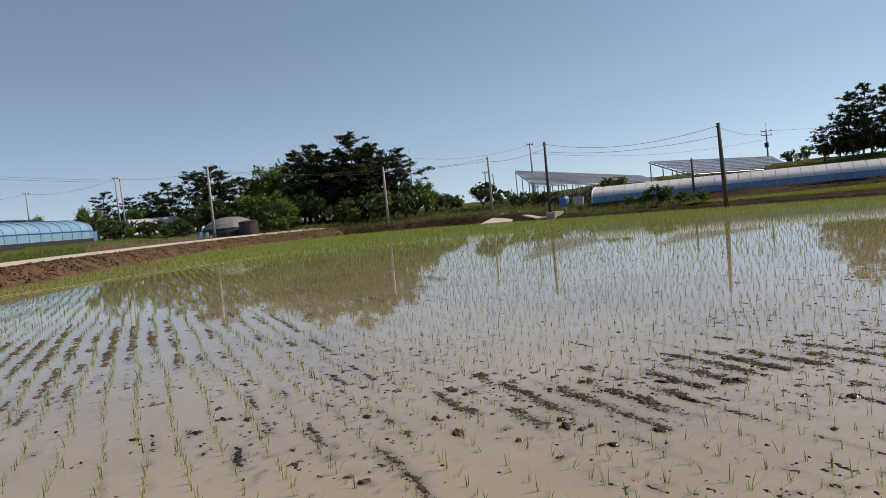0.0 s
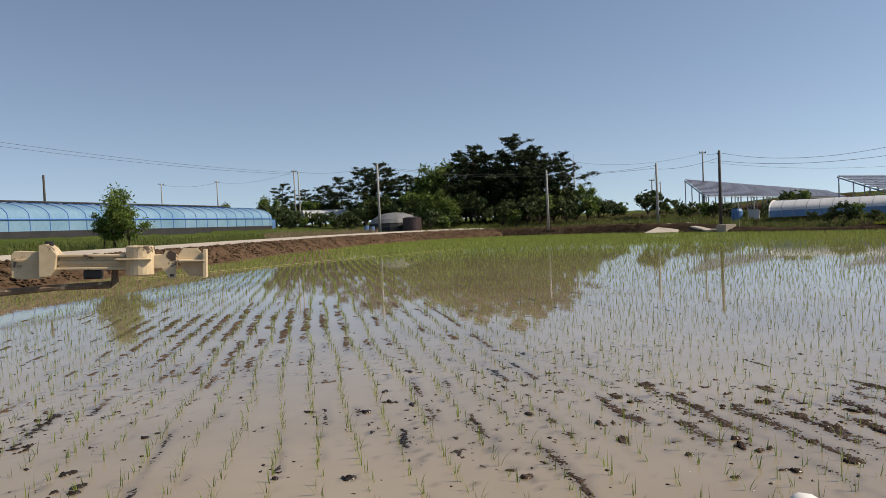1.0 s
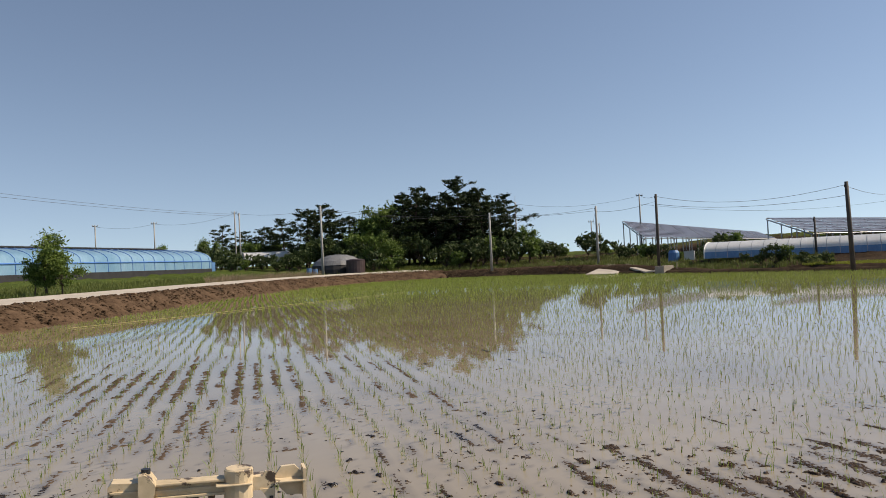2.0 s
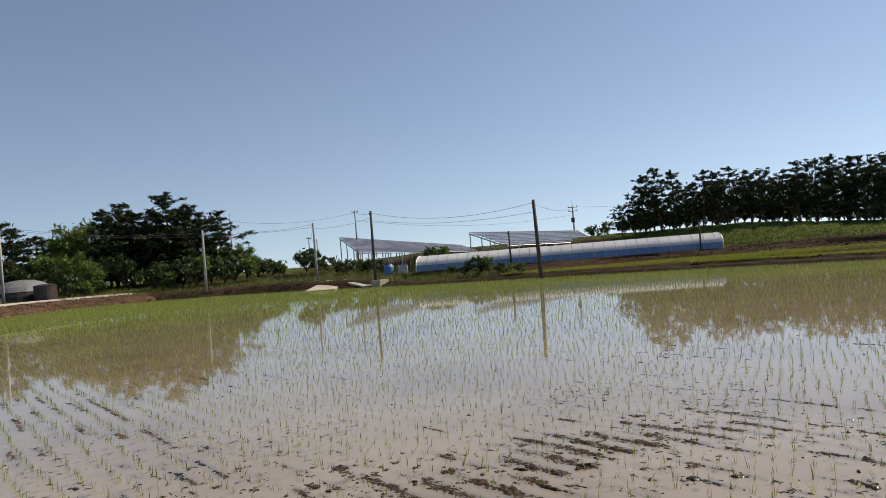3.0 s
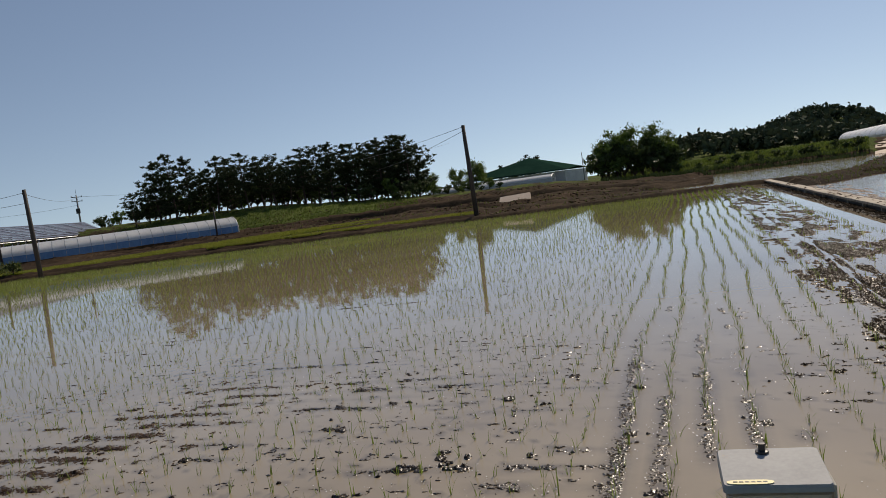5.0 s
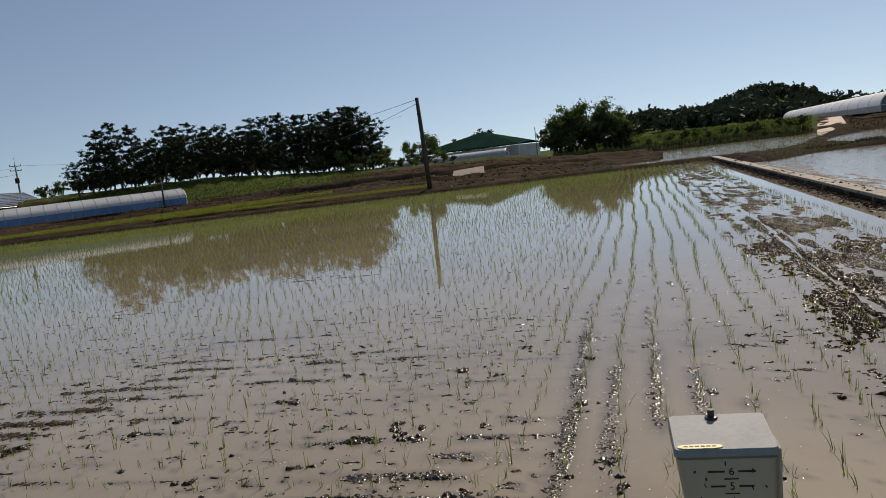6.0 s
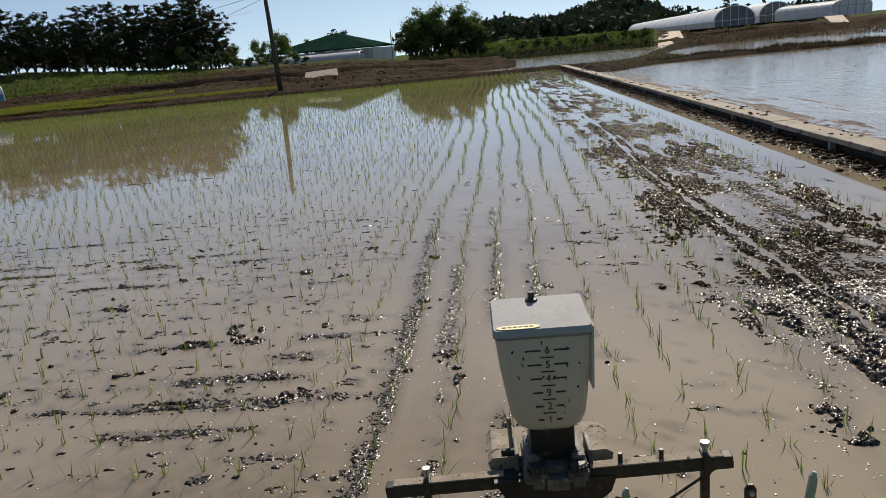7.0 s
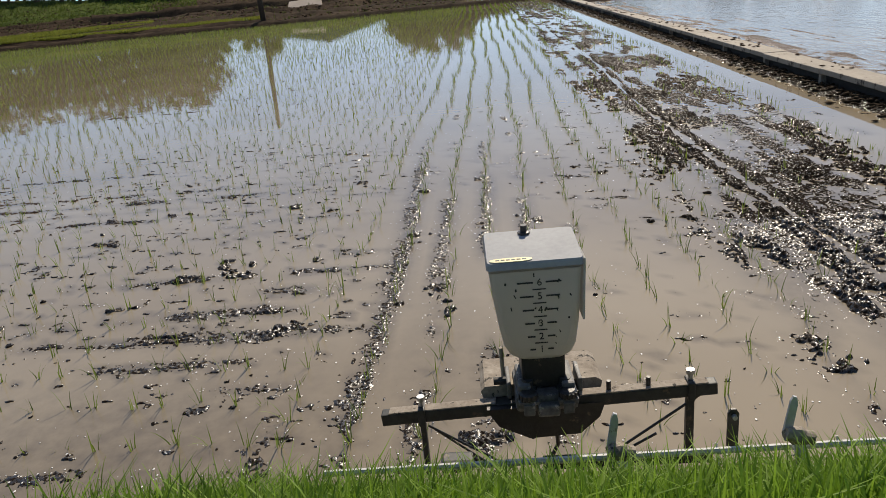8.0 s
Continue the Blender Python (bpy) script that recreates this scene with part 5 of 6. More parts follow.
def dome():
    x, y = 10.3, 94.0
    z = ground_z(x, y)
    t = thing("domed_shed", pose(x, y, z - 0.1, 0, 0, 12), "dark netted dome shed with a grey film top", "shed")

    def ring(rx, ry, zz, n=22):
        return [(math.cos(2 * math.pi * k / n) * rx, math.sin(2 * math.pi * k / n) * ry, zz) for k in range(n)]

    def shell(rings):
        bm = bmesh.new()
        vv = [[bm.verts.new(p) for p in r] for r in rings]
        for a, b in zip(vv, vv[1:]):
            for k in range(len(a)):
                bm.faces.new((a[k], a[(k + 1) % len(a)], b[(k + 1) % len(a)], b[k]))
        bm.faces.new(vv[-1])
        return bm
    part("netting", shell([ring(3.4, 2.6, 0.0), ring(3.4, 2.6, 0.7), ring(3.25, 2.5, 1.25)]), M_DARK_WALL, t, "dark shade net wall")
    part("roof_film", shell([ring(3.3, 2.55, 1.22), ring(2.85, 2.2, 1.75), ring(2.1, 1.6, 2.2), ring(1.1, 0.8, 2.48), ring(0.3, 0.2, 2.55)]), M_GREY_FILM, t, "grey film roof")
    for k in range(8):
        a = math.pi * k / 8
        part("rib", tubed([(math.cos(a) * s_ * 3.36, math.sin(a) * s_ * 2.6, zz) for s_, zz in ((1, 0), (1, 0.7), (0.97, 1.27), (0.85, 1.79), (0.63, 2.24), (0.33, 2.52))], 0.03, 5), M_STEEL_DARK, t)
    tank = thing("water_tank", pose(12.0, 90.2, ground_z(12.0, 90.2) - 0.1), "round dark maroon plastic water tank beside the shed", "tank")
    part("body", tubed([(0, 0, 0), (0, 0, 1.9)], 1.15, 20), M_MAROON, tank)
    part("lid", tubed([(0, 0, 1.9), (0, 0, 2.05)], [1.2, 0.6], 20), M_MAROON, tank)
    for i, (dx, c) in enumerate(((-4.2, M_FILM_NAVY), (-4.9, M_FILM_NAVY))):
        b = thing("barrel", pose(11.2 + dx, 88.8, ground_z(11.2 + dx, 88.8)), "blue plastic barrel beside the shed", "barrel", "blue barrels")
        part("body", tubed([(0, 0, 0), (0, 0, 0.3), (0, 0, 0.9)], [0.29, 0.32, 0.29], 14), c, b)
        part("lid", tubed([(0, 0, 0.9), (0, 0, 0.95)], [0.3, 0.27], 14), M_BLACK, b)


dome()


# ---- solar arrays ----
def solar_array(nw, ne, se, sw, rows, cols, label):
    """Sloping panels on a steel frame between four corners."""
    t = thing("solar_array", Matrix.Identity(4), label, "solar array")

    def on(u, v):
        a, b = nw.lerp(ne, u), sw.lerp(se, u)
        return a.lerp(b, v)
    du, dv = 1 / cols, 1 / rows
    for j in range(rows):
        for i in range(cols):
            u0, u1, v0, v1 = i * du + 0.004, (i + 1) * du - 0.004, j * dv + dv * 0.06, (j + 1) * dv - dv * 0.30
            c = [on(u0, v0), on(u1, v0), on(u1, v1), on(u0, v1)]
            k = [p - Vector((0, 0, 0.05)) for p in c]
            raw("panel", c + k, [(3, 2, 1, 0), (4, 5, 6, 7), (0, 1, 5, 4), (1, 2, 6, 5), (2, 3, 7, 6), (3, 0, 4, 7)], M_PANEL, t)
    for j in range(rows + 1):
        a, b = on(0, j * dv), on(1, j * dv)
        part("purlin", tubed([a - Vector((0, 0, 0.12)), b - Vector((0, 0, 0.12))], 0.055, 5), M_STEEL, t)
    for i in range(0, cols + 1):
        a, b = on(i * du, 0), on(i * du, 1)
        part("beam", tubed([a - Vector((0, 0, 0.25)), b - Vector((0, 0, 0.25))], 0.075, 5), M_STEEL, t)
        for v in (0.03, 0.35, 0.68, 0.97):
            p = on(i * du, v)
            part("post", tubed([(p.x, p.y, ground_z(p.x, p.y) - 0.1), p - Vector((0, 0, 0.2))], 0.075, 6), M_STEEL, t)
    return t


solar_array(polar(28.0, 104, 6.35), polar(37.3, 118, 4.2), polar(38.5, 102, 2.95), polar(29.5, 93, 3.75), 12, 9, "large tilted solar array on steel posts")
solar_array(polar(37.9, 100, 5.5), polar(46.2, 112, 4.85), polar(47.6, 104, 3.0), polar(40.8, 90, 3.2), 9, 6, "tilted solar array on an open steel frame")


# ---- poles and wires ----
def utility_pole(az, d, base, top, dark=False, lean=(0, 0), arm=0.0, transformer=False, r=0.14, label=""):
    p = polar(az, d, 0)
    b0 = ground_z(p.x, p.y) - 0.3
    h = top - b0
    t = thing("utility_pole", pose(p.x, p.y, b0), label or ("dark weathered utility pole" if dark else "grey concrete utility pole"), "utility pole", "utility poles")
    end = Vector((lean[0], lean[1], h))
    m = M_POLE_DARK if dark else M_POLE
    part("shaft", tubed([(0, 0, 0), end * 0.5, end], [r, r * 0.86, r * 0.7], 10), m, t, smooth=True)
    if arm:
        for k, dz in enumerate((0.25, 0.85)[: 2 if arm > 1 else 1]):
            a = part("crossarm", boxed(Matrix.Translation(end - Vector((0, 0, dz))) @ pose(0, 0, 0, 0, 0, -az + 20), arm, 0.08, 0.09), M_STEEL_DARK, t)
            for s in (-0.46, 0.0, 0.46):
                part("insulator", tubed([(0, 0, 0), (0, 0, 0.1), (0, 0, 0.2)], [0.035, 0.06, 0.03], 6), M_POLE, a).matrix_basis = Matrix.Translation(end - Vector((0, 0, dz - 0.04))) @ pose(0, 0, 0, 0, 0, -az + 20) @ Matrix.Translation((arm * s, 0, 0))
    else:
        part("insulator", tubed([end - Vector((0.12, 0, 0.35)), end - Vector((0.12, 0, 0.2))], 0.05, 6), M_POLE_DARK, t)
        part("bracket", boxed(Matrix.Translation(end - Vector((0.06, 0, 0.3))), 0.2, 0.05, 0.05), M_STEEL_DARK, t)
    if transformer:
        part("transformer", tubed([end - Vector((0.3, 0.2, 2.6)), end - Vector((0.3, 0.2, 1.9))], 0.28, 12), M_STEEL_DARK, t)
        part("spike", tubed([end, end + Vector((0, 0, 0.9))], 0.025, 5), M_STEEL, t)
    return p + Vector((0, 0, b0)) + end


tops = {}
tops["A"] = utility_pole(5.1, 90, 1.2, 9.35, r=0.17)
tops["H"] = utility_pole(18.0, 86, 0.8, 7.35, r=0.15)
tops["I"] = utility_pole(7.3, 112, 2.2, 9.2, r=0.12)
tops["C"] = utility_pole(26.05, 80, 0.9, 7.05, r=0.14)
tops["D"] = utility_pole(30.4, 69, 0.45, 7.05, True, (0.1, 0.1), r=0.15)
tops["E"] = utility_pole(43.05, 55.6, 0.2, 5.9, True, (-0.1, 0.1), r=0.17)
tops["G"] = utility_pole(74.4, 48.3, 0.3, 6.15, True, (-0.05, 0.12), r=0.17)
tops["T"] = utility_pole(29.3, 104, 2.0, 9.9, arm=0.9, r=0.13)
tops["F"] = utility_pole(45.95, 118, 2.4, 8.9, arm=1.5, transformer=True, r=0.14)
tops["B"] = utility_pole(-1.2, 110, 3.0, 10.6, arm=0.8, r=0.13)
tops["B2"] = utility_pole(-0.88, 111, 3.0, 10.4, r=0.13)
tops["J"] = utility_pole(20.05, 118, 3.0, 10.9, transformer=True, r=0.13)
tops["K"] = utility_pole(25.7, 122, 3.0, 7.5, arm=0.9, r=0.12)
tops["L"] = utility_pole(26.3, 124, 3.0, 7.1, r=0.11)
tops["M"] = utility_pole(-6.8, 130, 3.0, 10.7, arm=0.9, r=0.13)
tops["N"] = utility_pole(-10.65, 135, 3.0, 10.8, arm=0.9, r=0.13)
tops["O"] = utility_pole(-18.1, 95, 3.0, 9.2, True, r=0.16)
tops["Q"] = utility_pole(40.9, 71, 0.9, 4.25, True, r=0.11)
tops["R"] = utility_pole(54.85, 71, 0.9, 3.65, True, r=0.09)
tops["S"] = utility_pole(82.8, 112, 2.0, 5.4, r=0.08)


def wire(a, b, sag, drop=0.2, r=0.014):
    pts = []
    for i in range(17):
        u = i / 16
        p = a.lerp(b, u) - Vector((0, 0, drop + sag * 4 * u * (1 - u)))
        pts.append(p)
    c = part("wire", tubed(pts, r, 4), M_WIRE)
    tagged(c, "thin dark overhead power line sagging between poles", "wire", "overhead wires")


far_west, far_east = polar(-36, 62, 11.5), polar(73, 160, 13)
for a, b, sag, drop in (("A", "H", 0.6, 0.25), ("H", "C", 0.4, 0.2), ("C", "D", 0.3, 0.6), ("D", "E", 0.8, 0.2), ("D", "E", 0.5, 0.9), ("T", "D", 0.3, 0.15), ("J", "T", 0.9, 0.3), ("B", "A", 0.5, 0.3), ("A", "I", 0.5, 0.4), ("M", "B", 0.7, 0.3), ("N", "M", 0.5, 0.3), ("E", "F", 0.5, 0.3), ("K", "L", 0.1, 0.3), ("C", "K", 0.5, 0.3), ("T", "F", 1.2, 1.4), ("A", "C", 1.0, 0.5)):
    wire(tops[a], tops[b], sag, drop)
wire(tops["B2"], far_west, 0.8), wire(tops["B"], far_west, 0.7, 0.7)
wire(tops["F"], far_east, 2.2), wire(tops["G"], polar(66, 120, 7.5), 0.5, 0.35), wire(tops["G"], polar(64, 130, 10), 0.5, 0.1)


# ---- barn, low sheds, ramp and slab ----
def barn():
    a, b = polar(73.6, 118, 0), polar(81.4, 112, 0)
    m, ln = placed(a.x, a.y, b.x, b.y, 0.9)
    t = thing("barn", m, "low long barn with a dark green sheet roof", "barn")
    w = 12.0
    part("wall", boxed(pose(ln / 2, w / 2, 1.1), ln, w, 2.4), M_WHITE_WALL, t, "pale sheet wall")
    bm = bmesh.new()
    top = 5.05
    pts = [(-0.4, -0.4, 2.65), (ln + 0.4, -0.4, 2.45), (ln + 0.4, w / 2, 2.75), (ln * 0.56, w / 2, top), (-0.4, w / 2, 2.8), (-0.4, w + 0.4, 2.65), (ln + 0.4, w + 0.4, 2.45)]
    v = [bm.verts.new(p) for p in pts]
    for fc in ((0, 1, 3), (1, 2, 3), (0, 3, 4), (4, 3, 5), (3, 6, 5), (3, 2, 6)):
        bm.faces.new([v[i] for i in fc])
    part("roof", bm, M_GREEN_ROOF, t, "dark green sheet roof")
    part("eave", boxed(pose(ln / 2, -0.35, 2.5, 0, 0.5, 0), ln + 0.6, 0.12, 0.2), M_GREEN_ROOF, t)
    m2, l2 = placed(polar(71.5, 100, 0).x, polar(71.5, 100, 0).y, polar(80.5, 97, 0).x, polar(80.5, 97, 0).y, 1.7)
    tunnel_house(m2, l2, 4.0, 0.55, 0.5, M_FILM_WHITE, M_WHITE_WALL, M_STEEL, 2.0, "low white film tunnel before the barn", M_WHITE_WALL, 1)


barn()


def ramp():
    """Concrete culvert ramp down into the paddy."""
    t = thing("concrete_ramp", pose(0, 0, 0), "pale concrete field ramp with a culvert block", "ramp", kind="structure")
    a, b, c, d = polar(25.0, 72.5, 0.06), polar(27.3, 71.5, 0.06), polar(28.6, 77, 0.84), polar(26.7, 78, 0.84)
    lo = [p - Vector((0, 0, 0.5)) for p in (a, b, c, d)]
    raw("deck", [a, b, c, d] + lo, [(0, 1, 2, 3), (0, 4, 5, 1), (1, 5, 6, 2), (2, 6, 7, 3), (3, 7, 4, 0)], M_ROAD, t)
    a, b, c, d = polar(29.4, 69.0, 0.18), polar(30.5, 68.0, 0.22), polar(30.5, 71.0, 0.56), polar(28.3, 72, 0.56)
    lo = [p - Vector((0, 0, 0.6)) for p in (a, b, c, d)]
    raw("deck", [a, b, c, d] + lo, [(0, 1, 2, 3), (0, 4, 5, 1), (1, 5, 6, 2), (2, 6, 7, 3), (3, 7, 4, 0)], M_ROAD, t)
    p = polar(30.75, 67.8, 0.3)
    part("block", boxed(pose(p.x, p.y, 0.2, 0, 0, 20), 1.3, 1.0, 0.9, 0.03), M_CONC, t)
    s = thing("slab", pose(0, 0, 0), "pale beige sheet laid on the earth bank", "sheet")
    a, b = polar(76.2, 57.5, 0.62), polar(78.65, 57.5, 0.72)
    c, d = polar(78.65, 58.4, 1.22), polar(76.35, 58.4, 1.12)
    lo = [p - Vector((-0.15, 0, 0.05)) for p in (a, b, c, d)]
    raw("sheet", [a, b, c, d] + lo, [(3, 2, 1, 0), (4, 5, 6, 7), (0, 1, 5, 4), (1, 2, 6, 5), (2, 3, 7, 6), (3, 0, 4, 7)], M_BEIGE, s)
    q = thing("earth_ramp", pose(0, 0, 0), "pale bare earth ramp on the bund", "ramp", kind="structure")
    a, b, c, d = polar(102.1, 93, 0.05), polar(104.1, 92, 0.05), polar(103.6, 103, 1.5), polar(102.2, 104, 1.5)
    lo = [p - Vector((0, 0, 0.6)) for p in (a, b, c, d)]
    raw("deck", [a, b, c, d] + lo, [(0, 1, 2, 3), (0, 4, 5, 1), (1, 5, 6, 2), (2, 6, 7, 3), (3, 7, 4, 0)], M_BEIGE, q)
    q = thing("earth_ramp", pose(0, 0, 0), "pale bare earth ramp before the greenhouses", "ramp", kind="structure")
    a, b, c, d = polar(113.2, 103, 0.72), polar(114.2, 102, 0.72), polar(113.8, 107, 1.55), polar(112.7, 108, 1.55)
    lo = [p - Vector((0, 0, 0.6)) for p in (a, b, c, d)]
    raw("deck", [a, b, c, d] + lo, [(0, 1, 2, 3), (0, 4, 5, 1), (1, 5, 6, 2), (2, 6, 7, 3), (3, 7, 4, 0)], M_BEIGE, q)


ramp()


# ---- weeds, straw and the nursery strip ----
def scatter(name, label, category, count, inside, height, spread, blades, width, material, seed, segs=1):
    r = np.random.RandomState(seed)
    p = inside(r, count)
    z = ground_height(p[:, 0], p[:, 1])[0] - 0.03
    v, f = blade_block(p[:, 0], p[:, 1], z, r.uniform(height * 0.5, height, len(p)), spread, blades, segs, width, r)
    return tagged(big_mesh(name, v, f, material), label, category, kind="stuff")


def band(az0, az1, d0, d1, poly=FIELD):
    """Random places by bearing, at a distance range outside the water's edge."""
    def pick(r, n):
        out = np.zeros((0, 2))
        while len(out) < n:
            a = np.radians(r.uniform(az0, az1, n * 6))
            d = r.uniform(15, 125, n * 6) 
            q = np.stack([d * np.sin(a), d * np.cos(a)], 1)
            s = signed(poly, q[:, 0], q[:, 1])
            out = np.concatenate([out, q[(s > d0) & (s < d1)]])
        return out[:n]
    return pick


scatter("weeds", "uneven green weeds along the lane and bank", "weeds", 7000, band(-26, 12, 5.3, 13), 0.52, 0.8, 5, 0.05, M_GRASS, 61)
scatter("weeds", "green weeds and reeds below the grove", "weeds", 7000, band(8, 42, 2.2, 16), 0.55, 0.7, 5, 0.06, M_GRASS, 62)
scatter("weeds", "low green grass under the pines", "weeds", 5000, band(48, 70, 24, 40), 0.35, 0.7, 5, 0.07, M_LUSH, 63)
scatter("weeds", "lush green grass on the far embankment", "weeds", 13000, band(84, 101.8, 47, 70), 0.55, 0.8, 3, 0.13, M_LUSH, 64)
scatter("weeds", "dark green weeds at the embankment foot", "weeds", 2500, band(84, 101.6, 44, 50), 0.7, 0.8, 4, 0.10, M_DARKLEAF, 70)
scatter("dry_reeds", "dry straw-coloured reeds beside the lane", "reeds", 2200, band(-3.5, 5.0, 5.0, 9.0), 1.0, 0.6, 3, 0.035, M_STRAW, 65)
scatter("bank_weeds", "sparse weeds on the earth bank", "weeds", 1500, band(-26, 20, 0.4, 1.8), 0.22, 0.8, 4, 0.03, M_STRAW, 66)


def nursery_bed(az0, az1, near0, near1, wide):
    """Random places in a bed that draws away from the water's edge along its length."""
    def pick(r, n):
        q = band(az0, az1, min(near0, near1), max(near0, near1) + wide)(r, n * 3)
        u = (np.degrees(np.arctan2(q[:, 0], q[:, 1])) - az0) / (az1 - az0)
        d = signed(FIELD, q[:, 0], q[:, 1]) - (near0 + (near1 - near0) * u)
        return q[(d > 0) & (d < wide)][:n]
    return pick


scatter("nursery_rice", "dense yellow-green bed of nursery rice", "rice", 20000, nursery_bed(40, 67, 1.1, 5.2, 2.4), 0.18, 0.5, 2, 0.13, M_NURSERY, 67, 1)
scatter("nursery_rice", "second bed of yellow-green nursery rice by the water", "rice", 11000, nursery_bed(54, 74.3, 1.1, 1.6, 2.0), 0.18, 0.5, 2, 0.13, M_NURSERY, 69, 1)
scatter("straw", "dry straw along the levee", "straw", 2500, lambda r, n: np.stack([r.uniform(4, 46, n), r.uniform(-5.9, -5.0, n)], 1), 0.06, 1.4, 3, 0.012, M_STRAW, 68)

cr = np.random.RandomState(83)
q = band(50, 97, 2.0, 36)(cr, 9000)
q = q[(np.degrees(np.arctan2(q[:, 0], q[:, 1])) > 72) | (signed(FIELD, q[:, 0], q[:, 1]) > 8)]
q = np.concatenate([q, ground_height(q[:, 0], q[:, 1])[0][:, None]], 1)
q = q[signed(EAST_WET, q[:, 0], q[:, 1]) > 0.3]
clods("earth_clods", q, 0.16, 84, "brown clods of ploughed earth on the slope", M_BANK)

q = band(-32, 25, 0.05, 1.9)(cr, 4200)
d_ = signed(FIELD, q[:, 0], q[:, 1])
q = np.concatenate([q, np.interp(d_, [0, 0.1, 0.3, 0.5, 0.75, 1.0, 1.25, 1.55, 1.85], [0.05, 0.12, 0.28, 0.42, 0.56, 0.70, 0.82, 0.92, 0.96])[:, None]], 1)
clods("earth_clods", q, 0.15, 85, "crumbled brown clods on the bank below the lane", M_BANK)


def plough_ridge(d, high, seed):
    """A low uneven ridge of turned earth along the slope."""
    r = np.random.RandomState(seed)
    line = [p for p in offset_line(densify(EAF, 0.5), d) if 63 < math.degrees(math.atan2(p[0], p[1])) < 92]
    p = np.array(line)
    cols = []
    for k, (o, h) in enumerate(((-0.9, -0.12), (-0.45, 0.55), (-0.1, 1.0), (0.3, 0.6), (0.8, -0.12))):
        q = p * (1 + o / np.hypot(p[:, 0], p[:, 1]))[:, None]
        n = fbm(q[:, 0] * 1.3 + k * 5.0, q[:, 1] * 1.3, seed, 4, 0.6)
        z = ground_height(q[:, 0], q[:, 1])[0] + high * h * (0.35 + 1.3 * n)
        cols.append(np.stack([q[:, 0] + (n - 0.5) * 0.5, q[:, 1], z], 1))
    v = np.stack(cols, 1)
    ob = big_mesh("bank", v.reshape(-1, 3), grid_faces(v.shape[0], v.shape[1]), M_BUND, False)
    if ob.data.polygons[0].normal.z < 0:
        ob.data.flip_normals()
    tagged(ob, "uneven dark ridge of turned earth on the slope", "bank", kind="structure")


for d_, h_, s_ in ((5.6, 0.10, 301), (12.0, 0.28, 302), (14.6, 0.34, 303), (17.5, 0.34, 304), (23.0, 0.40, 305)):
    plough_ridge(d_, h_, s_)


def hose():
    """A pale rope lying in the young rice."""
    pts = [(-7.0, 31.0, 0.03), (-3.0, 34.6, 0.03), (0.2, 38.2, 0.04), (4.6, 42.6, 0.03), (9.3, 47.6, 0.03)]
    t = part("rope", tubed(pts, 0.013, 6), M_ROPE)
    tagged(t, "pale straw rope lying across the young rice", "rope")


hose()


def tall_band(r, n):
    return np.stack([r.uniform(43.1, 45.3, n), r.uniform(-46, -9, n)], 1)


scatter("bund_weeds", "dark weeds on the bund between two paddies", "weeds", 3500, tall_band, 0.26, 0.8, 4, 0.05, M_STRAW_DARK, 81)
scatter("bund_weeds", "dull brown weeds on the bank before the greenhouses", "weeds", 3000, band(104, 119, 30, 58), 0.34, 0.9, 4, 0.07, M_STRAW_DARK, 87)
scatter("bund_weeds", "sparse weeds on the ploughed slope", "weeds", 4200, band(58, 104, 1.2, 34), 0.24, 0.9, 4, 0.06, M_GRASS, 82)


def yard():
    """Odds and ends below the solar frame."""
    p = polar(31.5, 79, 0)
    t = thing("water_tank", pose(p.x, p.y, ground_z(p.x, p.y) - 0.05), "blue plastic tank below the solar frame", "tank")
    part("body", tubed([(0, 0, 0), (0, 0, 1.0), (0, 0, 1.25)], [0.55, 0.55, 0.4], 16), M_FILM_NAVY, t)
    part("lid", tubed([(0, 0, 1.25), (0, 0, 1.32)], 0.2, 12), M_BLACK, t)
    p = polar(32.6, 79, 0)
    t = thing("storage_box", pose(p.x, p.y, ground_z(p.x, p.y) - 0.05, 0, 0, -35), "pale green-grey storage box in the yard", "box")
    part("body", boxed(pose(0, 0, 0.45), 1.0, 0.7, 0.9, 0.03), M_WHITE_WALL, t)
    part("lid", boxed(pose(0, 0, 0.92), 1.06, 0.76, 0.05, 0.01), M_STEEL, t)
    p = polar(30.9, 67.0, 0)
    t = thing("marker_stake", pose(p.x + 0.9, p.y - 0.2, ground_z(p.x, p.y)), "thin pale wooden stake beside the ramp", "stake")
    part("shaft", tubed([(0, 0, -0.1), (0.03, 0, 0.9)], 0.03, 6), M_BEIGE, t)


yard()

# ---- the rice transplanter that carries the camera ----
machine = thing("rice_transplanter", pose(0, 0, 0), "muddy rice transplanter with spreader hopper and seedling mats", "transplanter")


def ngon_loft(rings):
    """A closed skin through outline rings of equal count."""
    bm = bmesh.new()
    vv = [[bm.verts.new(p) for p in r] for r in rings]
    n = len(vv[0])
    for a, b in zip(vv, vv[1:]):
        for i in range(n):
            bm.faces.new((a[i], a[(i + 1) % n], b[(i + 1) % n], b[i]))
    bm.faces.new(vv[0][::-1])
    bm.faces.new(vv[-1])
    return bm


def rounded(w, d, r, n=5):
    out = []
    for cx, cy, a0 in ((w / 2 - r, d / 2 - r, 0), (-w / 2 + r, d / 2 - r, 90), (-w / 2 + r, -d / 2 + r, 180), (w / 2 - r, -d / 2 + r, 270)):
        for i in range(n):
            a = radians(a0 + 90 * i / (n - 1))
            out.append((cx + r * math.cos(a), cy + r * math.sin(a)))
    return out


# hopper frame: local x = to the machine's right as seen, local y = away from the eye, z up
HM = pose(1.955, -0.214, 0.0, 0, 0, -90 + 2.0)


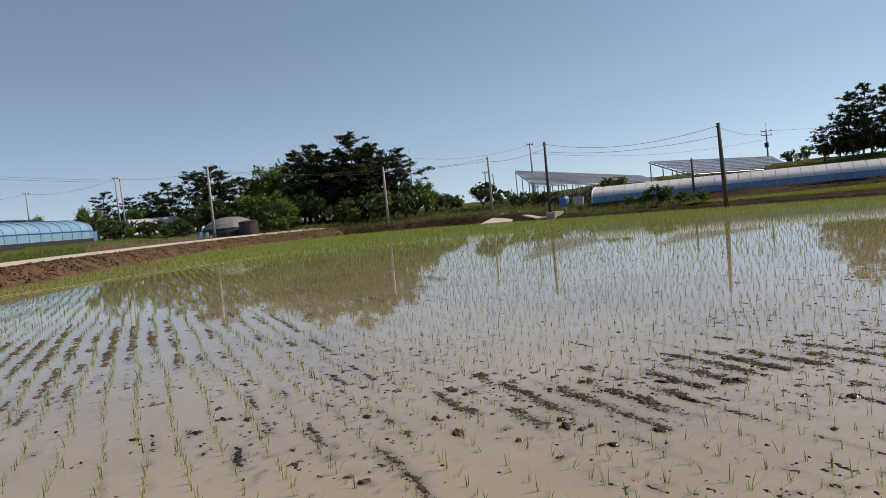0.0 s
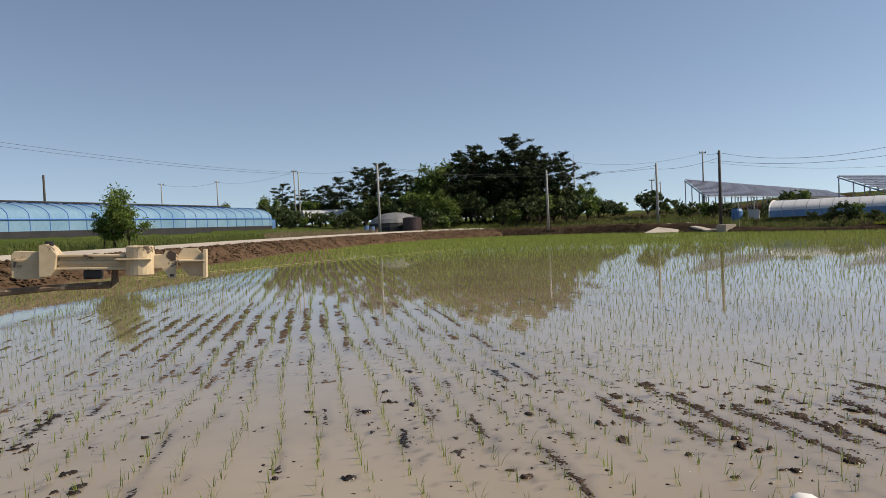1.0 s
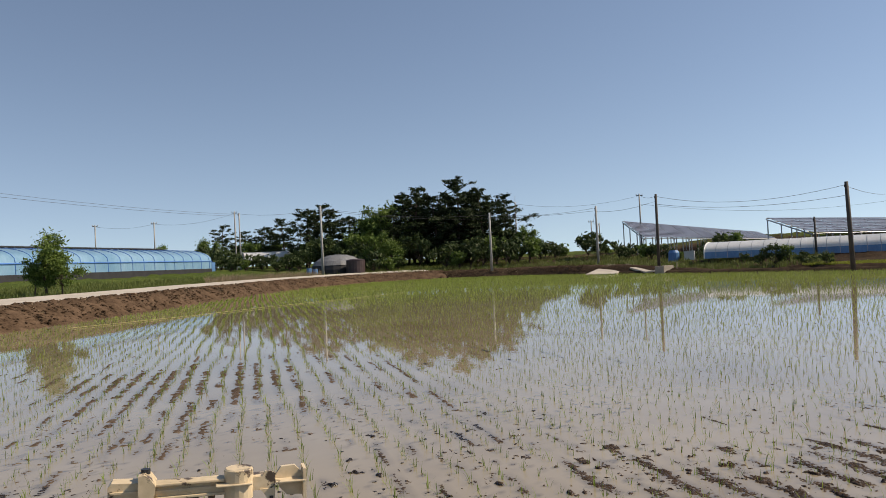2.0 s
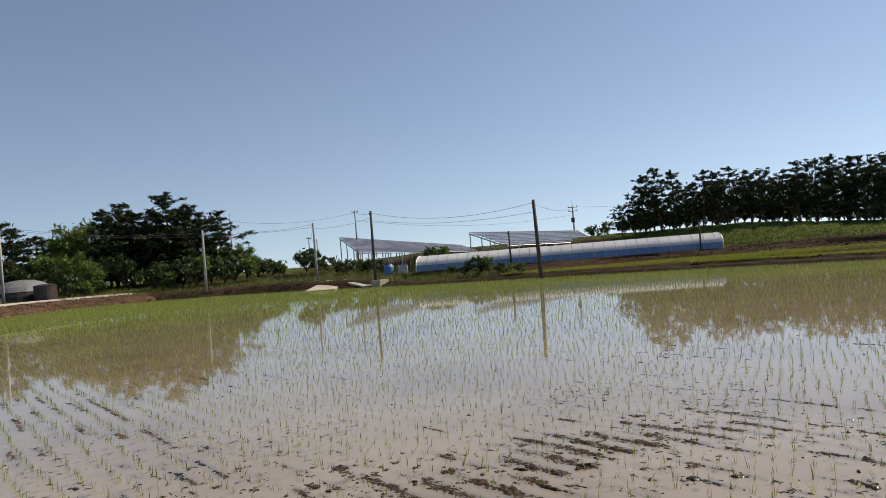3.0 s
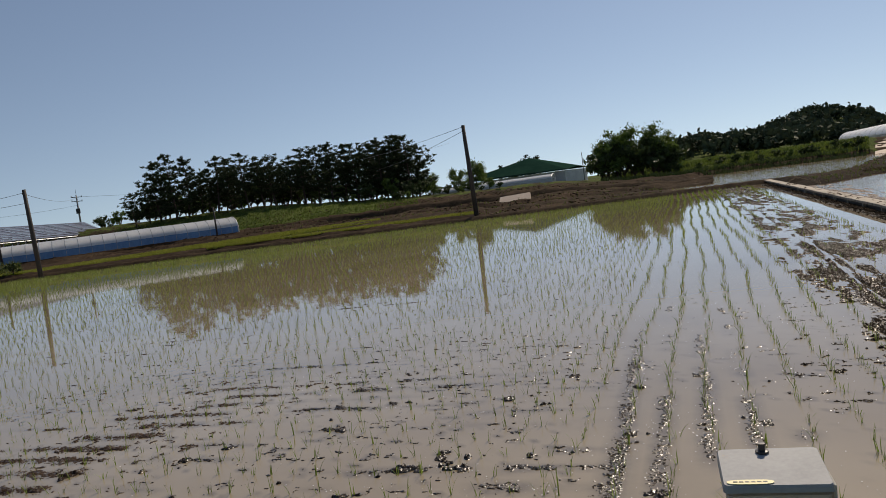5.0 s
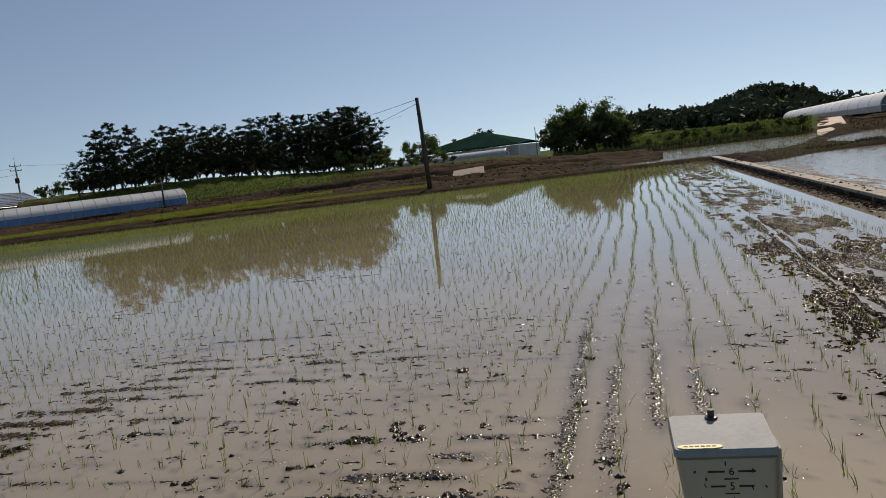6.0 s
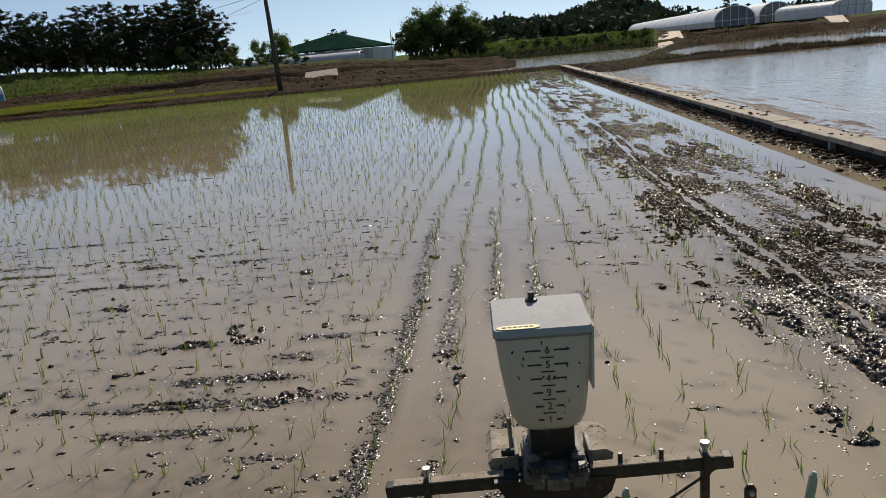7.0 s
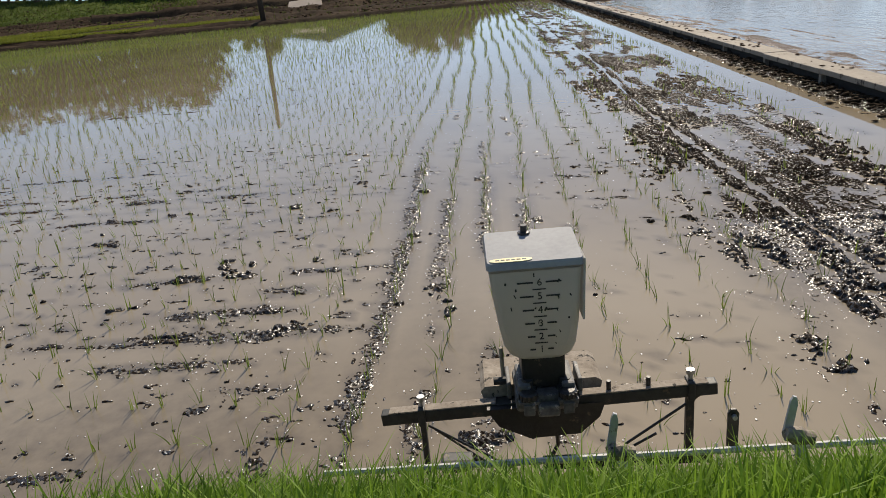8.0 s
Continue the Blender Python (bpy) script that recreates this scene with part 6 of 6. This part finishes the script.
def hopper():
    rings = []
    for z, w, d, r, dx in ((0.741, 0.116, 0.09, 0.03, 0.012), (0.745, 0.142, 0.115, 0.035, 0.010), (0.760, 0.170, 0.140, 0.035, 0.008), (0.790, 0.193, 0.157, 0.03, 0.006), (0.85, 0.209, 0.17, 0.022, 0.004), (0.93, 0.226, 0.18, 0.018, 0.002), (1.015, 0.238, 0.188, 0.014, 0)):
        rings.append([HM @ Vector((x + dx, y, z)) for x, y in rounded(w, d, r)])
    h = part("hopper", ngon_loft(rings), M_HOPPER, machine, "frosted grey hopper with level marks", smooth=False)
    lid = []
    for z, w, d, r in ((1.024, 0.248, 0.200, 0.012), (1.036, 0.246, 0.198, 0.012), (1.042, 0.241, 0.193, 0.012)):
        lid.append([HM @ Vector((x, y, z + (0.018 * (y + 0.1) / 0.2 if z > 1.03 else 0))) for x, y in rounded(w, d, r)])
    l = part("lid", ngon_loft(lid), M_LID, h, "pale grey hinged hopper lid")
    kb = tubed([HM @ Vector((-0.012, 0.075, 1.050)), HM @ Vector((-0.012, 0.075, 1.063)), HM @ Vector((-0.012, 0.075, 1.065)), HM @ Vector((-0.012, 0.075, 1.082))], [0.017, 0.017, 0.009, 0.009], 12)
    part("knob", kb, M_BLACK, h, "small black lid knob")
    part("latch", boxed(HM @ pose(0.121, -0.055, 0.955, 0, 2, 0), 0.006, 0.085, 0.17, 0.003), M_HOPPER, h, "side latch flap")
    # level marks 1 to 6 on the front, long at the numbers and short between
    face_y = lambda z: -(0.17 + (z - 0.83) * 0.10) / 2 - 0.0012 if z > 0.83 else -(0.17 - (0.83 - z) * 0.16) / 2 - 0.0012
    for i in range(6):
        z = 0.787 + i * 0.0392
        half = 0.015 + i * 0.0050
        for s in (-1, 1):
            part("mark", boxed(HM @ pose(0.008 + s * (0.016 + half / 2), face_y(z) - 0.001, z, -3), half, 0.003, 0.0036), M_INK, h)
        if i < 5:
            part("mark", boxed(HM @ pose(0.007, face_y(z + 0.0196) - 0.001, z + 0.0196, -3), 0.034, 0.003, 0.0022), M_INK, h)
        cu = bpy.data.curves.new("numeral", "FONT")
        cu.body, cu.size, cu.extrude, cu.align_x, cu.align_y = str(i + 1), 0.027, 0.0008, "CENTER", "CENTER"
        tmp = new("numeral_text", cu)
        me = bpy.data.meshes.new_from_object(tmp.evaluated_get(bpy.context.evaluated_depsgraph_get()))
        bpy.data.objects.remove(tmp)
        me.materials.clear()
        me.materials.append(M_INK)
        num = new("numeral", me)
        num.parent = h
        num.matrix_basis = HM @ pose(0.008, face_y(z) - 0.0022, z, 90 - 3)
    part("mark", boxed(HM @ pose(-0.005, face_y(0.99) - 0.001, 1.004, -3), 0.003, 0.003, 0.010), M_INK, h)
    oval = [(0.054 * math.copysign(abs(math.cos(a)) ** 0.55, math.cos(a)), 0.011 * math.copysign(abs(math.sin(a)) ** 0.8, math.sin(a))) for a in (2 * math.pi * k / 24 for k in range(24))]
    st = part("sticker", polygon_prism(bmesh.new(), HM @ pose(-0.060, -0.084, 1.0452, 5) @ pose(0, 0, 0, 90), oval, 0.0016), M_YELLOW, h, "pale yellow oval sticker")
    for k in range(6):
        part("mark", boxed(HM @ pose(-0.094 + k * 0.0135, -0.084, 1.0464, 5), 0.010, 0.0045, 0.0008), M_STEEL_DARK, st)
    r = random.Random(31)
    for k in range(16):
        z = r.uniform(0.80, 0.985)
        x = r.choice((r.uniform(0.055, 0.098), r.uniform(-0.095, 0.09)))
        part("mud_spot", boxed(HM @ pose(x * (0.75 + (z - 0.8)), face_y(z) - 0.0008, z, -3, r.uniform(-30, 30)), r.uniform(0.002, 0.005), 0.0015, r.uniform(0.003, 0.012), 0.0006), M_BLACK, h)


hopper()


def spreader_base():
    b = bmesh.new()
    box(b, HM @ pose(0.012, 0, 0.705), 0.118, 0.11, 0.10, 0.006)
    part("neck", b, M_BLACK, machine, "black outlet neck")
    b = bmesh.new()
    box(b, HM @ pose(0.015, -0.01, 0.625), 0.17, 0.16, 0.05, 0.012)
    box(b, HM @ pose(-0.045, -0.02, 0.655), 0.035, 0.13, 0.05, 0.008)
    box(b, HM @ pose(0.075, -0.02, 0.655), 0.035, 0.13, 0.05, 0.008)
    for dx in (-0.036, 0.070):
        box(b, HM @ pose(dx, -0.098, 0.640), 0.055, 0.03, 0.012, 0.004)
        box(b, HM @ pose(dx, -0.112, 0.622), 0.030, 0.012, 0.034, 0.004)
    box(b, HM @ pose(0.017, -0.098, 0.612), 0.060, 0.03, 0.035, 0.008)
    box(b, HM @ pose(0.112, 0.01, 0.640), 0.012, 0.10, 0.05, 0.004)
    box(b, HM @ pose(-0.084, 0.01, 0.640), 0.012, 0.10, 0.05, 0.004)
    mt = part("mount", b, M_MOUNT, machine, "mud-caked metering mount")
    for dx in (-0.036, 0.070):
        kn = tubed([HM @ Vector((dx, -0.095, 0.646)), HM @ Vector((dx, -0.095, 0.650)), HM @ Vector((dx, -0.095, 0.664)), HM @ Vector((dx, -0.095, 0.668))], [0.021, 0.025, 0.025, 0.019], 14)
        kb2 = part("knob", kn, M_BLACK, mt, "black ridged hand knob")
        for k in range(7):
            a = math.pi * (1.0 + (k + 0.5) / 7)
            part("ridge", boxed(HM @ pose(dx + 0.0255 * math.cos(a), -0.095 + 0.0255 * math.sin(a), 0.657, 0, 0, math.degrees(a)), 0.003, 0.005, 0.015), M_STEEL_DARK, kb2)
    for dx in (-0.035, 0.068):
        part("bolt", tubed([HM @ Vector((dx, -0.055, 0.648)), HM @ Vector((dx, -0.055, 0.660)), HM @ Vector((dx, -0.055, 0.662)), HM @ Vector((dx, -0.055, 0.682))], [0.026, 0.026, 0.016, 0.016], 10), M_STEEL_DARK, mt)
    b = bmesh.new()
    polygon_prism(b, HM @ pose(0.015, 0.08, 0.0), [(-0.178, 0.622), (-0.166, 0.636), (0.146, 0.642), (0.164, 0.630), (0.160, 0.605), (-0.172, 0.60)], 0.16)
    part("shroud", b, M_DRY_MUD, machine, "mud-speckled pale splash shroud")
    b = bmesh.new()
    polygon_prism(b, HM @ pose(0.02, 0.02, 0.0), [(-0.170, 0.60), (0.155, 0.60), (0.140, 0.555), (0.085, 0.505), (-0.055, 0.500), (-0.140, 0.545)], 0.17)
    part("spinner_case", b, M_BLACK, machine, "black spreader disc case")
    part("stay", tubed([HM @ Vector((-0.095, 0.03, 0.63)), HM @ Vector((-0.098, 0.03, 0.74))], 0.006, 8), M_CONC, machine)
    part("stub", tubed([HM @ Vector((-0.085, 0, 0.652)), HM @ Vector((-0.125, 0, 0.652))], 0.011, 10), M_STEEL_DARK, machine)


spreader_base()


def bars():
    # cross bar with clamps, struts and hooks
    L, R = Vector((1.935, 0.235, 0.562)), Vector((1.905, -0.690, 0.628))
    mid = (L + R) / 2
    d = R - L
    q = Matrix.Translation(mid) @ d.to_track_quat("X", "Z").to_matrix().to_4x4()
    bar = part("cross_bar", boxed(q, d.length, 0.036, 0.036, 0.004), M_STEEL_DARK, machine, "square dark steel cross bar")

    part("mud_film", boxed(q @ Matrix.Translation((-d.length * 0.31, 0, 0.0195)), d.length * 0.33, 0.033, 0.004, 0.0015), M_DRY_MUD, bar, "dried mud on the bar")
    part("mud_film", boxed(q @ Matrix.Translation((d.length * 0.29, 0, 0.0195)), d.length * 0.37, 0.033, 0.004, 0.0015), M_DRY_MUD, bar, "dried mud on the bar")

    def on(u, up=0.0, back=0.0):
        return L.lerp(R, u) + Vector((back, 0, up))
    for u in (0.125, 0.925):
        part("clamp", boxed(Matrix.Translation(on(u)), 0.05, 0.020, 0.055, 0.004), M_STEEL_DARK, bar)
        part("bolt", tubed([on(u, 0.02), on(u, 0.045), on(u, 0.046), on(u, 0.058)], [0.007, 0.007, 0.012, 0.012], 8), M_STEEL, bar)
        part("hanger", boxed(Matrix.Translation(on(u, -0.10)), 0.022, 0.016 if u < 0.5 else 0.022, 0.21, 0.003), M_STEEL_DARK, bar)
    for u in (0.69, 0.805):
        part("pin", tubed([on(u, 0.01), on(u, 0.048)], 0.0065, 8), M_BLACK, bar)
    part("brace", tubed([on(0.14, -0.04), on(0.40, -0.20, -0.02)], 0.0035, 6), M_BLACK, bar)
    part("brace", tubed([on(0.16, -0.055), on(0.37, -0.215, -0.02)], 0.0035, 6), M_BLACK, bar)
    part("brace", tubed([on(0.96, -0.02), on(0.69, -0.175, -0.02)], 0.004, 6), M_BLACK, bar)
    part("brace", tubed([on(0.83, -0.135), on(0.70, -0.185, -0.02)], 0.004, 6), M_BLACK, bar)
    part("cable", tubed([on(0.53, -0.07), on(0.535, -0.14), on(0.505, -0.20), on(0.48, -0.24)], 0.006, 8), M_BLACK, machine, "black hanging cable")
    # long rail behind the seedling mats
    A, B = Vector((1.60, 0.33, 0.620)), Vector((1.60, -1.18, 0.640))
    rl = part("rail", tubed([A + Vector((0, 0, 0.008)), B + Vector((0, 0, 0.008))], 0.0085, 8), M_WHITE_WALL, machine, "thin muddy steel rail")
    for u in (0.27, 0.46, 0.62, 0.80, 0.93):
        p = A.lerp(B, u)
        part("pin", tubed([p - Vector((0.01, 0, 0.03)), p + Vector((0.01, 0.004, 0.022))], 0.003, 6), M_WHITE, rl)
    A2, B2 = Vector((1.63, -0.20, 0.600)), Vector((1.63, -0.60, 0.615))
    part("rail_guard", boxed(Matrix.Translation((A2 + B2) / 2), 0.02, 0.40, 0.03, 0.004), M_STEEL_DARK, machine)
    part("pad", boxed(pose(1.72, 0.015, 0.555), 0.05, 0.085, 0.035, 0.01), M_STEEL_DARK, machine, "worn grey rubber pad")
    for y, z in ((-0.365, 0.70), (-0.765, 0.72)):
        b = bmesh.new()
        polygon_prism(b, pose(1.60, y + 0.004, z - 0.005, 0, 0, 90) @ pose(0, 0, 0, 0, -7, 0), [(-0.010, -0.04), (-0.009, 0.042), (-0.004, 0.060), (0.004, 0.062), (0.008, 0.05), (0.010, -0.04)], 0.007)
        c = part("planting_arm", b, M_BLADE, machine, "blue-grey steel planting arm with muddy joint")
        k = bmesh.new()
        bmesh.ops.create_icosphere(k, subdivisions=2, radius=0.026, matrix=pose(1.588, y - 0.010, z - 0.040) @ Matrix.Diagonal((0.9, 1.0, 0.85, 1)))
        tube(k, [(1.585, y + 0.016, z - 0.034), (1.585, y - 0.044, z - 0.044)], 0.016, 10)
        for v in k.verts:
            v.co += Vector((0, 1, 1)) * 0.004 * math.sin(v.co.y * 310 + v.co.z * 270)
        part("knuckle", k, M_DRY_MUD, c, "mud-caked joint")
        part("shaft", tubed([(1.585, y - 0.014, z - 0.050), (1.578, y - 0.022, z - 0.10), (1.572, y - 0.030, z - 0.19)], [0.013, 0.015, 0.013], 10), M_BLADE, c, smooth=True)
    pl = bmesh.new()
    polygon_prism(pl, pose(1.66, -0.655, 0, 0, 0, 90), [(-0.013, 0.60), (-0.013, 0.70), (-0.006, 0.712), (0.006, 0.712), (0.013, 0.70), (0.013, 0.60)], 0.006)
    tab = part("tab", pl, M_BLACK, machine, "black holed steel tab")
    part("hole", tubed([(1.655, -0.655, 0.695), (1.645, -0.655, 0.695)], 0.006, 10), M_STEEL, tab)


bars()


def mats():
    """Seedling mats on the sloping platform."""
    def up(u, y):
        return Vector((1.53 - 0.55 * u, y, 0.50 + 0.42 * u))
    t = bmesh.new()
    for y0, y1 in ((-1.25, -0.62), (-0.60, 0.03), (0.05, 0.68)):
        a = [up(0, y0), up(0, y1), up(1, y1), up(1, y0)]
        vt = [t.verts.new(p) for p in a] + [t.verts.new(p - Vector((0.02, 0, 0.03))) for p in a]
        for f in ((0, 1, 2, 3), (4, 5, 6, 7), (0, 1, 5, 4), (1, 2, 6, 5), (2, 3, 7, 6), (3, 0, 4, 7)):
            t.faces.new([vt[i] for i in f])
    part("platform", t, M_STEEL, machine, "seedling platform")
    r = np.random.RandomState(9)
    n = 12500
    u, y = r.uniform(0.02, 1, n), r.uniform(-1.22, 0.66, n)
    x, z = 1.53 - 0.55 * u, 0.505 + 0.42 * u
    v, f = blade_block(x, y, z, r.uniform(0.085, 0.165, n), 1.15, 3, 3, 0.0056, r)
    g = big_mesh("seedling_mat", v, f, M_RICE_LUSH)
    g.parent = machine
    tagged(g, "lush bright green rice seedling mat", kind="stuff")


mats()


def rack():
    """Arm of the spare seedling rack beside the driver."""
    # local x along the arm, z up, y away from the eye
    RM = pose(-0.193, 1.175, 1.555, 0, 2.6, 3) @ Matrix.Diagonal((0.82, 0.82, 0.86, 1))
    b = bmesh.new()
    box(b, RM @ pose(-0.005, 0, -0.001), 0.182, 0.026, 0.022, 0.003)
    box(b, RM @ pose(-0.045, -0.006, 0.0085), 0.105, 0.028, 0.004, 0.001)
    box(b, RM @ pose(-0.035, -0.010, -0.0115), 0.130, 0.016, 0.004, 0.001)
    box(b, RM @ pose(-0.050, -0.014, -0.002), 0.100, 0.003, 0.006, 0.001)
    arm = part("rack_arm", b, M_CREAM, machine, "muddy cream plastic rack arm")
    c = bmesh.new()
    polygon_prism(c, RM @ pose(0, -0.002, 0), [(-0.163, 0.010), (-0.158, 0.016), (-0.122, 0.014), (-0.118, 0.016), (-0.118, -0.026), (-0.150, -0.027), (-0.162, -0.024)], 0.030)
    box(c, RM @ pose(-0.140, -0.019, 0.002), 0.040, 0.004, 0.003)
    part("end_clamp", c, M_CREAM, arm)
    c = bmesh.new()
    polygon_prism(c, RM @ pose(0, -0.006, 0), [(-0.119, 0.025), (-0.110, 0.027), (-0.101, 0.020), (-0.094, 0.010), (-0.097, -0.012), (-0.104, -0.022), (-0.119, -0.023)], 0.044)
    part("flange", c, M_CREAM, arm)
    part("flange_bolt", tubed([RM @ Vector((-0.110, -0.004, 0.024)), RM @ Vector((-0.110, -0.004, 0.031))], 0.006, 8), M_BLACK, arm)
    c = tubed([RM @ Vector((0.0295, -0.010, -0.0235)), RM @ Vector((0.0295, -0.010, -0.021)), RM @ Vector((0.0295, -0.010, 0.022)), RM @ Vector((0.0295, -0.010, 0.024))], [0.0165, 0.0185, 0.0185, 0.0165], 20)
    part("collar", c, M_CREAM, arm)
    part("collar_rib", boxed(RM @ pose(0.022, -0.022, 0.003), 0.055, 0.026, 0.0025, 0.0008), M_CREAM, arm)
    c = bmesh.new()
    polygon_prism(c, RM @ pose(0, -0.013, 0), [(0.048, 0.008), (0.066, 0.009), (0.070, 0.016), (0.080, 0.016), (0.086, 0.012), (0.086, -0.010), (0.048, -0.012)], 0.006)
    polygon_prism(c, RM @ pose(0, -0.016, 0), [(0.062, -0.010), (0.086, -0.010), (0.086, -0.028), (0.076, -0.028), (0.070, -0.019)], 0.005)
    lug = part("lug", c, M_CREAM, arm)
    part("lug_hole", boxed(RM @ pose(0.080, -0.019, -0.023), 0.006, 0.003, 0.004), M_BLACK, lug)
    c = bmesh.new()
    polygon_prism(c, RM @ pose(0, -0.002, 0), [(0.086, 0.005), (0.096, 0.019), (0.118, 0.020), (0.130, 0.008), (0.132, -0.026), (0.106, -0.025), (0.094, -0.012)], 0.008)
    polygon_prism(c, RM @ pose(0, -0.008, 0), [(0.130, 0.018), (0.135, 0.018), (0.135, -0.027), (0.130, -0.027)], 0.036)
    box(c, RM @ pose(0.110, -0.012, 0.000), 0.048, 0.030, 0.003, 0.001)
    part("end_cup", c, M_CREAM, arm)
    part("rubber_block", boxed(RM @ pose(-0.045, 0.0, -0.0205), 0.028, 0.02, 0.016, 0.003), M_BLACK, arm, "black rubber block")
    part("lever", tubed([RM @ Vector((-0.012, 0, -0.010)), RM @ Vector((-0.012, 0, -0.032)), RM @ Vector((-0.019, 0, -0.038)), RM @ Vector((-0.10, -0.006, -0.041)), RM @ Vector((-0.20, -0.012, -0.049)), RM @ Vector((-0.46, -0.02, -0.058))], [0.004, 0.0052, 0.0050, 0.0042, 0.0050, 0.0046], 8), M_RUSTY, arm, "thin muddy lever rod")
    p = RM @ Vector((-0.46, -0.02, -0.055))
    part("rack_post", tubed([p, (p.x, p.y, 0.55)], 0.02, 10), M_STEEL_DARK, machine)
    # white rounded lever end close by
    part("lever_knob", tubed([(0.386, 0.572, 1.379), (0.3875, 0.571, 1.378), (0.3915, 0.5685, 1.3745), (0.398, 0.564, 1.3685), (0.412, 0.556, 1.356), (0.438, 0.538, 1.334)], [0.005, 0.0095, 0.0135, 0.0148, 0.0148, 0.0138], 14), M_WHITE, machine, "white rounded lever end", smooth=True)


rack()


def chassis():
    """Deck and wheels below the driver's place."""
    part("deck", boxed(pose(-0.1, 0.0, 0.52), 2.0, 1.3, 0.06, 0.02), M_STEEL_DARK, machine, "steel deck")
    part("deck_beam", boxed(pose(-0.65, 1.0, 0.55), 0.12, 0.9, 0.06, 0.01), M_STEEL_DARK, machine)
    part("deck_beam", boxed(pose(0.4, 0.75, 0.53), 0.12, 0.5, 0.05, 0.01), M_STEEL_DARK, machine)
    part("tow_beam", boxed(pose(1.05, -0.2, 0.42), 0.8, 0.1, 0.08, 0.01), M_STEEL_DARK, machine)
    part("lever_stem", tubed([(0.438, 0.538, 1.334), (0.52, 0.50, 0.54)], 0.010, 8), M_STEEL_DARK, machine)
    for x, y in ((-0.8, 0.62), (-0.8, -0.62), (0.5, 0.62), (0.5, -0.62)):
        w = part("wheel", tubed([(x, y - 0.05, 0.30), (x, y + 0.05, 0.30)], 0.40, 22), M_BLACK, machine)
        part("hub", tubed([(x, y - 0.07, 0.30), (x, y + 0.07, 0.30)], 0.10, 12), M_STEEL_DARK, w)


chassis()
